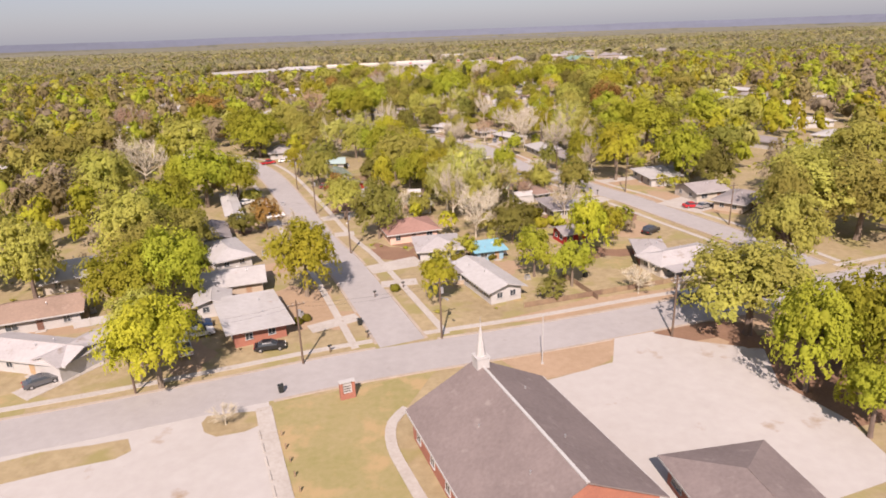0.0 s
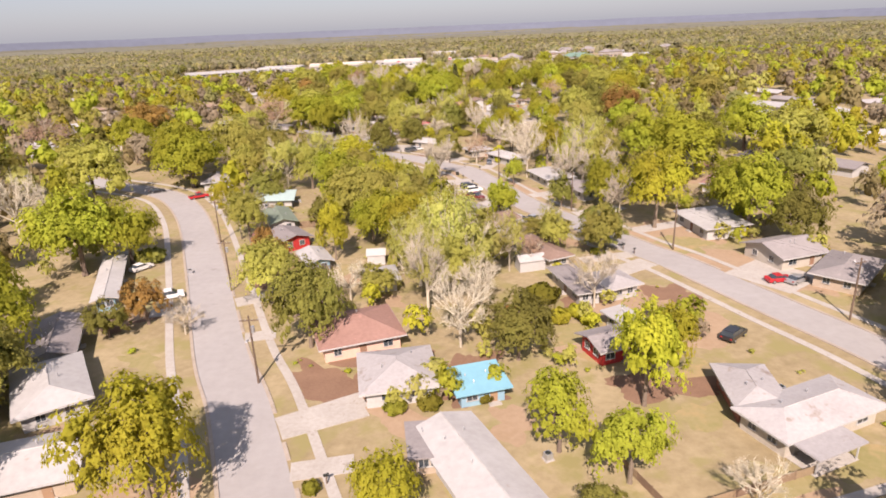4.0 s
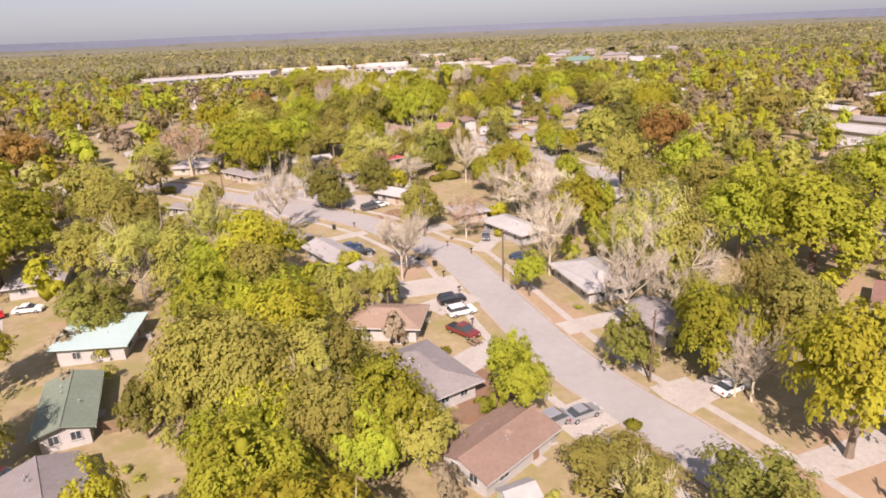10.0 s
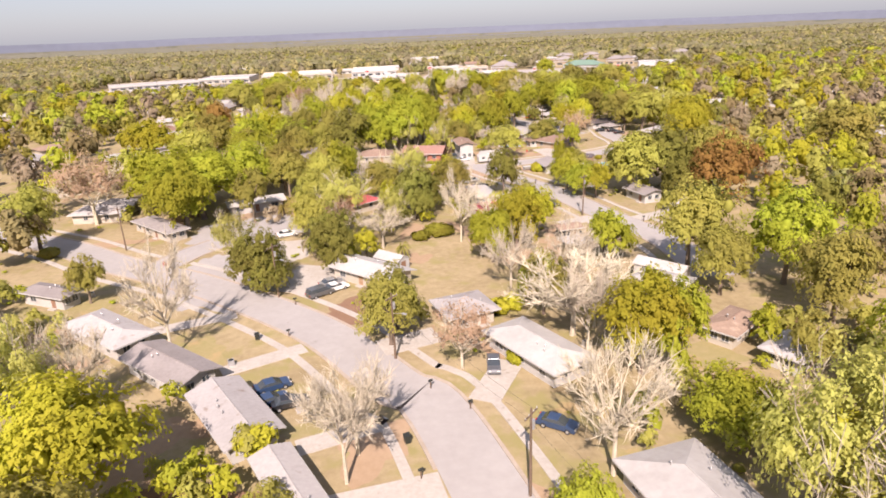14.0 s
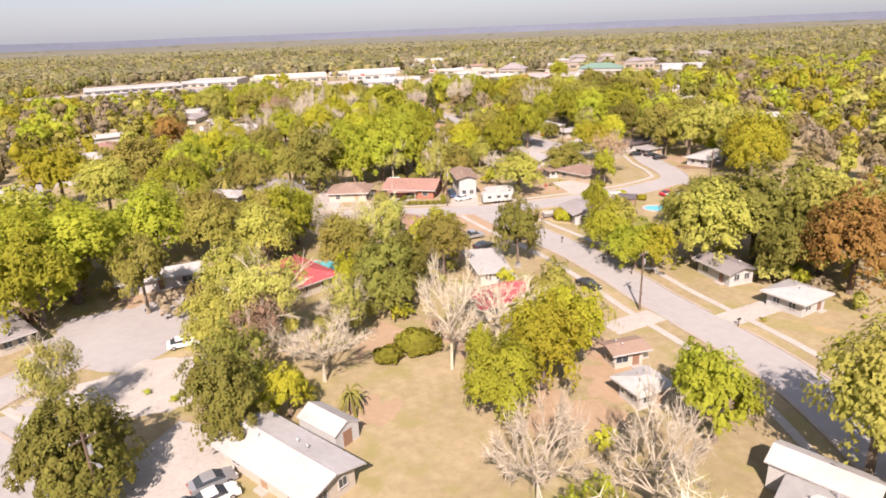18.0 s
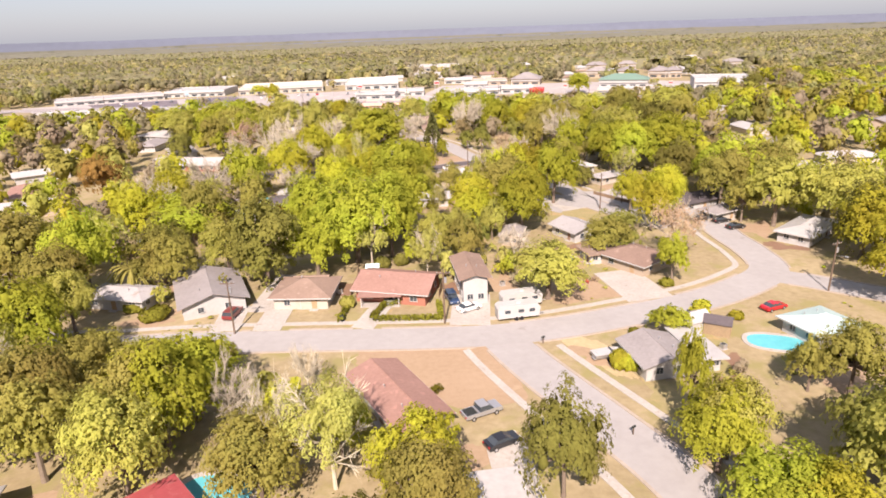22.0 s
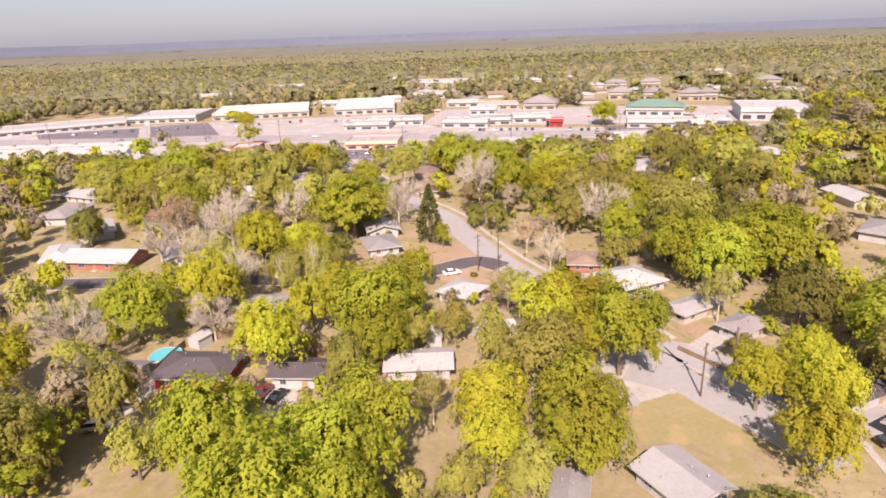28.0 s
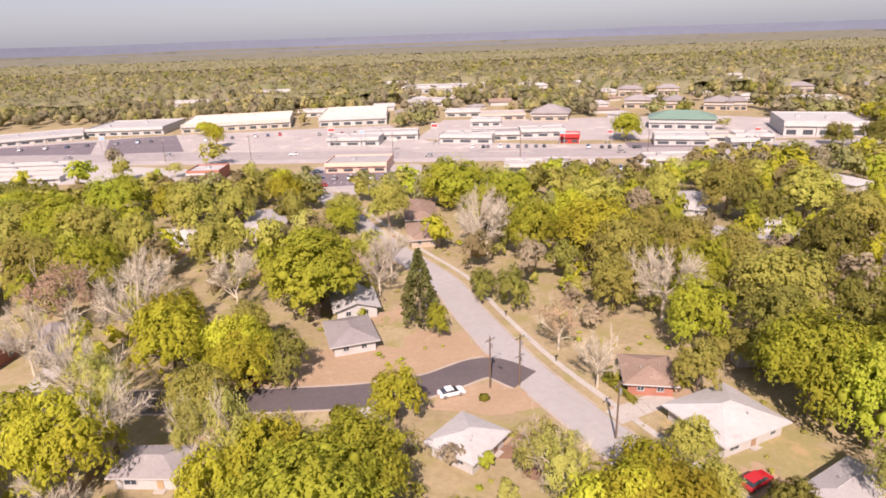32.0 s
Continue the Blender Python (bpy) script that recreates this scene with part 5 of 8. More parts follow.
# houses
# porch shade under the wide eaves is put into this dark brick wall
house(-28.4, 93, 114.3, 13.7, 8.5, "roof_white", "brick", "flat", over=1.25)
house(-35.8, 109.5, 15.1, 10.6, 8.5, "roof_white", "paint_tan", "gable")
house(-42.1, 125.7, 121.2, 13.7, 7.7, "roof_white", "paint_white", "hip")
house(-48.6, 139.4, 110.7, 13.7, 6, "roof_grey", "paint_white", "gable")
house(-51.8, 165.1, 109.5, 25.6, 3.5, "roof_white", "paint_blue", "gable")
house(-41.5, 96.1, 5.9, 3.5, 3, "roof_brown", "brick", "gable")
house(-36.8, 99.6, 105, 5.2, 5.4, "roof_white", "paint_white", "gable")
house(-57.8, 83.8, -16.4, 16.7, 6.6, "roof_pale", "paint_white", "gable", wings=((6.0, 1.2, 9.6, 5.6, 2.5, 1.2, "gable", 80, False),))
house(-65.4, 99.2, 19.5, 12.6, 9, "roof_brown", "paint_white", "gable")
fence(-58.6, 95.2, -46.5, 99.4, 1.5, "paint_white", "pale painted garden fence beside the brown house")
house(-70.8, 117.8, 119, 11.9, 9.9, "roof_white", "paint_cream", "hip")
house(11.3, 104.5, 111.9, 15.3, 6.5, "roof_white", "paint_white", "gable")
house(6.6, 108.8, 93.7, 5.4, 3.5, "roof_grey", "paint_tan", "flat")
house(3.1, 124, 96.2, 9.7, 9.1, "roof_pale", "paint_white", "hip")
house(-3.3, 137.2, 15.8, 11.6, 10.4, "roof_red", "paint_pink", "hip")
house(13.2, 120.8, 12.1, 6.2, 5.4, "roof_blue", "paint_blue", "flat", h=2.4)
house(49.6, 110.2, 19.7, 14.7, 6.4, "roof_pale", "paint_cream", "hip", wings=((-3.6, -4.4, 6.4, 4.0, 2.35, 0.3, "flat", 0, True),))
house(45.4, 115.2, 80.8, 8.8, 5.5, "roof_pale", "brick", "hip")
house(70.6, 179.4, -85.8, 13.6, 9.2, "roof_white", "paint_white", "flat")
house(75.5, 160, 15.3, 9.8, 9.6, "roof_grey", "paint_cream", "gable")
house(33.3, 150.6, -79.5, 11.9, 4.1, "roof_grey", "paint_white", "hip")
house(39.6, 149.5, 108.9, 7, 5.5, "roof_pale", "paint_white", "hip")
house(36.9, 135.4, -70.5, 5.6, 3.1, "roof_white", "paint_white", "flat", h=2.5)
house(32.4, 128.7, 16.9, 5.8, 5.5, "roof_grey", "paint_red", "gable")
house(-14, 169.3, 112.1, 8, 4.6, "roof_white", "paint_blue", "gable")
house(-21.7, 183.9, 122.2, 8.3, 6.7, "roof_grey", "paint_red", "gable")
house(-26.8, 199.6, 110.1, 12.7, 5.7, "roof_green", "paint_white", "gable")
house(-31.6, 219, 96.5, 10.4, 9.5, "roof_teal", "paint_white", "flat")
house(-55.3, 247, 108, 12.7, 9, "roof_pale", "paint_white", "hip")
house(11.2, 218.4, -11.7, 10.9, 7.5, "roof_brown", "paint_white", "hip")
house(16.9, 202.1, 119.7, 12.3, 6.9, "roof_grey", "paint_white", "hip")
house(23.6, 186.5, 41, 11.1, 6.5, "roof_brown", "paint_white", "gable")
house(30.7, 167.5, 112.1, 13.6, 4.8, "roof_brown", "paint_cream", "hip")
house(-0.2, 249.7, 123.2, 13.3, 5.8, "roof_pale", "paint_white", "gable")
house(9, 235.4, 119.1, 13.3, 3.5, "roof_pale", "paint_white", "gable")
house(-11.6, 262.3, 139.4, 13.4, 5.6, "roof_grey", "paint_white", "gable")
house(-24.9, 274.7, 140.2, 14.8, 5.7, "roof_pale", "paint_white", "hip")
house(38, 260.5, 118.5, 14.2, 6.6, "roof_white", "paint_white", "hip")
house(14.4, 293.2, -42.0, 14.5, 6.4, "roof_white", "paint_cream", "gable")
house(29.5, 274.7, 18.4, 7.7, 7.1, "roof_pale", "paint_cream", "hip")
house(-18.1, 348.2, 21.9, 13.9, 5.1, "roof_white", "paint_white", "gable")
house(6.7, 345.1, -49.1, 13.8, 9.3, "roof_crimson", "paint_cream", "hip")
house(41.3, 329.7, 22.8, 9.1, 6.8, "roof_crimson", "paint_cream", "gable")
house(41.5, 345.3, 97.9, 11.8, 5.1, "roof_white", "paint_white", "flat", h=2.5)
house(30.1, 368, -62.2, 15.6, 7.2, "roof_red", "paint_cream", "gable")
house(82.5, 337.2, -74.6, 8.3, 5.4, "roof_grey", "paint_white", "gable")
house(87.2, 324.1, 27.5, 6.6, 6.2, "roof_white", "paint_white", "hip")
house(55.6, 310.8, 12.5, 4.7, 3, "roof_brown", "paint_cream", "gable")
house(54.9, 302.2, 21.6, 4.6, 4.1, "roof_white", "paint_white", "hip")
house(63.6, 280, -44.2, 8.1, 5, "roof_white", "paint_white", "hip", wings=((-1.8, 4.2, 8.5, 3.7, 3.1, 0.9, 'gable', -4, False),))
house(46.5, 230.1, 103.2, 13.2, 8.6, "roof_white", "paint_white", "hip")
house(51.8, 212.3, 108, 9.6, 7, "roof_grey", "paint_white", "gable")
house(66.9, 263.1, 37.3, 8.4, 4.3, "roof_brown", "paint_cream", "hip")
house(70.9, 255, 31.4, 6.7, 4.7, "roof_pale", "paint_white", "hip")
house(-57.1, 350.3, 88.6, 13.6, 12.5, "roof_pale", "paint_cream", "hip")
house(-42.1, 291.9, -25.2, 10.3, 3.8, "roof_grey", "paint_white", "hip")
house(-36.7, 330.7, -44.6, 17.2, 4.7, "roof_grey", "paint_cream", "hip")
house(-23.3, 408.4, -14.6, 12.8, 6.4, "roof_pale", "paint_white", "hip")
house(-6.7, 408.1, 112.3, 15.4, 11.5, "roof_grey", "paint_white", "gable")
house(12, 406.4, -5.4, 10.7, 9.8, "roof_brown", "paint_cream", "hip", wings=((0.1, 3.7, 6.4, 3.8, 2.6, 0.8, 'gable', 5, False), (2.2, -3.9, 5.0, 1.6, 2.3, 0.2, 'flat', 1, True)))
house(29.5, 407.2, -16.8, 14.1, 10.6, "roof_red", "brick", "gable", wings=((-1.6, -6.0, 7.4, 2.0, 2.3, 0.2, 'flat', 12, True),))
house(43.3, 406.1, 94.9, 12, 5.1, "roof_brown", "paint_white", "gable", h=5.2, label='two-storey white house with brown gable roof')
house(78.8, 415.8, -55.4, 11, 9.7, "roof_brown", "paint_tan", "hip")
house(71.2, 420.1, -81.9, 6.2, 4.4, "roof_brown", "paint_white", "flat", h=2.5)
house(71.4, 436.7, -64.8, 9.2, 7.8, "roof_pale", "paint_white", "gable")
house(109.6, 456.5, 21.2, 14.9, 6.9, "roof_dark", "paint_white", "flat")
house(110.4, 445.1, 25.3, 8.4, 5.3, "roof_grey", "paint_cream", "hip")
house(123.5, 428.6, 38.7, 16.7, 7.4, "roof_white", "paint_white", "hip")
house(68.1, 375.6, 97.2, 8.4, 7.6, "roof_grey", "paint_white", "gable")
house(74.7, 377.4, 96, 9.5, 3.5, "roof_white", "paint_white", "flat", h=2.5)
house(96.8, 381.9, 17, 8.5, 7.4, "roof_teal", "paint_white", "hip")
house(-19.4, 473, -9.4, 12.8, 6.2, "roof_grey", "paint_green", "gable")
house(-3.3, 473.1, -6.8, 13.2, 9.1, "roof_dark", "paint_red", "hip")
house(17.3, 470, -6.4, 12.3, 6.2, "roof_dark", "paint_white", "gable")
house(37.1, 471.1, -1.1, 11.6, 6.7, "roof_pale", "paint_white", "gable")
house(47.3, 503, 49.6, 8.5, 7.9, "roof_white", "paint_white", "hip")
house(26.5, 539.8, 105.2, 11.4, 8.7, "roof_grey", "paint_white", "hip")
house(25.9, 555.4, 102, 11, 9.3, "roof_white", "paint_white", "gable")
house(86.9, 505.4, 22.5, 12.5, 11.4, "roof_white", "paint_white", "hip")
house(94.9, 488.6, 28.4, 10.9, 5.3, "roof_pale", "paint_cream", "hip")
house(79.8, 519.1, 78.5, 9.3, 7.9, "roof_brown", "brick", "hip")
house(101.2, 479.2, 32.9, 8.6, 5.6, "roof_grey", "paint_white", "hip")
house(2.4, 501.2, -5.3, 9, 6.2, "roof_grey", "paint_white", "hip")
house(-33.2, 540.9, 118.4, 17.3, 4.5, "roof_grey", "paint_white", "gable")
house(-50.4, 538.5, -10, 19.9, 11, "roof_white", "brick", "gable")
house(-65.2, 543.4, 108, 14.8, 8.1, "roof_white", "paint_white", "hip")
house(-93.4, 617.3, -25.6, 20.6, 12, "roof_pale", "paint_white", "hip")
house(-30.6, 609.4, -12.9, 22.2, 13, "roof_white", "paint_tan", "hip")
house(-9, 622.5, 96.8, 26, 13, "roof_pale", "paint_cream", "hip")
house(41.5, 628.9, 92.6, 24, 10, "roof_brown", "paint_cream", "hip")
house(42.3, 604.7, 94.1, 16.7, 9.1, "roof_brown", "paint_tan", "hip")
house(133.5, 625.8, 64.5, 22.9, 9.1, "roof_pale", "paint_white", "hip")
house(147.7, 602.7, 64.3, 14.7, 8.6, "roof_white", "paint_white", "hip")
house(-28.9, 441.1, -21.1, 7.6, 4.3, "roof_blue", "paint_white", "hip")
house(-94.3, 500.6, 114.2, 18.4, 9.4, "roof_red", "paint_cream", "hip")
house(55.9, 434.7, 71.5, 7.1, 4.4, "roof_grey", "paint_tan", "gable")
house(80.6, 149.1, 42.5, 13.5, 7.6, "roof_grey", "paint_tan", "hip")
house(118.7, 243.9, 36.1, 20.8, 10.2, "roof_dark", "paint_white", "hip")
house(87.7, 213.8, 50.8, 11.6, 3.7, "roof_red", "paint_white", "hip")
house(-0.5, 157.8, 100.5, 6.3, 5.5, "roof_white", "paint_white", "hip")
# church beside the cross street
CHURCH = (9.5, 53, -71.2, 23.3, 18)
HALL = (30.1, 44.2, -83, 7.9, 11.1)
SIGN = (-10.6, 70)
FLAGPOLE = (16.1, 76)
church()
# shopping strip
shop(-219.6, 840.0, 25.7, 80.7, 30, 4.4, "paint_white", "roof_white")
shop(-154.7, 875, -0.7, 51.6, 42, 5.4, "paint_white", "roof_white")
shop(-85.1, 883.9, 8.1, 71.8, 52, 6, "paint_cream", "roof_cream")
shop(-3.6, 892.2, 1.5, 46.6, 62, 6.5, "paint_white", "roof_cream")
shop(25.4, 799, -3.2, 33.3, 14, 5, "paint_white", "roof_pale")
shop(14.1, 714.5, -6.1, 28.4, 20, 4.6, "paint_pink", "roof_pale", awning="paint_pink", label='low pink-banded shop building with flat roof')
shop(-53, 705.7, -1.7, 14.4, 15, 5, "brick", "roof_white", label='small red brick shop with white flat roof')
shop(86.3, 784.5, -5.4, 27.1, 16, 5, "paint_grey", "roof_grey")
shop(124.4, 763, -13.2, 10.8, 10, 5, "paint_red", "roof_white", awning='paint_red', label='small restaurant with bright red walls')
shop(178.9, 746.7, -16.5, 26.8, 15, 5, "paint_white", "roof_white")
shop(202, 801, -21.7, 36.8, 22, 6, "paint_white", "roof_mint", gable=4.0, label='wide building with dull green metal hip roof')
shop(265.2, 768.8, -19.4, 40.1, 40, 8, "paint_white", "roof_white")
shop(87.9, 696.1, -10.9, 16.6, 12, 4, "paint_white", "roof_white")
shop(103.6, 697.9, -11, 11, 10, 4, "paint_white", "roof_grey")
shop(119.5, 689, -10.9, 8.9, 10, 4, "paint_white", "roof_white")
shop(137.1, 685.5, -10.8, 9.7, 12, 4, "paint_white", "roof_white")
shop(210.1, 904.2, -18.2, 18.4, 16, 6, "paint_tan", "roof_grey", gable=3.5, label='two-storey tan apartment block with grey hip roof')
shop(234.6, 892.5, -18.1, 15.7, 16, 6, "paint_tan", "roof_grey", gable=3.5, label='two-storey tan apartment block with grey hip roof')
shop(259.8, 875.3, -28, 18.6, 16, 6, "paint_tan", "roof_grey", gable=3.5, label='two-storey tan apartment block with grey hip roof')
shop(133.9, 858.4, -16, 24.6, 22, 5, "paint_tan", "roof_grey", gable=5.0, label='large tan building with grey hip roof')
shop(101.7, 868.4, -5.5, 31.2, 18, 5, "paint_tan", "roof_pale")
shop(58.8, 1099.6, -10.4, 59.2, 30, 7, "paint_white", "roof_white")
shop(54.6, 977.4, -12.7, 39.4, 22, 5, "paint_white", "roof_pale")
shop(-177.4, 748.1, -0.8, 98.9, 4.4, 2.7, "paint_white", "roof_pale", bays=6, label='long low storage shed row with pale grey roof')
shop(-170.9, 735, -0.4, 90.8, 4.4, 2.7, "paint_white", "roof_pale", bays=6, label='long low storage shed row with pale grey roof')
shop(-164.9, 722.9, 0.1, 83.4, 4.4, 2.7, "paint_white", "roof_pale", bays=6, label='long low storage shed row with pale grey roof')
shop(-159.3, 711.6, 0.5, 76.5, 4.4, 2.7, "paint_white", "roof_pale", bays=6, label='long low storage shed row with pale grey roof')
shop(197.2, 750.5, -13.3, 20.9, 12, 4, "paint_cream", "roof_pale")
shop(216.7, 745.9, -13.3, 19, 12, 4.5, "paint_white", "roof_white")
shop(-385.7, 735.6, 78.5, 43, 18, 5, "paint_white", "roof_white")
shop(-377.7, 832.5, -6.3, 53, 20, 6, "paint_white", "roof_white")
shop(372.5, 965.6, -22, 21.4, 16, 6, "paint_tan", "roof_grey", gable=3.0)
shop(-170.1, 1043.1, -6.7, 44.4, 16, 5, "paint_white", "roof_white")
shop(-112.5, 1135.2, -5.2, 43.8, 18, 5, "paint_white", "roof_white")
lot([(-238.3, 761), (-276, 809.2), (-174.2, 838.8), (-115.9, 847.8), (-26.8, 852.8), (22.7, 855.6), (48.1, 783.5), (120.2, 755.2), (275.4, 738.2), (270.8, 701.7), (84.3, 717.3), (-176, 754.4)], "lot", 0.03)
lot([(-189.1, 698), (-238.3, 761), (-127.9, 750.6), (-71.2, 728.2), (-42.1, 693), (-57.5, 688.4), (-108.2, 704.9)], "sand", 0.024)
lot([(-5, 681.1), (-7.3, 721), (41.2, 719.3), (46.3, 705.2), (38.6, 673.4), (14.4, 663.4)], "lot", 0.018)
lot([(-227.3, 815.7), (-208.1, 786.2), (-143.4, 782.6), (-161.8, 829.4), (-185.6, 826.4)], "dark_lot", 0.037)
lot([(-135.0, 780.8), (-90.1, 779.7), (-118.2, 846.2), (-157.6, 837.2)], "dark_lot", 0.037)
lot([(-14.1, 710.9), (-1.0, 678.5), (34.4, 680.3), (28.1, 708.9), (-6.2, 713.1)], "dark_lot", 0.037)
lot([(152.3, 755.1), (149.2, 736.7), (186.3, 728.3), (192.6, 745.6)], "dark_lot", 0.041)


def bay_lines(x0, y0, x1, y1, deep=5.0, step=2.8):
    """A row of white painted parking bays between two places."""
    g = Geo()
    a, b = Vector((x0, y0)), Vector((x1, y1))
    d = (b - a).normalized()
    w = Vector((-d.y, d.x))
    for i in range(int((b - a).length / step) + 1):
        p = a + d * (i * step)
        e, f = d * 0.09, w * (deep / 2)
        g.poly([(*(p - e - f), 0.058), (*(p + e - f), 0.058), (*(p + e + f), 0.058), (*(p - e + f), 0.058)])
    return tagged(new("parking_lines", g.mesh("parking_lines", M["line"])), kind="structure")


bay_lines(-215.8, 819.0, -163.6, 817.2)
bay_lines(-140.4, 803.9, -101.5, 806.9)
bay_lines(-151.0, 831.2, -112.7, 830.9)
bay_lines(-88.2, 792.1, -71.3, 795.9)
bay_lines(-68.9, 811.6, -28.5, 817.0)
bay_lines(-58.7, 785.4, -17.7, 791.3)
bay_lines(2.8, 685.0, 29.1, 684.4)
bay_lines(71.7, 755.9, 120.2, 755.4)
bay_lines(196.0, 727.7, 228.9, 730.1)
rect(-91.2, 806.5, -9, 14, 2.6, "concrete", 0.16, "kerb_island", False)
rect(-57.9, 794.8, -9, 20, 2.6, "concrete", 0.16, "kerb_island", False)
rect(-40.9, 809.1, -9, 16, 2.6, "concrete", 0.16, "kerb_island", False)
rect(-65.7, 776.1, -9, 40, 2.6, "concrete", 0.16, "kerb_island", False)
rect(-15.4, 775.6, -9, 26, 2.6, "concrete", 0.16, "kerb_island", False)
rect(53.3, 749.9, -9, 30, 2.6, "concrete", 0.16, "kerb_island", False)
rect(3.9, 771.2, -9, 20, 2.6, "concrete", 0.16, "kerb_island", False)
rect(140.2, 740.4, -9, 16, 2.6, "concrete", 0.16, "kerb_island", False)
rect(87.9, 742.2, -9, 24, 2.6, "concrete", 0.16, "kerb_island", False)
# lane lines of the main road
_main = max(ROADS, key=lambda r: r[1])[0]
for _o, _gap in ((-7.2, 4), (-3.6, 0), (0.2, 0), (3.8, 4), (7.4, 4)):
    tagged(new("lane_line", ribbon(_main, _o, _o + 0.16, 0, 0.057, (lambda p: int(p.x / 6) % 2 == 0) if _gap else None).mesh("lane_line", M["line"])), kind="structure")
# parked cars
car(-23.8, 84.5, 10.5, "black", "sedan")
car(-54.0, 77.6, 38, "grey", "sedan")
car(-36.9, 85.2, 115.3, "white", "pickup")
car(-37.6, 93.2, 21.9, "blue", "suv")
car(-36.3, 90.3, 21.9, "white", "sedan")
car(-38.3, 157.6, 22, "white", "suv")
car(-49.8, 173.4, 53.6, "white", "sedan")
car(69.1, 149.8, 4.4, "red", "sedan")
car(71.9, 149.1, 26.4, "silver", "sedan")
car(51.6, 131.1, 37.6, "black", "suv")
car(45, 94.5, 21.1, "grey", "van")
car(-56.4, 231.2, 33.5, "red", "pickup")
car(-72.1, 241.1, 26.2, "black", "sedan")
car(-51, 234.2, 8.5, "white", "sedan")
car(23, 222.3, 19, "white", "suv")
car(21.8, 227, 18.3, "black", "suv")
car(22.6, 215.3, -48, "maroon", "pickup")
car(30.6, 191.8, 26.3, "silver", "van")
car(34.4, 192.8, 23.5, "silver", "sedan")
car(53.8, 195.8, 22.7, "white", "sedan")
car(-28.7, 188.3, 3.9, "maroon", "suv")
car(3.1, 254.2, 30.8, "blue", "sedan")
car(2.7, 257.7, 25.3, "blue", "sedan")
car(5.6, 253.4, 16.6, "black", "sedan")
car(31.8, 259.2, -96.5, "grey", "sedan")
car(37, 245.1, -33.7, "blue", "sedan")
car(73.7, 260.3, -36.9, "blue", "sedan")
car(5.5, 287.7, 36.2, "grey", "van")
car(7.1, 292.1, 32.2, "silver", "sedan")
car(8.0, 289.7, 33.9, "white", "sedan")
car(-6, 323.3, 21.9, "white", "sedan")
car(58.1, 336.1, -62, "black", "sedan")
car(41.2, 365.6, 23.8, "silver", "pickup")
car(43, 359.1, 25.6, "black", "sedan")
car(42.3, 397.8, 29.2, "white", "sedan")
car(-0.5, 400.2, 78.8, "maroon", "suv")
car(39.5, 402.1, -79.4, "blue", "suv")
car(95.1, 391.9, 19.3, "red", "sedan")
car(29.2, 402.8, 24.5, "silver", "sedan")
car(109.6, 441.7, 15, "black", "sedan")
car(110.6, 436.4, 14.4, "black", "sedan")
car(9.8, 465.4, 71.8, "maroon", "pickup")
car(12.8, 464.3, 65.4, "black", "sedan")
car(-14.6, 458.1, 7.5, "white", "suv")
car(45.7, 518.2, 17.8, "white", "sedan")
car(9.9, 524.5, 48, "maroon", "sedan")
car(85.3, 492.5, 27.4, "red", "suv")
car(0.5, 528.6, 57.6, "black", "sedan")
car(105.4, 443.9, 9.9, "black", "sedan")
camper(51.9, 398.8, 10.4)
camper(50.5, 393.8, 7.5)
boat(62, 378.4, 11.5)
# cars on the shopping strip
car(-195.6, 805.4, 101.6, "white", "suv", plain=True)
car(-182, 808.2, 101.6, "white", "sedan", plain=True)
car(-170.6, 810.5, 281.6, "blue", "sedan", plain=True)
car(-160, 812.7, 281.6, "grey", "sedan", plain=True)
car(-143.7, 816, 281.6, "silver", "sedan", plain=True)
car(-131.7, 818.5, 281.6, "blue", "suv", plain=True)
car(-124.4, 820, 281.6, "grey", "sedan", plain=True)
car(-89.9, 818.7, 282.9, "white", "sedan", plain=True)
car(-83.5, 820.2, 282.9, "red", "sedan", plain=True)
car(-74.9, 822.2, 282.9, "grey", "sedan", plain=True)
car(-61.1, 825.4, 282.9, "white", "suv", plain=True)
car(-53.7, 827, 282.9, "blue", "sedan", plain=True)
car(-46.4, 828.7, 282.9, "red", "suv", plain=True)
car(-20.5, 822.2, 94.4, "silver", "suv", plain=True)
car(-14.1, 822.7, 94.4, "white", "sedan", plain=True)
car(-6.2, 823.3, 274.4, "red", "sedan", plain=True)
car(1.6, 823.9, 274.4, "silver", "sedan", plain=True)
car(4.9, 692.1, 264.1, "silver", "sedan", plain=True)
car(11.7, 691.4, 264.1, "silver", "suv", plain=True)
car(16.5, 690.9, 264.1, "white", "sedan", plain=True)
car(21.1, 690.4, 264.1, "white", "sedan", plain=True)
car(28.2, 689.7, 264.1, "blue", "sedan", plain=True)
car(70.5, 756.2, 81.5, "white", "suv", plain=True)
car(76.3, 755.3, 261.5, "black", "sedan", plain=True)
car(78.6, 755, 81.5, "grey", "sedan", plain=True)
car(85.4, 753.9, 261.5, "white", "suv", plain=True)
car(89.2, 753.4, 81.5, "blue", "sedan", plain=True)
car(94.4, 752.6, 81.5, "grey", "sedan", plain=True)
car(98.7, 752, 261.5, "grey", "sedan", plain=True)
car(103.8, 751.2, 81.5, "grey", "sedan", plain=True)
car(108, 750.6, 81.5, "black", "sedan", plain=True)
car(81.8, 814.4, 264.8, "grey", "sedan", plain=True)
car(86.5, 814, 84.8, "black", "sedan", plain=True)
car(92.1, 813.5, 84.8, "white", "sedan", plain=True)
car(97.9, 812.9, 84.8, "red", "sedan", plain=True)
car(104.8, 812.3, 84.8, "grey", "sedan", plain=True)
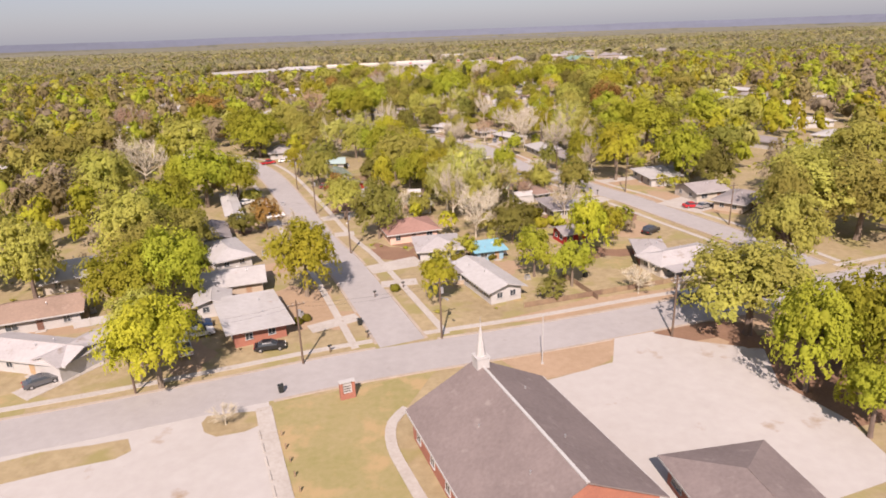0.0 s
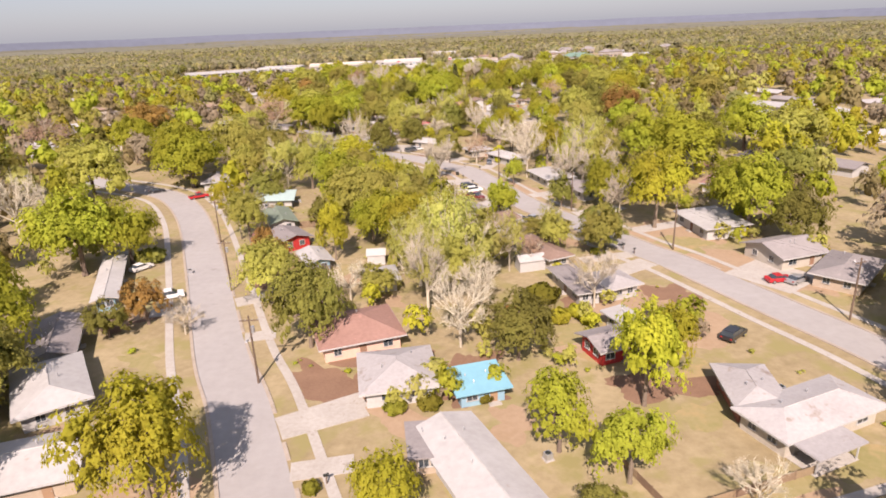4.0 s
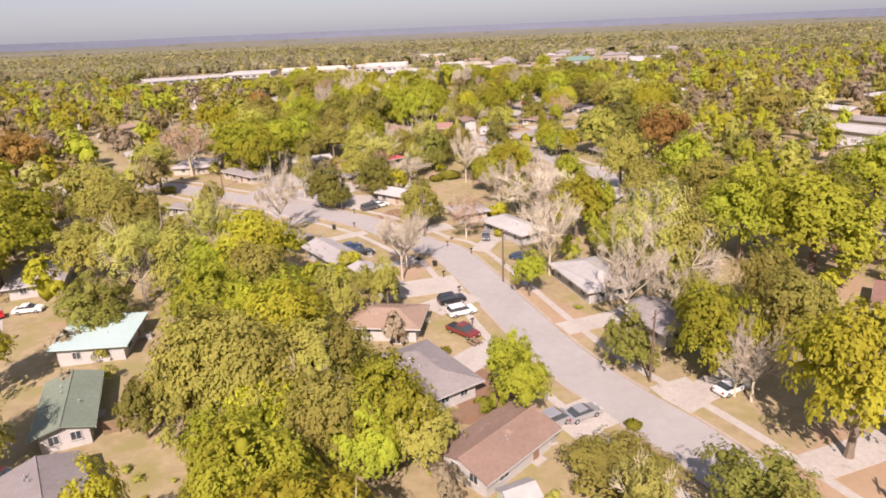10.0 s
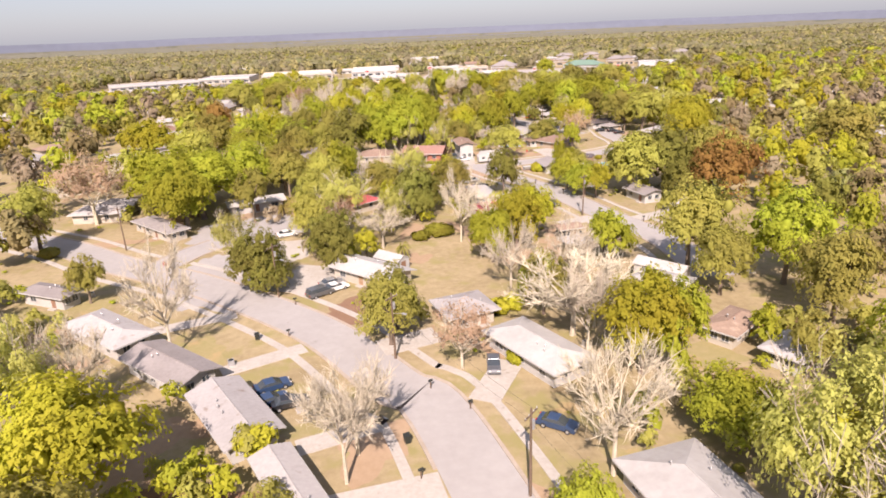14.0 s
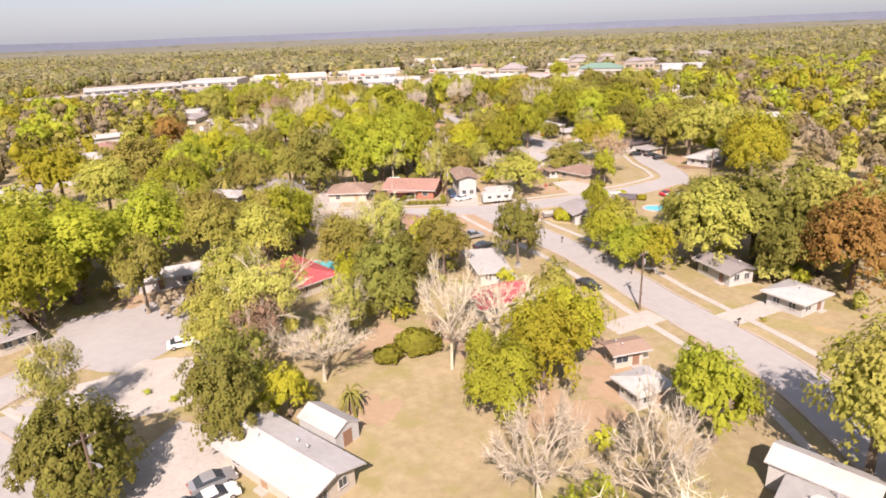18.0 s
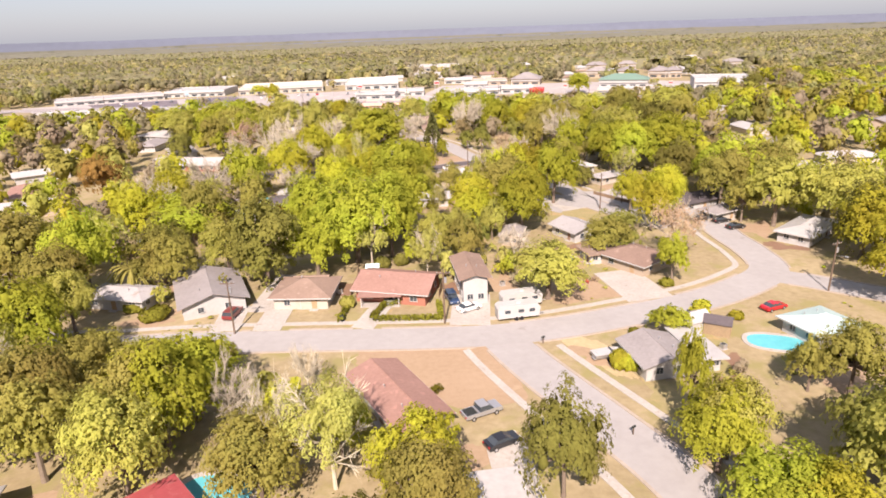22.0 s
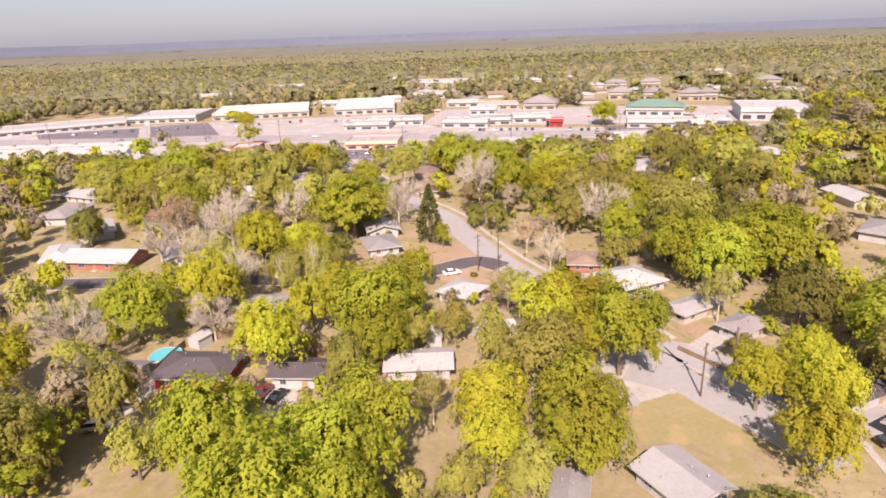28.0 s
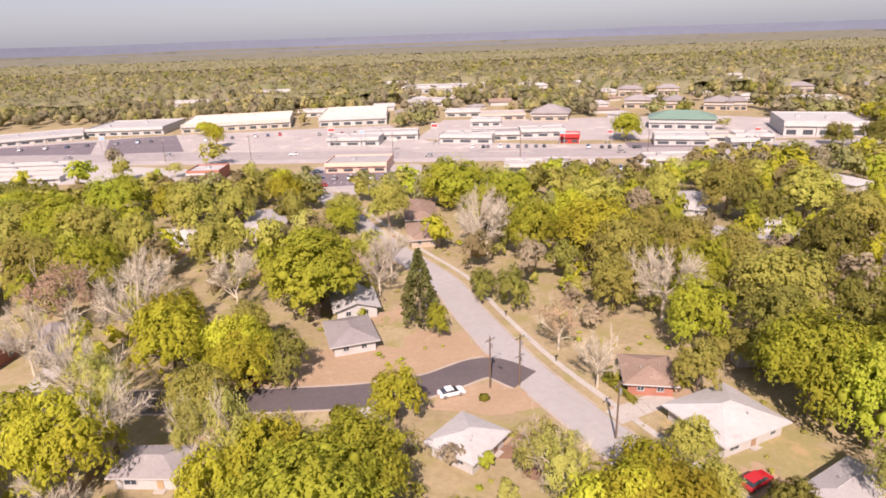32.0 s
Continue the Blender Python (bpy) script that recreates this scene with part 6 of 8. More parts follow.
car(129.4, 742.7, 257.2, "blue", "suv", plain=True)
car(136, 741.2, 77.2, "black", "sedan", plain=True)
car(139.8, 740.3, 257.2, "black", "sedan", plain=True)
car(144.7, 739.2, 257.2, "silver", "sedan", plain=True)
car(151.8, 737.6, 77.2, "black", "sedan", plain=True)
car(154.2, 737.1, 257.2, "grey", "sedan", plain=True)
car(192.2, 728.5, 77.2, "black", "suv", plain=True)
car(195.8, 727.7, 77.2, "grey", "sedan", plain=True)
car(200.4, 726.6, 257.2, "white", "sedan", plain=True)
car(207.2, 725.1, 77.2, "black", "suv", plain=True)
car(209.7, 724.5, 77.2, "blue", "sedan", plain=True)
car(216.6, 722.9, 77.2, "grey", "suv", plain=True)
car(129.1, 689, 258.9, "blue", "suv", plain=True)
car(133.4, 688.2, 258.9, "grey", "suv", plain=True)
car(139.2, 687.1, 78.9, "blue", "suv", plain=True)
car(143.9, 686.1, 78.9, "white", "suv", plain=True)
car(-4.8, 707.4, 11.7, "blue", "suv", plain=True)
car(-2.1, 694.3, 11.7, "blue", "sedan", plain=True)
car(1.1, 678.9, 191.7, "red", "suv", plain=True)
# cars on the main road
car(-149.6, 770.4, 174, "silver", "sedan", plain=True)
car(-93.7, 767.4, -6, "silver", "sedan", plain=True)
car(-24.3, 755.4, 174, "white", "sedan", plain=True)
car(47, 736.9, 174, "silver", "sedan", plain=True)
car(141.7, 726.8, -6, "silver", "sedan", plain=True)
car(178.6, 714.5, 174, "red", "sedan", plain=True)
car(224.1, 712.5, -6, "white", "sedan", plain=True)
# utility poles
utility_pole(2.3, 85.1, 25, True)
utility_pole(-18, 79.5, 25, False)
utility_pole(-39.5, 73.7, 25, False)
utility_pole(-15.7, 126.7, 0, True)
utility_pole(71.2, 134.4, 20, False)
utility_pole(57.8, 168.2, 60, False)
utility_pole(44.9, 199.2, 50, False)
utility_pole(18.6, 263.5, 50, True)
utility_pole(31.7, 234.7, 50, False)
utility_pole(63.4, 326.2, 40, True)
utility_pole(1.7, 393.1, 0, False)
utility_pole(37.7, 393, 0, False)
utility_pole(83.7, 458.4, 45, True)
utility_pole(57.8, 520.2, 40, False)
utility_pole(52.6, 519.9, 40, True)
utility_pole(69.8, 504, 40, False)
utility_pole(-1.8, 288, 50, True)
utility_pole(108.9, 398.1, 20, True)
utility_pole(37, 82, 20, False)
utility_pole(-28, 159.5, 0, False)
utility_pole(-38.2, 188.9, 0, False)
utility_pole(-40.6, 320, 30, False)
utility_pole(10.4, 521.4, 0, False)
utility_pole(91.3, 463.3, 45, False)


def power_line(x0, y0, x1, y1, h=9.45):
    """Two sagging wires between two poles."""
    ob = thing("power_line", x0, y0, math.degrees(math.atan2(y1 - y0, x1 - x0)), "thin dark overhead wires between two wooden poles", "power line", "overhead wires", z=h)
    span = math.hypot(x1 - x0, y1 - y0)
    for w in (-0.7, 0.7):
        g = Geo()
        pts = [(span * i / 8, w, -0.9 * (1 - (i / 4 - 1) ** 2)) for i in range(9)]
        for p, q in zip(pts, pts[1:]):
            g.tube(p, q, 0.009, 0.009, 4, cap=False)
        part("wire", g, M["plastic"], ob)
    return ob


for _a, _b, _c, _d in ((-39.5, 73.7, -18, 79.5), (-18, 79.5, 2.3, 85.1), (71.2, 134.4, 57.8, 168.2), (57.8, 168.2, 44.9, 199.2), (44.9, 199.2, 31.7, 234.7), (31.7, 234.7, 18.6, 263.5), (-15.7, 126.7, -28, 159.5), (-28, 159.5, -38.2, 188.9), (57.8, 520.2, 69.8, 504), (69.8, 504, 83.7, 458.4)):
    power_line(_a, _b, _c, _d)
# kerbside boxes and bins
mailbox(-9.2, 86.6, 30)
mailbox(-4, 105.9, 30)
mailbox(-9, 102.3, 30)
mailbox(-14.5, 82.5, 30)
mailbox(48.2, 169.9, 30)
mailbox(49.5, 167, 30)
mailbox(21.2, 238.4, 30)
mailbox(23.4, 230.9, 30)
mailbox(24.3, 218.1, 30)
mailbox(2.4, 272.5, 30)
mailbox(1.6, 284.4, 30)
mailbox(23.1, 255.2, 30)
mailbox(27.6, 250, 30)
mailbox(64.1, 346.9, 30)
mailbox(75.5, 318.9, 30)
mailbox(67.3, 340.7, 30)
mailbox(59.3, 359.6, 30)
mailbox(53, 384, 30)
mailbox(-7.4, 291.5, 30)
mailbox(65.9, 527.7, 30)
mailbox(59.3, 548.1, 30)
bin_(-19.7, 72.2, 20)
bin_(-10.8, 91.4, 20)
bin_(30.3, 106.9, 20)
bin_(19.9, 244.5, 20)
bin_(-2.3, 272.3, 20)
bin_(28.7, 468.2, 20)
bin_(19.7, 395.9, 20)
# pools, sheds, fences, hedges
pool(9.9, 353.2, -10, 8.5, 6.5, 0)
pool(89.3, 380.2, -20, 9, 5, 0)
pool(63.2, 421.6, 5, 8.5, 4.0, 0)
pool(-12.2, 480.4, 0, 5.5, 5.5, 1.1)
shed(40.1, 481.9, 90, 3.5, 3.0, roof="roof_white", wall="paint_white", label="small white garden shed with gable roof")
shed(-7.3, 486, 60, 3.5, 3, roof="roof_white", wall="paint_white", label="small white garden shed with gable roof")
shed(24.4, 178.9, 20, 3.2, 2.6, roof="roof_white", wall="paint_green", label="small green garden shed with gable roof")
shed(78.6, 186.9, 0, 3, 2.6, roof="roof_white", wall="paint_white", label="small white garden shed with gable roof")
shed(78, 386.2, 20, 5, 3.5, roof="roof_white", wall="paint_white", label="small white garden shed with gable roof")
shed(81.7, 384.8, -30, 4, 3, roof="roof_dark", wall="wood", label="small wood garden shed with gable roof")
shed(-1.9, 170.3, 0, 3.5, 3, roof="roof_white", wall="paint_white", label="small white garden shed with gable roof")
shed(24, 416.5, 0, 2.5, 2.5, roof="roof_teal", wall="paint_white", label="small white garden shed with gable roof")
shed(54.6, 484.3, 30, 4, 3, roof="roof_white", wall="paint_white", label="small white garden shed with gable roof")
shed(49.5, 484.8, 30, 3, 2.5, roof="roof_grey", wall="paint_white", label="small white garden shed with gable roof")
shed(18.0, 299.3, -42, 6.0, 3.4, roof="roof_white", wall="paint_grey", label="small grey garden shed with gable roof")
shed(27.7, 162.4, 10, 5, 3, roof="roof_white", wall="paint_white", label="small white garden shed with gable roof")
shed(99.6, 523.7, 0, 4, 3, roof="roof_white", wall="paint_white", label="small white garden shed with gable roof")
fence(-55.7, 111.9, -49.7, 124.8)
fence(-69.4, 95.9, -57.8, 98.9)
fence(-12.1, 474.9, -10.1, 485.3)
fence(21.2, 410.5, 20.7, 419.8)
fence(37.2, 404, 39.7, 417.8)
fence(-40.9, 334, -31.9, 344.3)
fence(-41, 331.8, -33, 335.8)
fence(-5.4, 487.8, 0.4, 489.2)
fence(59, 425.5, 67.3, 425.4)
fence(26.2, 108.1, 29.8, 96.5, 1.0)
fence(16.7, 94.7, 45.6, 102.5, 1.0)
fence(-36.3, 237.8, -37.9, 245.4)
fence(86.3, 474, 98.3, 454.1, 1.0)
fence(22, 413.6, 23.2, 417.3)
fence(-5.4, 507, -9.5, 485.6)
fence(20.3, 406.5, 21.2, 414.9)
fence(12.6, 191.5, 22.6, 194.7)
fence(-21.6, 196.2, -15.5, 198.2)
hedge(24.9, 395.4, 37.3, 394.5)
hedge(24.9, 395.7, 26.9, 401.3)
hedge(26.9, 401.3, 29.9, 402)
hedge(37.3, 394.5, 36.9, 401.1)
hedge(20.5, 404.9, 19.4, 395.3)
hedge(-18.4, 346.7, -9.9, 349)
hedge(29.5, 366, 36.1, 372.1)
hedge(72.7, 520.5, 75.8, 512.4)
hedge(77.7, 522.4, 80.9, 515.1)
hedge(14, 208.5, 20.2, 210)
# shrubs
bush(-5.5, 104.7, 0.9, 1.3, "h")
bush(-21.1, 92.7, 0.8, 1.2, "h")
bush(-19.8, 93.8, 0.7, 1.2, "h")
bush(7.1, 118.5, 1.5, 1.6, "h")
bush(14, 119.2, 1.2, 1.3, "h")
bush(26.9, 147.8, 2.9, 2.6, "h")
bush(27.9, 139.3, 1.7, 2.2, "y")
bush(31.1, 141.1, 1.4, 2, "y")
bush(32.2, 138.3, 1.3, 2, "y")
bush(39.5, 190, 0.9, 1, "h")
bush(32.4, 161.7, 1.3, 1.5, "y")
bush(42.3, 168.1, 1.5, 1.2, "h")
bush(35, 260, 1.3, 2.0, "y")
bush(37.8, 277.1, 1.6, 2.6, "y")
bush(35.1, 276.5, 2.2, 2, "y")
bush(-56, 318.3, 2.1, 2, "k")
bush(63.3, 375.4, 1.7, 2.2, "y")
bush(62.6, 375.6, 1.3, 2.8, "y")
bush(64, 374.6, 1.2, 2.4, "y")
bush(-14.5, 403.1, 1.7, 1.6, "h")
bush(-20, 405, 2.1, 1.4, "h")
bush(-14.8, 401, 2.6, 1.8, "h")
bush(20, 401.9, 1.4, 2, "k")
bush(51.2, 396.3, 2.4, 1.6, "y")
bush(81.8, 391.5, 1.6, 1.5, "y")
bush(81.1, 404.5, 1.4, 1.4, "h")
bush(27.2, 512.4, 1.5, 2.4, "h")
bush(51.2, 516.2, 0.9, 1, "h")
bush(37.8, 465.9, 1.6, 2, "h")
bush(75.2, 521.4, 2.3, 1.3, "h")
bush(2.9, 118, 1.4, 1.4, "h")
bush(23.1, 195.7, 1.2, 1.5, "h")
bush(-29.2, 176.6, 0.7, 1, "h")
bush(28.8, 318.3, 3.3, 1.8, "h")
bush(29.9, 355.4, 2.5, 2, "h")
bush(25.8, 421.2, 1.7, 2.4, "d")
bush(29.7, 422.4, 1.5, 2.4, "d")
bush(68.2, 385.4, 0.9, 1.2, "h")
bush(83.1, 393.7, 1.4, 1.5, "y")
bush(87, 389, 1.2, 1.4, "y")
bush(-2.4, 347.5, 1.7, 1.6, "h")
bush(35.2, 337.6, 1.7, 1.8, "h")
bush(28, 318.7, 2.8, 2.2, "h")
bush(24.1, 315.2, 2, 1.8, "h")
bush(-49.5, 177.8, 2.9, 2.8, "d")
# trees
tree("b", 40.6, 236.6, 6.1, 15.6)
tree("y", 6.5, 167.5, 7, 15.8)
tree("k", 18.7, 166.5, 4.1, 12.3)
tree("b", 48.6, 268.9, 3.6, 10.8)
tree("b", 14.5, 243.1, 4.8, 13.1)
tree("k", 42.1, 274.4, 4.4, 10.9)
tree("k", 2.9, 195.8, 6, 13.9)
tree("g", 54.6, 240.2, 5.6, 9.5)
tree("y", 13.0, 303.3, 2.8, 7.5)
tree("y", 43.7, 305.8, 6, 14)
tree("y", 38.9, 123.9, 3.9, 9.8)
tree("g", 27, 197.9, 3.7, 9.5)
tree("b", 12.1, 133.3, 5.2, 12.8)
tree("y", 59, 272.7, 2.4, 7.7)
tree("k", -8.1, 197, 7.2, 16.3)
tree("d", 5.9, 305.6, 5.2, 11.8)
tree("y", 33, 349.8, 5.2, 12.4)
tree("w", 33.8, 172.8, 2.8, 10.3)
tree("g", 36.5, 310.5, 2.6, 7.4)
tree("b", 16.1, 310.9, 6.0, 8.6)
tree("y", -10.3, 173, 3.6, 13.8)
tree("w", 23.5, 353.1, 5.4, 15.2)
tree("b", 48.7, 282.8, 5.4, 14.3)
tree("b", 38.8, 285.4, 4.8, 13.1)
tree("b", 55, 193.4, 3.8, 11.2)
tree("d", 26.6, 337.3, 5.5, 12.5)
tree("d", 44.6, 172.8, 6, 9.3)
tree("d", 43, 202, 3.8, 9.4)
tree("o", -23.4, 170.2, 3.7, 9.5)
tree("g", 52.9, 199.7, 5.7, 13.4)
tree("b", 16.6, 356.3, 4.4, 12.4)
tree("k", 15.8, 185.9, 4.2, 8.9)
tree("k", 6.5, 185.4, 5.5, 12.9)
tree("w", 18.4, 320.3, 3.4, 11.5)
tree("p", 6.8, 316.7, 4.1, 10.4)
tree("w", 53.4, 206.7, 3.7, 12.6)
tree("g", 30.2, 443.3, 8, 17.7)
tree("p", 27.6, 259.5, 4.5, 10.6)
tree("g", 11.8, 187.4, 5.6, 13.1)
tree("y", 50.6, 255.2, 6.6, 15.1)
tree("k", 33.8, 343.9, 5.5, 12.9)
tree("k", 72.3, 277.2, 5.3, 12.5)
tree("y", -6.8, 209.7, 5.5, 12.9)
tree("f", 15.6, 354.9, 2.2, 4.5)
tree("k", 57.3, 401.1, 7.9, 12.2)
tree("k", 68.3, 354.2, 5, 11.6)
tree("k", 0.2, 354.4, 6.1, 14)
tree("b", 34.8, 143.9, 4.2, 9.8)
tree("d", 48.3, 349.6, 4.9, 14.6)
tree("k", 70.2, 285, 7.6, 19)
tree("p", 7.8, 323.6, 5.1, 12.3)
tree("k", 70.8, 251.3, 3.5, 10.1)
tree("b", 45.3, 261.5, 4.8, 13.1)
tree("b", -18.9, 253.3, 4.8, 13.1)
tree("g", 31.9, 490.2, 7, 15.9)
tree("w", 15.6, 153, 4.8, 14.2)
tree("w", 6.7, 156.9, 6.6, 14.9)
tree("g", 9.1, 443.4, 7.8, 17.4)
tree("k", -2.5, 192.2, 7.1, 16)
tree("y", 47.8, 449.3, 6.3, 14.6)
tree("g", 37.7, 298.8, 4.9, 11.7)
tree("y", 2.5, 98.7, 3.6, 9.3)
tree("g", 60.3, 448.1, 7.2, 16.1)
tree("w", 58.4, 489.3, 4.1, 12.9)
tree("k", 65.6, 202.8, 5.7, 13.3)
tree("g", 59.5, 293.3, 4.5, 11.1)
tree("y", 71.1, 340.7, 4.4, 10.0)
tree("k", 4.1, 219.4, 4.2, 10.5)
tree("y", 59.5, 182.7, 6.8, 18.8)
tree("g", 49.3, 56.2, 4.6, 11.2)
tree("g", 56.2, 65.3, 7.5, 18.3)
tree("b", 9, 365.2, 3.8, 11.3)
tree("k", 0, 362.6, 6.5, 14.9)
tree("d", 22.1, 97.8, 2.9, 4.7)
tree("y", 68.6, 488, 5, 12)
tree("b", -30.7, 142.7, 3.3, 6.1)
tree("g", 66.8, 361, 2.6, 13.5)
tree("y", 20.9, 492.9, 6.6, 15.1)
tree("b", 46.7, 213.1, 4.7, 18.2)
tree("g", 47.8, 65.9, 6.1, 16.0)
tree("g", 3.6, 368.4, 6.6, 13.2)
tree("w", 39.3, 454.5, 2.9, 10.4)
tree("f", 20.1, 303.2, 1.9, 5.0)
tree("f", -9.7, 341.2, 2.2, 4.5)
tree("d", 18.9, 272.8, 4.7, 10.9)
tree("g", 26.8, 103, 4, 10.2)
tree("b", 53.6, 194.7, 3.6, 7.5)
tree("y", -21.4, 104.2, 6.9, 15.6)
tree("w", 35.3, 412.8, 3.7, 12)
tree("b", 17.5, 372.8, 2.4, 8.6)
tree("b", 37.5, 98.4, 3.1, 5.9)
tree("o", -38.2, 147.3, 4, 8.6)
tree("k", 56.9, 458.7, 7.8, 17.3)
tree("d", -16.1, 194.8, 3.4, 8.7)
tree("k", -31.3, 188.1, 5.3, 12.6)
tree("k", -12.7, 363, 7, 15.8)
tree("y", 17.9, 336.3, 3.3, 8.8)
tree("k", -8.7, 225.2, 6.2, 14.3)
tree("g", 23.7, 358.4, 4, 10.1)
tree("y", -36.6, 75.1, 6.2, 14.4)
tree("d", 82.7, 345.4, 8, 16.8)
tree("g", 20.9, 108.6, 4, 10.2)
tree("k", 7.1, 233, 2.8, 5.6)
tree("g", 35.1, 227.9, 3.2, 8.6)
tree("k", 57.5, 222.4, 7.6, 17)
tree("y", 47.6, 309.4, 5.5, 13)
tree("k", 68.3, 214.5, 4.9, 11.9)
tree("f", 11.4, 357.8, 2.4, 4.8)
tree("k", 78.3, 496.9, 4, 8.6)
tree("f", -9.3, 349.7, 2.1, 4.1)
tree("w", -13.4, 303.4, 3.9, 12.4)
tree("b", 54.1, 420.2, 4, 8.2)
tree("w", 8.6, 499.7, 2.9, 14.1)
tree("d", 2.7, 415, 9.1, 18.9)
tree("g", 42, 278.3, 3.7, 9.4)
tree("k", 48.3, 81.5, 9.6, 15.6)
tree("g", 82.6, 405.9, 4.2, 10.5)
tree("w", 23.6, 420.5, 4.8, 14.1)
tree("g", 12.4, 418.8, 6.8, 15.5)
tree("g", -44.2, 102.4, 7, 15.9)
tree("k", 89.6, 364.2, 5.1, 12.2)
tree("k", 85.7, 366.8, 3.4, 8.9)
tree("d", 57, 70.2, 5.8, 12.9)
tree("b", 32.8, 311.9, 4.9, 17.2)
tree("y", 36.8, 509.6, 4.7, 11.4)
tree("k", -10.6, 357.3, 6.3, 14.4)
tree("k", 38, 424.1, 5.2, 12.4)
tree("y", 90.5, 453.9, 5.3, 12.5)
tree("b", 13.6, 238.6, 4.7, 13)
tree("k", 33.7, 169.1, 3.6, 9.4)
tree("y", -7.8, 498.4, 7.8, 17.2)
tree("k", 83, 264.8, 6.8, 15.5)
tree("k", 50.5, 470.7, 3.6, 13.8)
tree("k", 42.7, 167, 4.6, 11.2)
tree("d", 45.2, 425.4, 4.4, 10.4)
tree("d", 27.7, 470.1, 4.1, 10)
tree("y", 66.2, 469, 6, 13.9)
tree("g", -12.2, 212.2, 7, 15.8)
tree("d", 77.5, 424.2, 6.6, 10.1)
tree("g", -21.3, 358.1, 8, 17.7)
tree("k", -15.1, 413.7, 5.7, 13.3)
tree("y", 10.3, 471.9, 7.4, 16.5)
tree("k", -15.9, 377.8, 5.0, 9.2)
tree("k", -24.1, 235.8, 6.2, 14.3)
tree("k", 36.1, 476.3, 3.8, 11.6)
tree("k", -6.7, 421.1, 5.8, 13.4)
tree("p", 88.1, 417.6, 6.3, 13.8)
tree("y", 33, 116, 4.6, 14.6)
tree("k", 11.3, 223.2, 2.6, 10.8)
tree("b", 55.7, 217.1, 7.6, 15.7)
tree("g", 26, 435.2, 9, 19)
tree("g", 28.5, 480.7, 10.3, 19)
tree("y", 62.9, 477.9, 7.4, 16.5)
tree("d", -4.9, 291.3, 5.7, 12.8)
tree("p", -11, 463.5, 4.1, 8)
tree("b", 70.9, 518.1, 4.2, 11.9)
tree("k", 43.8, 480.7, 4.2, 10.5)
tree("d", 19.8, 128.6, 5, 11.5)
tree("k", 95.9, 469.2, 3.2, 6)
tree("w", -8.2, 511.4, 5.5, 15.5)
tree("k", 86.2, 513.4, 4.6, 11.3)
tree("g", 101.2, 507.2, 8.6, 18.8)
tree("k", 51.3, 436.5, 4, 10.2)
tree("g", 17.7, 436, 4.1, 10.2)
tree("d", -10.0, 136.0, 5.8, 15.3)
tree("g", 84.8, 279.8, 8, 17.6)
tree("g", 58.8, 439.1, 7.4, 16.5)
tree("d", -34.8, 224.8, 6.4, 9.8)
tree("k", 0.4, 330.6, 6.2, 14.3)
tree("d", 7.1, 299.3, 5, 11.4)
tree("d", -50.7, 119, 5.7, 12.8)
tree("g", 54.9, 254.9, 4.8, 13.2)
tree("k", -7, 376.9, 5.0, 7.9)
tree("d", 16.5, 524.6, 4.8, 11.1)
tree("k", 3.5, 380.9, 2.8, 5.0)
tree("k", -27.8, 385.1, 6.3, 14.5)
tree("g", 77.5, 238.6, 9.3, 19)
tree("k", 73.4, 483, 5.3, 12.6)
tree("g", 59.1, 296.9, 4.5, 11)
tree("y", 7.4, 526.2, 6.2, 14.3)
tree("k", -57.6, 120.5, 8.5, 18.7)
tree("k", -23.3, 469.5, 5.4, 10.9)
tree("d", 85.7, 485, 3.8, 6.6)
tree("y", 15.2, 488.6, 4.7, 13.7)
tree("k", 96.7, 524, 4.6, 8)
tree("k", 75.2, 120.1, 5.2, 18.9)
tree("g", 27.1, 192.4, 3.8, 9.7)
tree("k", -26, 395.4, 5.4, 12.9)
tree("g", -20.9, 443, 10.3, 13.3)
tree("w", 7.8, 147.5, 5.1, 13.6)
tree("p", 67.3, 532.2, 5.1, 11.6)
tree("g", -52.8, 176.4, 6.6, 15)
tree("g", -24.1, 378.5, 8.3, 18.3)
tree("b", -26.4, 476.1, 7.2, 17.7)
tree("d", 102.9, 520.7, 8.4, 17.5)
tree("k", -38.4, 249.9, 8.4, 18.4)
tree("y", 90.3, 438, 5.4, 12.7)
tree("g", -18.5, 233, 5.4, 12.8)
tree("k", -45.5, 246, 5.6, 13.2)
tree("d", -42.8, 143.4, 3.9, 6.7)
tree("g", 5.2, 449, 5.9, 13.7)
tree("k", 8.2, 534.7, 5.4, 12.9)
tree("k", -15.6, 381.7, 5.0, 7.6)
tree("g", 93, 529.3, 6.8, 15.5)
tree("g", 44.3, 539.8, 2.8, 7.7)
tree("w", 98.9, 485.1, 4.2, 12.9)
tree("b", -16.2, 516.8, 5.5, 21)
tree("g", 83, 191, 8.8, 13.3)
tree("k", 65.9, 102.8, 7.5, 16.8)
tree("w", -30.9, 233.9, 6.4, 17.1)
tree("k", 15.6, 351.9, 5.8, 11.4)
tree("g", -19.6, 487.6, 7.9, 17.6)
tree("o", 98.4, 327.6, 9.1, 18.9)
tree("d", 112.5, 479.3, 7.6, 16.2)
tree("g", -56, 135.4, 8.2, 18.1)
tree("w", 16.7, 494.2, 3.8, 18.8)
tree("y", -0.9, 203.8, 7.1, 15.9)
tree("y", -6.7, 535.5, 6.8, 15.5)
tree("k", 0.8, 319.3, 5.5, 11)
tree("k", 43.1, 419.3, 4.5, 11.1)
tree("d", 90.9, 334.1, 6.9, 14.9)
tree("k", 81.4, 342.2, 8.1, 17)
tree("k", -19.6, 153.6, 6.1, 12)
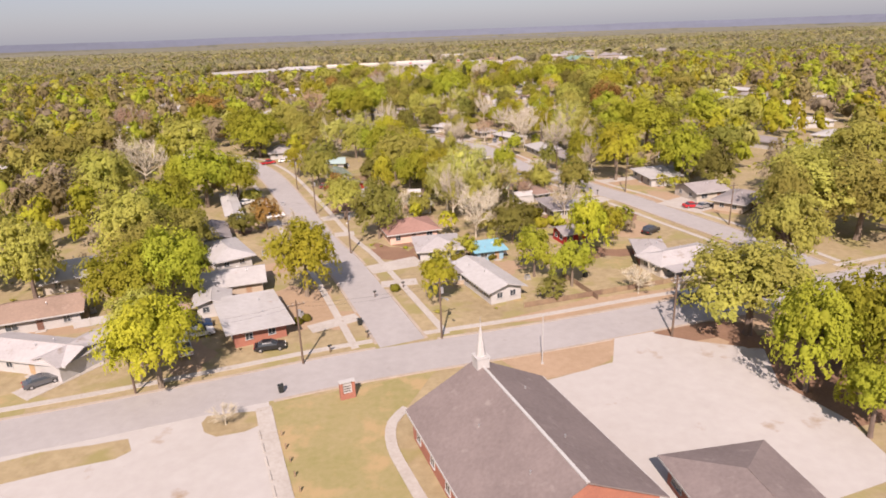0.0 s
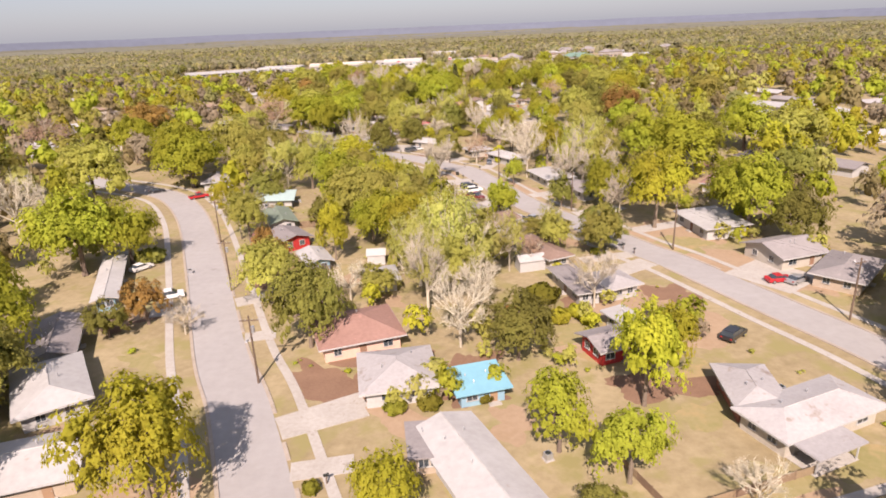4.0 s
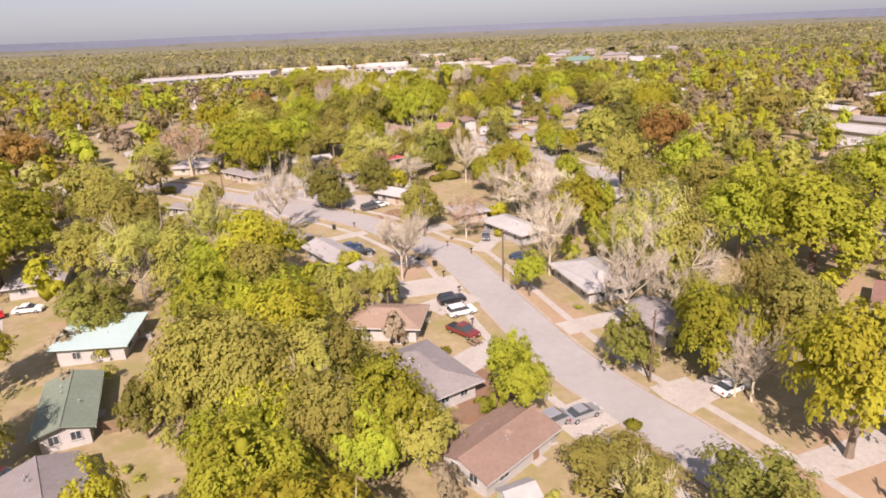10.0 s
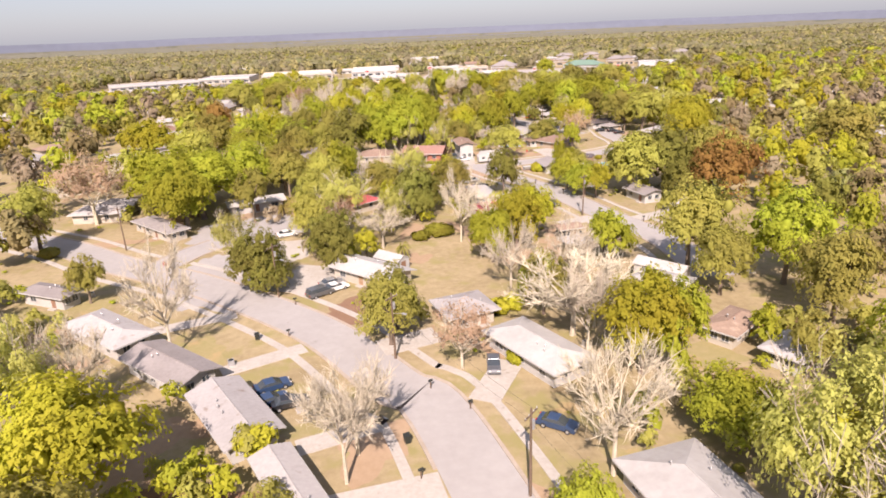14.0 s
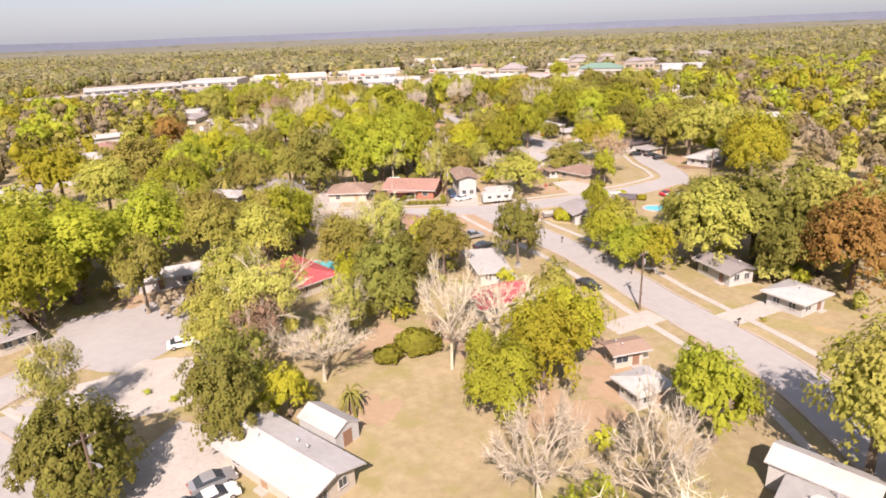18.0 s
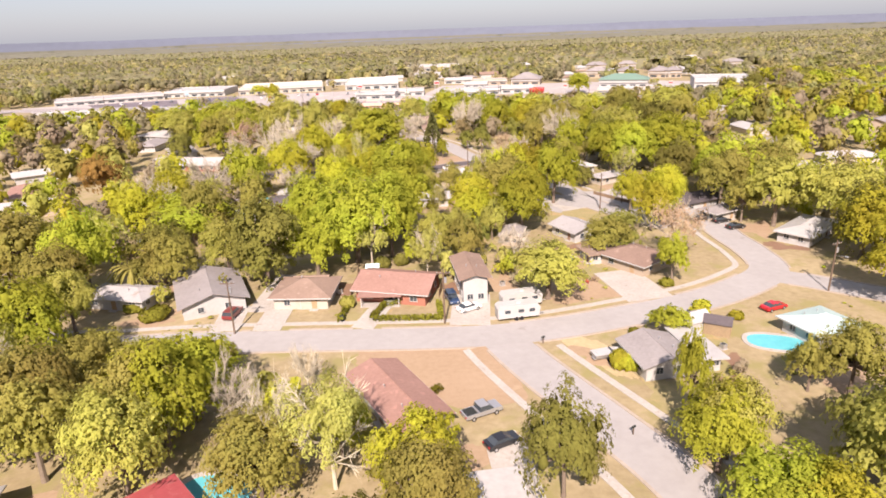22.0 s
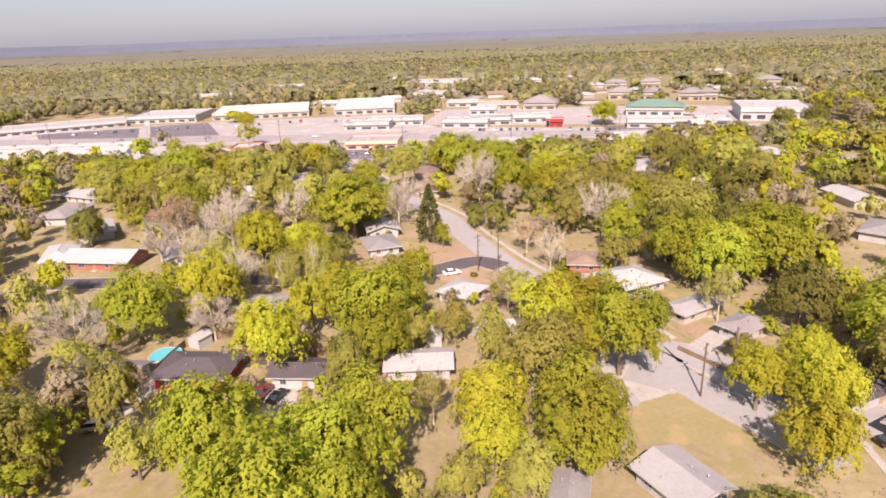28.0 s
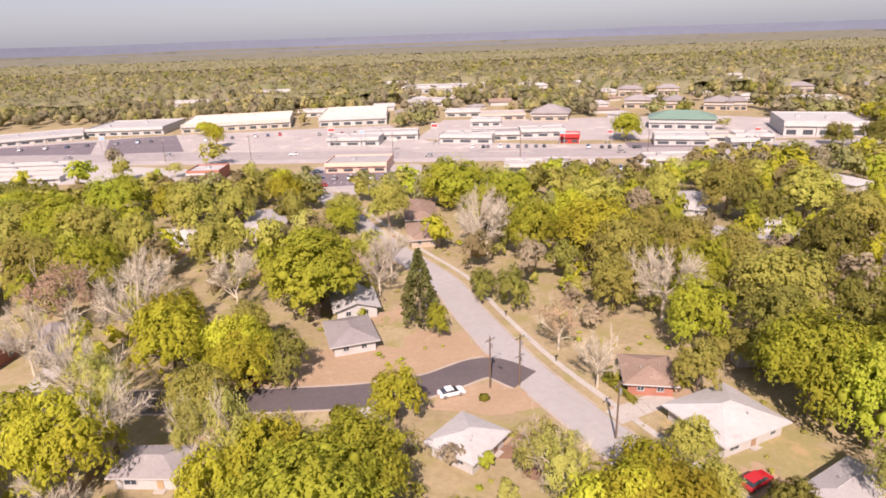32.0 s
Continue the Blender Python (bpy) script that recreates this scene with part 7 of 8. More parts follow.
tree("k", 75, 421.4, 5.8, 9.5)
tree("k", -31.6, 403.6, 6.6, 15.1)
tree("b", -3.2, 501.1, 6, 15.5)
tree("d", 97.8, 246.1, 7.9, 16.7)
tree("k", 114.5, 441.5, 5, 11.5)
tree("b", 91.1, 541.4, 9.1, 19)
tree("b", 40.0, 319.5, 8.2, 10.2)
tree("g", 85.7, 229.8, 11.7, 19)
tree("y", -33.6, 445, 7.4, 16.6)
tree("k", -72.5, 108.9, 7.4, 16.6)
tree("k", 82.5, 546.5, 6.2, 14.3)
tree("d", 61.5, 550.9, 4.7, 11)
tree("g", 27.7, 427.8, 7.2, 16.3)
tree("w", 12.1, 159.4, 6.9, 18.1)
tree("k", 111.3, 535.8, 10.7, 19)
tree("d", -18.9, 417.7, 6.9, 15)
tree("b", -32.2, 532, 5.7, 14.8)
tree("f", -24.1, 414.9, 4.6, 9.1)
tree("d", 24.5, 470.2, 4.9, 9.6)
tree("k", 48.5, 324.4, 4.1, 10.2)
tree("d", 124.1, 527.8, 7.4, 15.8)
tree("g", 105.5, 498.6, 8.3, 18.2)
tree("g", -32.2, 413.7, 8.3, 18.3)
tree("y", 8.7, 524.4, 8, 12.4)
tree("g", 72.6, 466.6, 7.4, 19)
tree("k", -47.1, 395.1, 7.9, 17.4)
tree("g", 17.4, 561.4, 11.3, 19)
tree("d", 55, 560.7, 2.7, 7.3)
tree("y", 101.9, 459.7, 5, 12.1)
tree("k", 114.7, 453.3, 7.7, 17.1)
tree("g", -41.7, 350.6, 11.3, 19)
tree("g", 103.6, 550.6, 7.4, 16.5)
tree("k", 87.7, 559.9, 8.8, 19)
tree("b", -36.2, 459.6, 6.1, 15.6)
tree("k", 92.4, 142.9, 8.2, 18.1)
tree("b", -24.4, 564.9, 8.1, 13.3)
tree("y", 47.7, 442.3, 5.3, 12.5)
tree("k", 18, 267.7, 4.9, 11.8)
tree("y", -2.8, 525, 8.1, 17.9)
tree("b", 33.8, 570.9, 5.6, 14.6)
tree("d", 126.2, 414.1, 8.1, 17.2)
tree("g", 0.7, 176.4, 6.3, 14.5)
tree("w", -21.7, 368.5, 5.6, 15.7)
tree("b", -4.7, 487.6, 5.9, 10.7)
tree("k", 127.9, 455.8, 8.5, 18.6)
tree("k", 91.9, 120.4, 10.6, 19)
tree("g", 0.4, 369.4, 6.4, 12.0)
tree("k", 84.7, 126.9, 12, 19)
tree("g", 123.2, 508.7, 10.7, 19)
tree("d", 104.4, 206.6, 7.4, 13.4)
tree("k", -59.1, 320.9, 7.1, 16.1)
tree("k", 113.3, 557.5, 7.2, 16.1)
tree("k", -58.3, 280.2, 8.3, 18.3)
tree("d", 85.2, 483.8, 3.3, 7.9)
tree("k", 106, 568.3, 8.2, 15.4)
tree("k", -35.1, 290.8, 3.5, 9.1)
tree("g", -29.9, 342, 12, 19)
tree("g", -60.4, 172.1, 10.4, 19)
tree("g", 73.6, 384.1, 3.4, 6.3)
tree("k", 98.8, 335.6, 9.8, 19)
tree("d", -5.2, 291.6, 6.7, 10.2)
tree("g", 70.8, 582.3, 8.3, 18.3)
tree("d", 82.8, 167.6, 6, 13.4)
tree("y", 97.2, 448, 6.4, 14.6)
tree("p", -59.5, 358.2, 7.5, 11.4)
tree("k", -10.6, 577.2, 7.6, 17)
tree("g", 66.4, 352.2, 5.0, 11.6)
tree("k", 100.1, 575.4, 7.6, 17)
tree("g", -37.1, 565.7, 8.4, 18.4)
tree("g", 76.6, 174.7, 8.4, 18.5)
tree("k", -8.1, 454.1, 4.4, 16.4)
tree("k", 130.5, 428.2, 8.4, 18.5)
tree("d", 136.6, 557.2, 9.2, 19)
tree("k", 120.2, 436.9, 8.5, 18.6)
tree("k", -52, 271.4, 7.4, 16.6)
tree("d", 91.8, 344.9, 11.6, 19)
tree("g", -70.5, 264, 12, 19)
tree("k", -86.5, 172, 9.5, 19)
tree("g", 18.1, 551.9, 11.5, 19)
tree("b", 44.7, 266.8, 9.7, 13.3)
tree("k", -50.5, 568.6, 8, 17.8)
tree("b", 58.6, 595.8, 7.4, 18.1)
tree("w", 54.3, 223.9, 7.7, 21)
tree("y", 84, 593.4, 7.8, 17.4)
tree("g", 30.3, 471.8, 6.2, 14.3)
tree("k", -32.6, 582.8, 6.6, 18.1)
tree("d", 55.5, 556.5, 3.3, 8.4)
tree("g", 16.3, 612.4, 6.4, 10.6)
tree("b", -0.1, 555.4, 6.3, 16)
tree("b", -15, 539.8, 8.5, 21)
tree("k", -87.4, 234.6, 10.2, 19)
tree("o", -63.6, 489, 7.7, 17)
tree("y", 9.6, 526.7, 6.8, 10.8)
tree("g", 116, 502.9, 11.6, 19)
tree("g", 68.9, 343.5, 5.7, 9.6)
tree("d", 23.8, 331.2, 6.2, 13.7)
tree("y", -40.8, 206.6, 4.8, 11.7)
tree("y", -35.2, 468.9, 6.6, 15)
tree("k", 31.9, 611.4, 8.3, 18.3)
tree("k", 153.1, 573.4, 8.7, 19)
tree("g", 122.2, 462.9, 11.4, 19)
tree("b", -13.6, 268.5, 5.3, 19)
tree("k", 94.2, 607.4, 9.7, 19)
tree("b", -86.8, 196.6, 8.9, 19)
tree("k", -49.4, 593.8, 8.6, 18.8)
tree("k", 123.1, 239, 10.8, 19)
tree("g", 68.3, 619.4, 9.1, 19)
tree("k", 2, 616.7, 4.2, 15.7)
tree("g", 2.1, 361.8, 6.6, 15.8)
tree("k", -46.8, 414, 10.8, 19)
tree("k", -16, 617.9, 7.1, 16)
tree("k", -29.5, 617.6, 9.8, 19)
tree("d", 141.7, 602.5, 7.2, 15.4)
tree("y", 125, 406.6, 9.1, 19)
tree("g", -62.4, 600.9, 9.1, 19)
tree("k", 118.9, 617, 7.3, 16.4)
tree("k", 126.2, 167.9, 11.6, 19)
tree("g", 119.7, 259.7, 11.7, 19)
tree("p", -56.7, 342.5, 10.8, 19)
tree("k", 158.3, 603.4, 10.9, 19)
tree("k", 139.5, 614.4, 9.5, 19)
tree("k", 153.1, 363.3, 12, 19)
tree("g", 53.1, 639.1, 12, 19)
tree("g", -31.1, 332.9, 9, 19)
tree("y", 117.1, 390.4, 8.1, 17.9)
tree("p", -33.5, 548.1, 8.6, 18)
tree("k", 17, 622, 6.8, 11.2)
tree("b", 31.2, 563.1, 5, 13.5)
tree("g", -62.4, 245.7, 12, 19)
tree("g", -87.1, 623.3, 12, 16.1)
tree("g", -59.5, 633.9, 10.3, 19)
tree("g", -58.9, 593.7, 8.2, 18)
tree("y", -66, 409.7, 9, 19)
tree("k", -116.4, 206.3, 12, 19)
tree("g", -98.4, 292, 8.8, 19)
tree("d", -62.2, 554.3, 6.2, 13.6)
tree("y", -10.2, 658.9, 5.3, 12.6)
tree("k", -118.4, 238.8, 11.3, 19)
tree("y", 87.2, 577.3, 12, 19)
tree("b", 59.1, 583.7, 8.6, 19)
tree("k", -82.8, 611, 11.5, 16.1)
tree("y", -5.5, 640.1, 6.7, 15.2)
tree("g", 20.2, 425.4, 10.7, 21)
tree("g", 53.2, 639.6, 10.7, 11.4)
tree("p", -132.6, 295.4, 12, 19)
tree("o", -115.5, 346.4, 12, 19)
tree("d", 246.3, 725.5, 5.2, 11.9)
tree("y", 157.3, 767.8, 6.6, 15.1)
tree("y", -74.3, 788.4, 6.3, 14.5)

tree("b", 7.7, 144.5, 3.6, 15.0)
tree("b", -5.5, 152.3, 3.9, 8.1)
tree("p", -11.4, 155.5, 4.4, 5.8)
tree("w", 19.1, 157.6, 4.8, 12.6)
tree("w", 23.6, 161.5, 3.1, 12.7)
tree("b", 15.8, 145.4, 3.9, 9.2)
tree("k", 12.2, 150.3, 5.0, 12.4)
tree("p", 28.3, 164.4, 3.0, 6.3)
tree("k", 35.0, 180.6, 6.3, 4.9)
tree("w", -34.1, 191.3, 3.6, 12.2)
tree("k", -0.7, 151.7, 3.8, 7.4)
tree("g", -49.3, 97.9, 7.3, 14.5)
tree("k", -50.3, 109.6, 7.5, 15.2)
tree("k", -48.7, 124.6, 5.8, 13.3)
tree("k", -40.1, 80.5, 5.3, 13.0)
tree("y", -11.1, 235.7, 8.1, 16.6)
tree("w", -22.3, 248.1, 5.8, 16.9)
tree("w", 7.5, 320.5, 6.8, 15.4)
tree("b", 17.8, 321.9, 4.6, 8.8)
tree("k", -15.9, 336.1, 4.8, 15.2)
tree("k", -17.7, 442.9, 6.2, 17.0)
tree("k", -2.5, 445.1, 4.0, 10.3)
tree("k", 42.6, 436.0, 4.0, 9.6)
tree("w", 56.6, 493.6, 4.6, 11.6)
tree("g", 32.4, 492.4, 8.2, 14.7)
tree("k", 21.3, 496.5, 5.4, 11.8)
tree("k", 24.8, 465.2, 4.5, 12.3)
tree("y", 66.3, 478.7, 7.9, 16.5)
tree("k", 5.2, 512.8, 5.7, 11.3)
tree("y", -7.4, 204.1, 5.5, 13.7)
tree("g", -1.9, 210.6, 5.6, 14.5)
tree("k", 6.3, 198.5, 4.9, 12.3)
tree("y", -1.2, 190.6, 5.0, 11.4)
tree("w", 3.5, 193.1, 3.9, 12.4)
tree("k", -12.1, 196.1, 4.0, 10.6)
tree("g", 9.8, 184.0, 4.6, 11.3)
tree("g", -3.2, 183.8, 5.1, 10.6)

tree("c", 40.8, 545.4, 4.1, 17.3)
tree("k", -24.5, 672.0, 4.5, 13.1)
tree("g", -12.4, 668.1, 5.4, 11.3)
tree("k", -91.7, 707.6, 4.6, 11.1)
tree("w", -69.5, 709.3, 4.6, 7.3)
tree("y", -38.4, 629.8, 9.5, 15.5)
tree("g", -80.8, 634.7, 8.7, 11.3)
tree("d", -108.3, 658.3, 10.7, 12.0)
tree("d", -1.8, 629.6, 6.9, 10.6)
tree("g", 154.0, 758.4, 9.2, 15.7)
tree("w", 138.8, 655.6, 5.7, 12.9)
tree("g", 148.0, 654.0, 5.2, 11.1)
tree("o", 153.0, 642.4, 8.3, 11.9)
tree("k", 165.8, 647.2, 5.5, 12.1)
tree("d", 249.7, 722.0, 6.1, 11.5)
tree("d", 260.4, 713.2, 8.1, 15.5)
tree("d", 120.3, 622.4, 5.3, 10.2)
tree("d", 149.0, 606.9, 9.7, 10.5)
tree("k", 169.9, 614.6, 9.2, 12.1)
tree("w", 219.6, 783.0, 5.3, 7.2)
tree("y", -96.9, 840.9, 7.4, 9.5)
tree("k", -67.3, 872.0, 4.8, 5.1)
tree("b", -25.1, 65.4, 2.0, 2.6)
# bare earth, leaf litter and greener grass about the houses
_rnd = random.Random(5)
for _x, _y, _r in list(HOUSES):
    if _y < 620:
        for _i in range(2):
            _a = _rnd.uniform(0, 6.28)
            _d = _r + _rnd.uniform(1, 8)
            blob(_x + _d * math.cos(_a), _y + _d * math.sin(_a), _rnd.uniform(2.5, 7), _rnd.uniform(2, 5), _rnd.uniform(0, 180), _rnd.choice(("dirt", "green_lawn", "mulch", "green_lawn", "dirt", "green_lawn")), wob=0.4)

# ---- more buildings behind and beside the shopping strip ----
lot([(40, 792), (122, 768), (290, 740), (312, 792), (245, 842), (60, 872)], "lot", 0.014)
# place, length, kind: h house, w white house, t two-storey block, f flat-roofed shop
_rnd = random.Random(3)
for _x, _y, _l, _k in (
    (107, 1046, 16, "h"),
    (140, 1083, 18, "h"),
    (172, 1097, 16, "w"),
    (210, 1110, 16, "w"),
    (193, 1001, 18, "h"),
    (111, 953, 18, "h"),
    (232, 986, 20, "t"),
    (265, 984, 18, "t"),
    (269, 869, 14, "t"),
    (336, 892, 40, "f"),
    (417, 966, 16, "h"),
    (443, 978, 14, "h"),
    (396, 1138, 22, "f"),
    (381, 1077, 16, "h"),
    (113, 1131, 16, "w"),
    (74, 1111, 18, "w"),
    (17, 1198, 28, "f"),
    (-136, 1043, 18, "h"),
    (-38, 926, 24, "f"),
    (15, 948, 16, "w"),
    (76, 892, 26, "f"),
    (87, 838, 20, "f"),
    (114, 788, 26, "f"),
    (70, 778, 30, "f"),
    (183, 912, 14, "h"),
    (360, 990, 14, "h"),
    (424, 1026, 16, "h"),
    (-225, 1025, 12, "h"),
    (-302, 1006, 14, "h"),
    (-122, 1136, 14, "h"),
    (203, 729, 14, "f"),
    (152, 694, 22, "f"),
    (6, 784, 30, "f"),
):
    if _k == "f":
        shop(_x, _y, _rnd.uniform(-18, -4), _l, _l * 0.5, 5.0, "paint_white", "roof_white", label="low white flat-roofed commercial building", bays=3)
    elif _k == "t":
        shop(_x, _y, -18, _l, 12, 6.5, "paint_tan", "roof_grey", gable=3.0, label="two-storey tan apartment block with grey hip roof", bays=3)
    else:
        house(_x, _y, _rnd.uniform(-25, 5), _l, 10, "roof_white" if _k == "w" else _rnd.choice(("roof_pale", "roof_brown", "roof_grey")), "paint_white", _rnd.choice(("hip", "gable")), rich=False, h=3.2, rise=2.4)


def pylon_sign(x, y, h, w, colour, rot=-10):
    """A tall roadside sign: two posts and a boxed panel with a coloured band."""
    ob = thing("pylon_sign", x, y, rot, "tall roadside sign panel on two metal posts", "sign", "roadside signs")
    for s in (-1, 1):
        part("post", Geo().box(s * w * 0.36 - 0.12, -0.12, 0, s * w * 0.36 + 0.12, 0.12, h), M["metal"], ob)
    p = part("panel", Geo().box(-w / 2, -0.25, h - w * 0.6, w / 2, 0.25, h + 0.2), M["paint_white"], ob)
    part("band", Geo().box(-w * 0.4, -0.27, h - w * 0.45, w * 0.4, -0.251, h - w * 0.15), M[colour], p)


for _x, _y, _h, _w, _c in ((-6, 774, 11, 4, "paint_red"), (11, 774, 9, 3.5, "paint_blue"), (51, 769, 12, 4, "paint_red"), (-139, 790, 9, 4, "paint_blue"), (142, 748, 8, 3, "paint_red"), (212, 732, 9, 3, "paint_red"), (29, 756, 7, 3, "paint_green"), (118, 753, 8, 3, "paint_blue")):
    pylon_sign(_x, _y, _h, _w, _c)
for _x, _y in ((-44, 745), (91, 724), (-90, 752), (29, 734), (-190, 766), (150, 714), (233, 702)):
    utility_pole(_x, _y, -8, False, 13.0)


def lot_lamp(x, y):
    """A car park lamp: tall pole with two heads."""
    if _lamps:
        return copy_thing(_lamps[0], at(x, y, 0, 20))
    ob = thing("lot_lamp", x, y, 20, "tall grey car park lamp with two heads", "street lamp", "car park lamps")
    _lamps.append(ob)
    part("pole", Geo().tube((0, 0, 0), (0, 0, 9), 0.13, 0.09, 6), M["metal"], ob)
    for s in (-1, 1):
        part("head", Geo().box(s * 0.9 - 0.55, -0.25, 8.85, s * 0.9 + 0.55, 0.25, 9.05), M["metal"], ob)
    return ob


_lamps = []
for _x, _y in ((-215, 800), (-180, 812), (-140, 815), (-105, 822), (-60, 828), (-20, 830), (15, 828), (-90, 800), (-30, 800)):
    lot_lamp(_x, _y)


# ---- far neighbourhood: houses and woods scattered by chance ----
NEAR_TREES = [(o.matrix_basis.translation.x, o.matrix_basis.translation.y, 5.0) for o in scene.objects if o.get("category") == "tree"]
_cells = {}
for _line, _half in PAVED:
    for _p in _line:
        _cells.setdefault((int(_p.x // 20), int(_p.y // 20)), []).append((_p.x, _p.y, _half + 3.5))
for _x, _y, _r in HOUSES:
    _cells.setdefault((int(_x // 20), int(_y // 20)), []).append((_x, _y, min(_r + 2.5, 14)))
for _x, _y, _r in NEAR_TREES:
    _cells.setdefault((int(_x // 20), int(_y // 20)), []).append((_x, _y, _r))

for _x, _y in ((9.9, 353.2), (89.3, 380.2), (63.4, 421.5), (-12.2, 480.4)):
    for _u in (-4, 4):
        _cells.setdefault((int((_x + _u) // 20), int(_y // 20)), []).append((_x + _u, _y, 8.5))


def free(x, y, extra=0.0):
    i, j = int(x // 20), int(y // 20)
    for a in (i - 1, i, i + 1):
        for b in (j - 1, j, j + 1):
            for u, w, r in _cells.get((a, b), ()):
                if (x - u) ** 2 + (y - w) ** 2 < (r + extra) ** 2:
                    return False
    return True


def in_strip(x, y):
    """Whether a place lies on one of the paved or bare lots."""
    if y < 600:
        return any(inside(x, y, p) for p in LOTS[:5])
    return any(inside(x, y, p) for p in LOTS[5:])


def inside(x, y, poly):
    odd = False
    for (a, b), (c, d) in zip(poly, [*poly[1:], poly[0]]):
        if (b > y) != (d > y) and x < (c - a) * (y - b) / (d - b) + a:
            odd = not odd
    return odd


def path_x(y):
    return 2 + 0.098 * y


_rnd = random.Random(11)
_roofs = ("roof_white", "roof_white", "roof_pale", "roof_grey", "roof_brown", "roof_white")
_walls = ("paint_white", "paint_cream", "paint_tan", "paint_white")
_n = 0
while _n < 150:
    _y = _rnd.uniform(160, 650) if _n < 120 else _rnd.uniform(850, 1150)
    _x = path_x(_y) + _rnd.choice((-1, 1)) * _rnd.uniform(105, 0.66 * _y + 60) if _n < 120 else _rnd.uniform(0, 480)
    if in_strip(_x, _y) or not free(_x, _y, 9) or (abs(_x - path_x(_y)) < 100 and _y < 600):
        continue
    house(_x, _y, _rnd.choice((24, -66, 0, 90, 40)) + _rnd.uniform(-6, 6), _rnd.uniform(12, 19), _rnd.uniform(7.5, 10), _rnd.choice(_roofs), _rnd.choice(_walls), _rnd.choice(("hip", "gable")), rich=False)
    _cells.setdefault((int(_x // 20), int((_y - 7) // 20)), []).append((_x, _y - 7, 13))
    _n += 1

_kinds = "kgwmyngkmykndgs"
_mid = {k: [] for k in "kgywdmns"}
_far = {k: [] for k in "kgymdqrs"}
_step = 9.5
for _j in range(int(700 / _step)):
    for _i in range(-62, 62):
        _x, _y = _i * _step + _rnd.uniform(-3.6, 3.6), -60 + _j * _step + _rnd.uniform(-3.6, 3.6)
        _side = abs(_x - path_x(_y))
        if _side > 0.74 * max(_y, 0) + 100 or in_strip(_x, _y):
            continue
        _patch = noise.noise((_x * 0.012, _y * 0.012, 1.0))
        _chance = (0.0 if _side < 62 and _y < 560 else 0.35 if _side < 75 and _y < 560 else 0.62 if _side < 110 and _y < 560 else 0.88 if _y > 430 else 0.84) + 0.25 * _patch
        if _side < 62 and _y < 560 or (_y < 118 and _side < 85) or _rnd.random() > _chance or not free(_x, _y, 1.5):
            continue
        _k = _kinds[int((noise.noise((_x * 0.02, _y * 0.02, 5.0)) * 0.5 + 0.5 + _rnd.uniform(-0.35, 0.35)) * 15) % 15]
        _r = _rnd.uniform(3.0, 6.2)
        _mid[_k].append((_x, _y, _r, 1.7 * _r + _rnd.uniform(2, 5)))
_big = [h for h in HOUSES if h[1] > 760 or (h[0] < -300 and h[1] > 700)]
# mostly leaf kinds with haze in their colour for the farther woods
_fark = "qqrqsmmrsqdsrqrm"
_nearer = "kgysmrkdgsykmrkg"
_y = 640.0
while _y < 1560:
    _step = 8.8 + (_y - 640) * 0.0055
    _x = path_x(_y) - 0.74 * _y - 30
    while _x < path_x(_y) + 0.74 * _y + 30:
        _clear = 55 if _rnd.random() < 0.55 else 24
        _u, _w = _x + _rnd.uniform(-0.45, 0.45) * _step, _y + _rnd.uniform(-0.45, 0.45) * _step
        if not in_strip(_u, _w) and _rnd.random() < 0.9 and free(_u, _w, 1.0) and not (_w > 690 and any(abs(_u - a) < r + 3 and b - _clear < _w < b for a, b, r in _big)):
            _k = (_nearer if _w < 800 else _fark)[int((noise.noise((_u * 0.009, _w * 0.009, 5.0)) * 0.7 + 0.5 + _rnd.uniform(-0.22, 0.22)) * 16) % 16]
            _r = _rnd.uniform(4.2, 7.6) + max(0, _y - 1000) * 0.005
            if -270 < _u < 290 and 690 - 0.05 * _u < _w < 850 - 0.3 * _u and _rnd.random() < 0.94:
                _x += _step
                continue
            if -240 < _u < 150 and _w < 705 and 48 * (705 - _w) / 275 < 7 and _rnd.random() < 0.9:
                _x += _step
                continue
            _far[_k].append((_u, _w, _r, 4.5 + _r * 0.9 + _rnd.uniform(0, 3.5)))
        _x += _step
    _y += _step * 0.9
_words = dict(k="olive", g="fresh green", y="yellow-green", w="pale half-bare", d="dark green", o="russet", p="dusty pink budding")
_words.update(m="haze-muted olive", n="bare twiggy", q="haze-toned grey-green", r="haze-toned grey-brown bare", s="haze-softened green")
for _k in "kgywdopmnqrs":
    if _k in _mid:
        woods("garden_trees", LEAF[_k], [p for p in _mid[_k] if abs(p[0] - path_x(p[1])) < 125], "%s trees in the gardens behind the houses" % _words[_k], 900, 0.4)
        woods("garden_trees", LEAF[_k], [p for p in _mid[_k] if abs(p[0] - path_x(p[1])) >= 125], "many %s trees among the outlying houses" % _words[_k], 300, 0.48, 1)
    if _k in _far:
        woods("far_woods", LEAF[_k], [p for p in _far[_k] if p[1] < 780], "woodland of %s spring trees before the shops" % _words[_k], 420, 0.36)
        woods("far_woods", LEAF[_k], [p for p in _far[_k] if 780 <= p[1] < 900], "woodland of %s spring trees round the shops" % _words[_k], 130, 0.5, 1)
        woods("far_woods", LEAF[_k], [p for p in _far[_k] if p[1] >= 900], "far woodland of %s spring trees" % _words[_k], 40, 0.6)


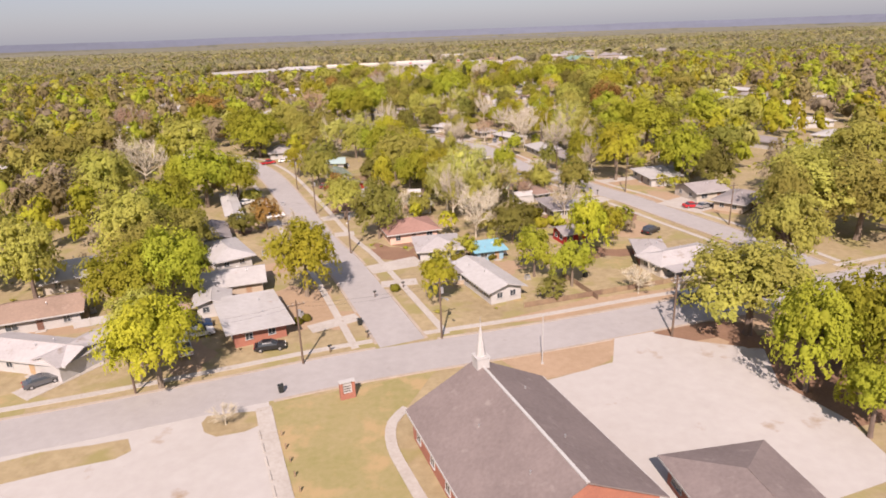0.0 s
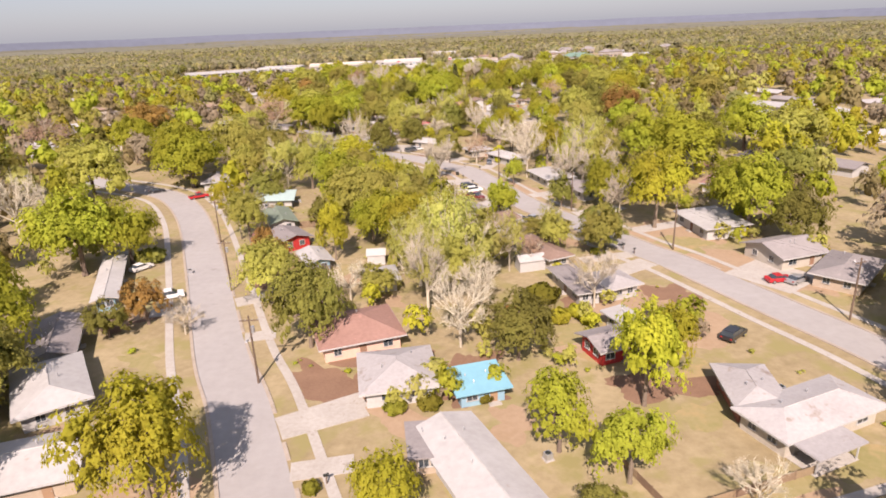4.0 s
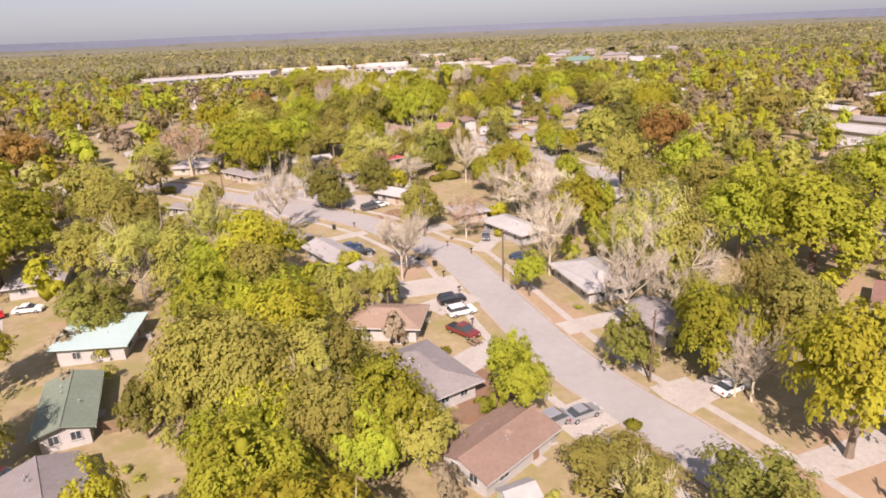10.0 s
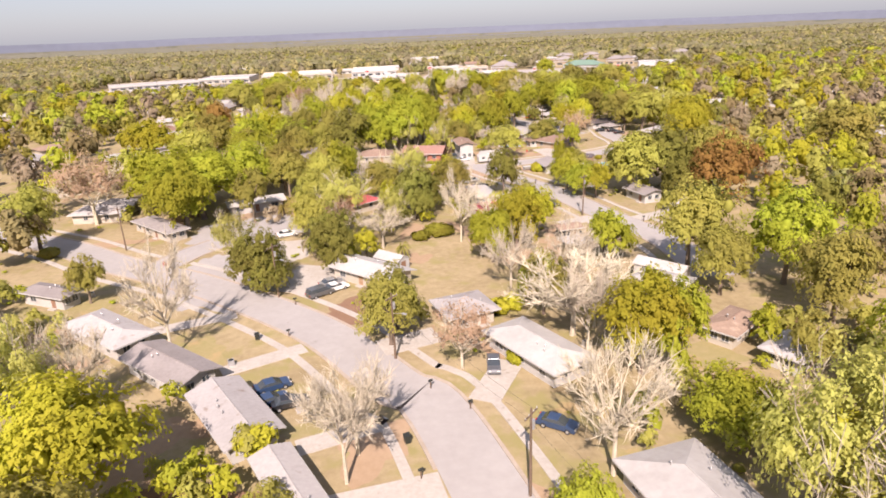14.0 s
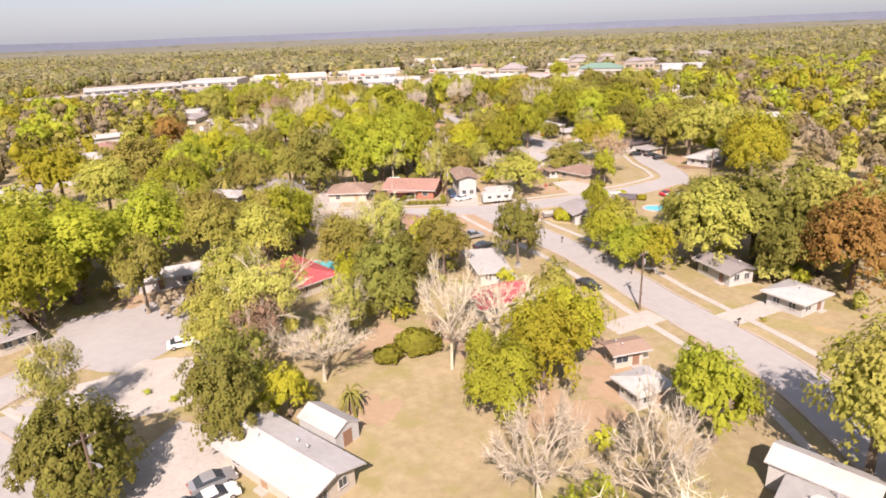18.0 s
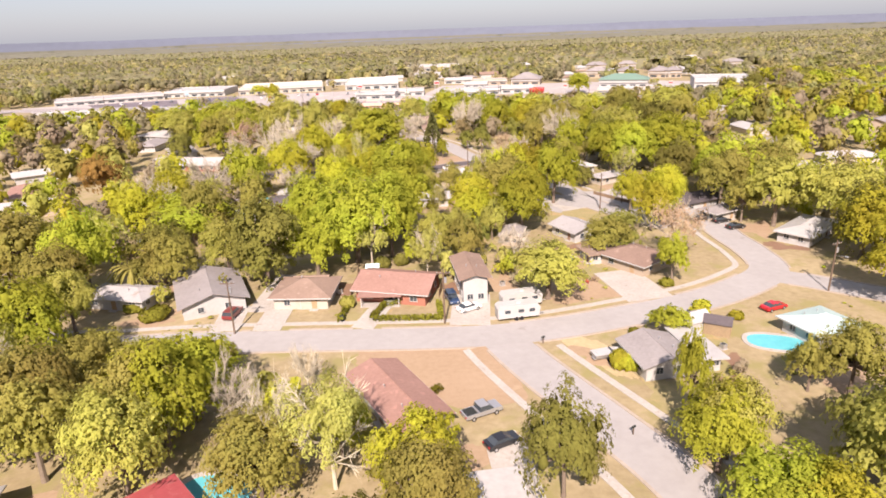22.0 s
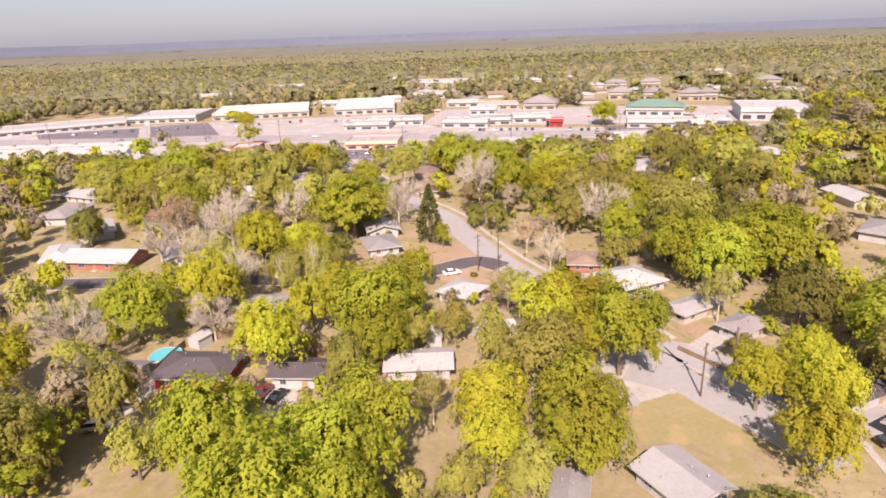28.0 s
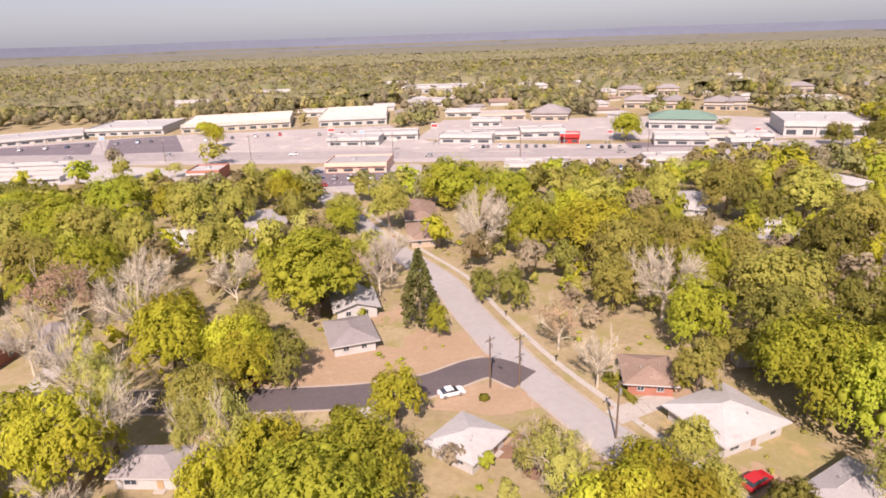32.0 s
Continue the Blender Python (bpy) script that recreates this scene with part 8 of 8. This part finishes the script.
def canopy(material, y0, y1, cell, fine, base, relief, label, tufts=0):
    """The closed roof of far woodland: rounded crowns side by side, with loose leaf sprays over them."""
    rng = np.random.RandomState(int(y0))
    hashes = rng.rand(1 << 12, 4)

    def height(s, lny):
        a, b = s / cell, lny / cell
        i, j = np.floor(a).astype(int), np.floor(b).astype(int)
        top = np.full(s.shape, -9.0)
        for di in (-1, 0, 1):
            for dj in (-1, 0, 1):
                h = hashes[((i + di) * 73 + (j + dj) * 179) & 4095]
                d2 = ((a - i - di - h[..., 0]) ** 2 + (b - j - dj - h[..., 1]) ** 2) / (0.55 + 0.35 * h[..., 2]) ** 2
                top = np.maximum(top, np.sqrt(np.maximum(0, 1 - d2)) * (0.6 + 0.4 * h[..., 3]))
        y = np.exp(lny)
        x = 2 + 0.098 * y + s * y
        z = base + relief * np.maximum(top, 0)
        for u, w, r in FAR_HOUSES:
            z = np.where((np.abs(x - u) < r + 5) & (y > w - 75) & (y < w + r + 4), -0.6, z)
        return x, y, z
    cols, rows = int(1.58 / fine), int(math.log(y1 / y0) / fine)
    s, lny = np.meshgrid(np.linspace(-0.79, 0.79, cols), math.log(y0) + np.arange(rows) * fine)
    x, y, z = height(s + rng.normal(size=s.shape) * fine * 0.2, lny)
    z = z + rng.normal(size=z.shape) * relief * 0.07
    co = np.stack([x, y, z], -1).reshape(-1, 3)
    k = np.arange(cols * rows).reshape(rows, cols)
    quad = np.stack([k[:-1, :-1], k[:-1, 1:], k[1:, 1:], k[1:, :-1]], -1).reshape(-1, 4).astype(np.int32)
    me = bpy.data.meshes.new("far_woods")
    me.vertices.add(len(co))
    me.vertices.foreach_set("co", co.astype(np.float32).ravel())
    me.loops.add(quad.size)
    me.loops.foreach_set("vertex_index", quad.ravel())
    me.polygons.add(len(quad))
    me.polygons.foreach_set("loop_start", np.arange(0, quad.size, 4, dtype=np.int32))
    me.update(calc_edges=True)
    me.materials.append(material)
    me.shade_smooth()
    tagged(new("far_woods", me), label, "woods", kind="stuff")
    # sprays take the leaf colours that have haze mixed in
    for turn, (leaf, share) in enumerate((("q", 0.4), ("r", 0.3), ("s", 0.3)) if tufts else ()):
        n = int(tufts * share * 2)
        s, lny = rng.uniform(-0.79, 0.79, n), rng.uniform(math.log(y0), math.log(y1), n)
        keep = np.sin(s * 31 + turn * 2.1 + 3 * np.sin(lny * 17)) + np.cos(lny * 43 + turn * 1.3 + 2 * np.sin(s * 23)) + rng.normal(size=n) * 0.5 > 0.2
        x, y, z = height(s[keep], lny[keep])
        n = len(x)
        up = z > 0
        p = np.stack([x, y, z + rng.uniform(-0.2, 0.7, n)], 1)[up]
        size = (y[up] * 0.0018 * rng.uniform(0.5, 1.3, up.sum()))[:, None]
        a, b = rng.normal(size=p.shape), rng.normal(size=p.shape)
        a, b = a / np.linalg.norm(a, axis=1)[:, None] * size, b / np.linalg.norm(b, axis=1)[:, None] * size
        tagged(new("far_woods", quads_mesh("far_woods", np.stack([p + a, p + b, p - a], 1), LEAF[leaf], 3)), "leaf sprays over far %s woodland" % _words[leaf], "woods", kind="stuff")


FAR_HOUSES = [(x, y, r) for x, y, r in HOUSES if y > 950]
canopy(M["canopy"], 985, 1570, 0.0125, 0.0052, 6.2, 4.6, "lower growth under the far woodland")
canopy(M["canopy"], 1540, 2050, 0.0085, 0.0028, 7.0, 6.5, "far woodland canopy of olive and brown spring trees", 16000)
# the two outer bands hold the haze of distance in their colour
canopy(M["canopy_far"], 2030, 2900, 0.0085, 0.0038, 7.0, 7.0, "far woodland canopy, olive greyed by haze in its colour")
canopy(M["horizon"], 2880, 4800, 0.0088, 0.006, 5.5, 5, "woodland near the horizon with blue haze in its colour")

# low ridges of woods, one behind the other, at the horizon; the blue is painted haze
# tops raised to bring the skyline to the camera's eye level
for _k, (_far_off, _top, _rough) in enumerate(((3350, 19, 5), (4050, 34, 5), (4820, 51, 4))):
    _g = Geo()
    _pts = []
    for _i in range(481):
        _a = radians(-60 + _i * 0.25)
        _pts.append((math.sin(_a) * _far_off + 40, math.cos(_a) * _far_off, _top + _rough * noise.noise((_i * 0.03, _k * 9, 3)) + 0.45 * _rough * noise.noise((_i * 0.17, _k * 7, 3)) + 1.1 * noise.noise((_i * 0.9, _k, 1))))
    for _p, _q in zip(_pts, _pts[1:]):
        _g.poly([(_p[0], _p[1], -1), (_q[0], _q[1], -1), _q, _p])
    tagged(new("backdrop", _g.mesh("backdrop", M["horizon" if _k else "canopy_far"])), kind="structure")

def wheel_stop(x, y, rot):
    """A low concrete bar at the end of a parking bay, rounded along its top."""
    ob = thing("wheel_stop", x, y, rot, "low pale concrete wheel stop at the car park's edge", "wheel stop", "church car park wheel stops", 0.03)
    part("bar", Geo().prism([(-0.13, 0.0), (0.13, 0.0), (0.1, 0.12), (0.06, 0.16), (-0.06, 0.16), (-0.1, 0.12)], "x", -0.9, 0.9), M["concrete"], ob)


def marker_post(x, y):
    """A short timber post with a bevelled head beside the church path."""
    ob = thing("marker_post", x, y, 20, "short weathered wooden post beside the church path", "post", "church path posts")
    part("shaft", Geo().box(-0.08, -0.08, 0, 0.08, 0.08, 0.62), M["wood"], ob)
    part("cap", Geo().box(-0.1, -0.1, 0.62, 0.1, 0.1, 0.69), M["wood"], ob)


for _i in range(5):
    _t = _i / 4
    wheel_stop(-20.3 + 3.8 * _t, 62.7 + -9.9 * _t, -69.2)
    marker_post(-17.7 + 3.9 * _t, 62.5 + -9.9 * _t)


# ---- garden clutter ----
_chairs, _tables, _units = [], [], []


def garden_chair(x, y, rot):
    if _chairs:
        return copy_thing(_chairs[0], at(x, y, 0, rot))
    ob = thing("garden_chair", x, y, rot, "faded red garden chair standing on the grass", "chair", "garden chairs")
    _chairs.append(ob)
    part("seat", Geo().box(-0.28, -0.28, 0.40, 0.28, 0.28, 0.46), M["paint_red"], ob)
    part("backrest", Geo().box(-0.28, 0.22, 0.46, 0.28, 0.28, 1.0), M["paint_red"], ob)
    for s in (-1, 1):
        for w in (-1, 1):
            part("leg", Geo().box(s * 0.24 - 0.03, w * 0.24 - 0.03, 0, s * 0.24 + 0.03, w * 0.24 + 0.03, 0.4), M["paint_red"], ob)
    return ob


def picnic_table(x, y, rot):
    if _tables:
        return copy_thing(_tables[0], at(x, y, 0, rot))
    ob = thing("picnic_table", x, y, rot, "weathered wooden picnic table with two benches", "table", "picnic tables")
    _tables.append(ob)
    part("tabletop", Geo().box(-0.9, -0.38, 0.70, 0.9, 0.38, 0.76), M["wood"], ob)
    for s in (-1, 1):
        part("bench", Geo().box(-0.9, s * 0.72 - 0.13, 0.41, 0.9, s * 0.72 + 0.13, 0.46), M["wood"], ob)
        part("leg", Geo().box(s * 0.65 - 0.05, -0.8, 0.36, s * 0.65 + 0.05, 0.8, 0.41).box(s * 0.65 - 0.05, -0.35, 0, s * 0.65 + 0.05, -0.25, 0.7).box(s * 0.65 - 0.05, 0.25, 0, s * 0.65 + 0.05, 0.35, 0.7), M["wood"], ob)
    return ob


def air_conditioner(x, y, rot):
    if _units:
        return copy_thing(_units[0], at(x, y, 0, rot))
    ob = thing("air_conditioner", x, y, rot, "grey metal air conditioning unit on a concrete pad", "air conditioner", "outdoor units")
    _units.append(ob)
    part("pad", Geo().box(-0.55, -0.55, 0, 0.55, 0.55, 0.08), M["concrete"], ob)
    part("cabinet", Geo().box(-0.42, -0.42, 0.08, 0.42, 0.42, 0.85, 0.02), M["metal"], ob)
    part("grille", Geo().tube((0, 0, 0.85), (0, 0, 0.89), 0.34, 0.30, 12), M["plastic"], ob)
    return ob


garden_chair(20.6, 144.7, 185)
garden_chair(21.7, 144.3, 202)
garden_chair(-28.1, 308.0, 60)
garden_chair(64.9, 462.3, 310)
garden_chair(66.5, 407.4, 50)
picnic_table(20.8, 142.9, 12)
picnic_table(24.0, 212.1, 120)
picnic_table(68.2, 408.6, 65)
picnic_table(72.5, 349.9, 40)
picnic_table(38.7, 459.6, 40)
_rnd = random.Random(21)
for _x, _y, _r in HOUSES[:70:2]:
    if 80 < _y < 600:
        air_conditioner(_x + (_r + 1.3) * 0.94, _y + (_r + 1.3) * 0.34, 20)


# ---- young trees and thickets in the back gardens ----
# open lawns that stay clear of thickets
OPEN_LAWNS = [
    [(14, 92), (50, 100), (46, 128), (14, 120)],
    [(18, 268), (46, 268), (42, 326), (20, 326)],
    [(62, 442), (96, 442), (92, 470), (66, 472)],
    [(20, 366), (66, 362), (66, 386), (20, 386)],
]
_rnd = random.Random(41)
_young = {k: [] for k in "kwgny"}
_near_road = [(p.x, p.y, half + 13.0) for line, half in PAVED[:12] for p in line[::2]]
for _tries in range(4200):
    _y = _rnd.uniform(112, 640)
    _x = path_x(_y) + _rnd.uniform(-88, 88)
    if noise.noise((_x * 0.035, _y * 0.035, 9.0)) + _rnd.uniform(-0.2, 0.2) < 0.07 or in_strip(_x, _y) or not free(_x, _y, -2.6):
        continue
    if any((_x - a) ** 2 + (_y - b) ** 2 < r * r for a, b, r in _near_road):
        continue
    _v = Vector((_x, _y))
    if any((abs((_v - c).x * math.cos(t) + (_v - c).y * math.sin(t)) < a + 1.2 and abs((_v - c).y * math.cos(t) - (_v - c).x * math.sin(t)) < w + 1.2) for c, t, a, w in RECTS):
        continue
    if any(inside(_x, _y, p) for p in OPEN_LAWNS):
        continue
    _r = _rnd.uniform(1.1, 2.6)
    _young[_rnd.choice("kkwgyn")].append((_x, _y, _r, _r * _rnd.uniform(1.7, 2.6)))
for _k in "kwgny":
    woods("thicket", LEAF[_k], _young[_k], "young %s trees and thickets behind the houses" % _words[_k], 420, 0.15)


# ---- undergrowth, weeds and brush in the back gardens ----
_rnd = random.Random(77)
_brush = {k: [] for k in "kg"}
_tries = 0
while _tries < 5500:
    _tries += 1
    _y = _rnd.uniform(92, 620)
    _x = path_x(_y) + _rnd.uniform(-110, 110)
    if noise.noise((_x * 0.05, _y * 0.05, 4.0)) + _rnd.uniform(-0.25, 0.25) < 0.14 or in_strip(_x, _y) or not free(_x, _y, -1.2):
        continue
    _v = Vector((_x, _y))
    if any((abs((_v - c).x * math.cos(t) + (_v - c).y * math.sin(t)) < a + 0.6 and abs((_v - c).y * math.cos(t) - (_v - c).x * math.sin(t)) < w + 0.6) for c, t, a, w in RECTS):
        continue
    if any(near_line(_v, line, half + 4.5) for line, half in PAVED[:12] if abs(line[0].y - _y) < 400):
        continue
    if any(inside(_x, _y, p) for p in OPEN_LAWNS):
        continue
    _r = _rnd.uniform(0.35, 1.1)
    _brush[_rnd.choice("kkg")].append((_x, _y, _r, _r * _rnd.uniform(0.5, 0.9)))
for _k, _word in (("k", "olive"), ("g", "green")):
    woods("undergrowth", LEAF[_k], _brush[_k], "low %s brush and weeds in the back gardens" % _word, 40, 0.6)
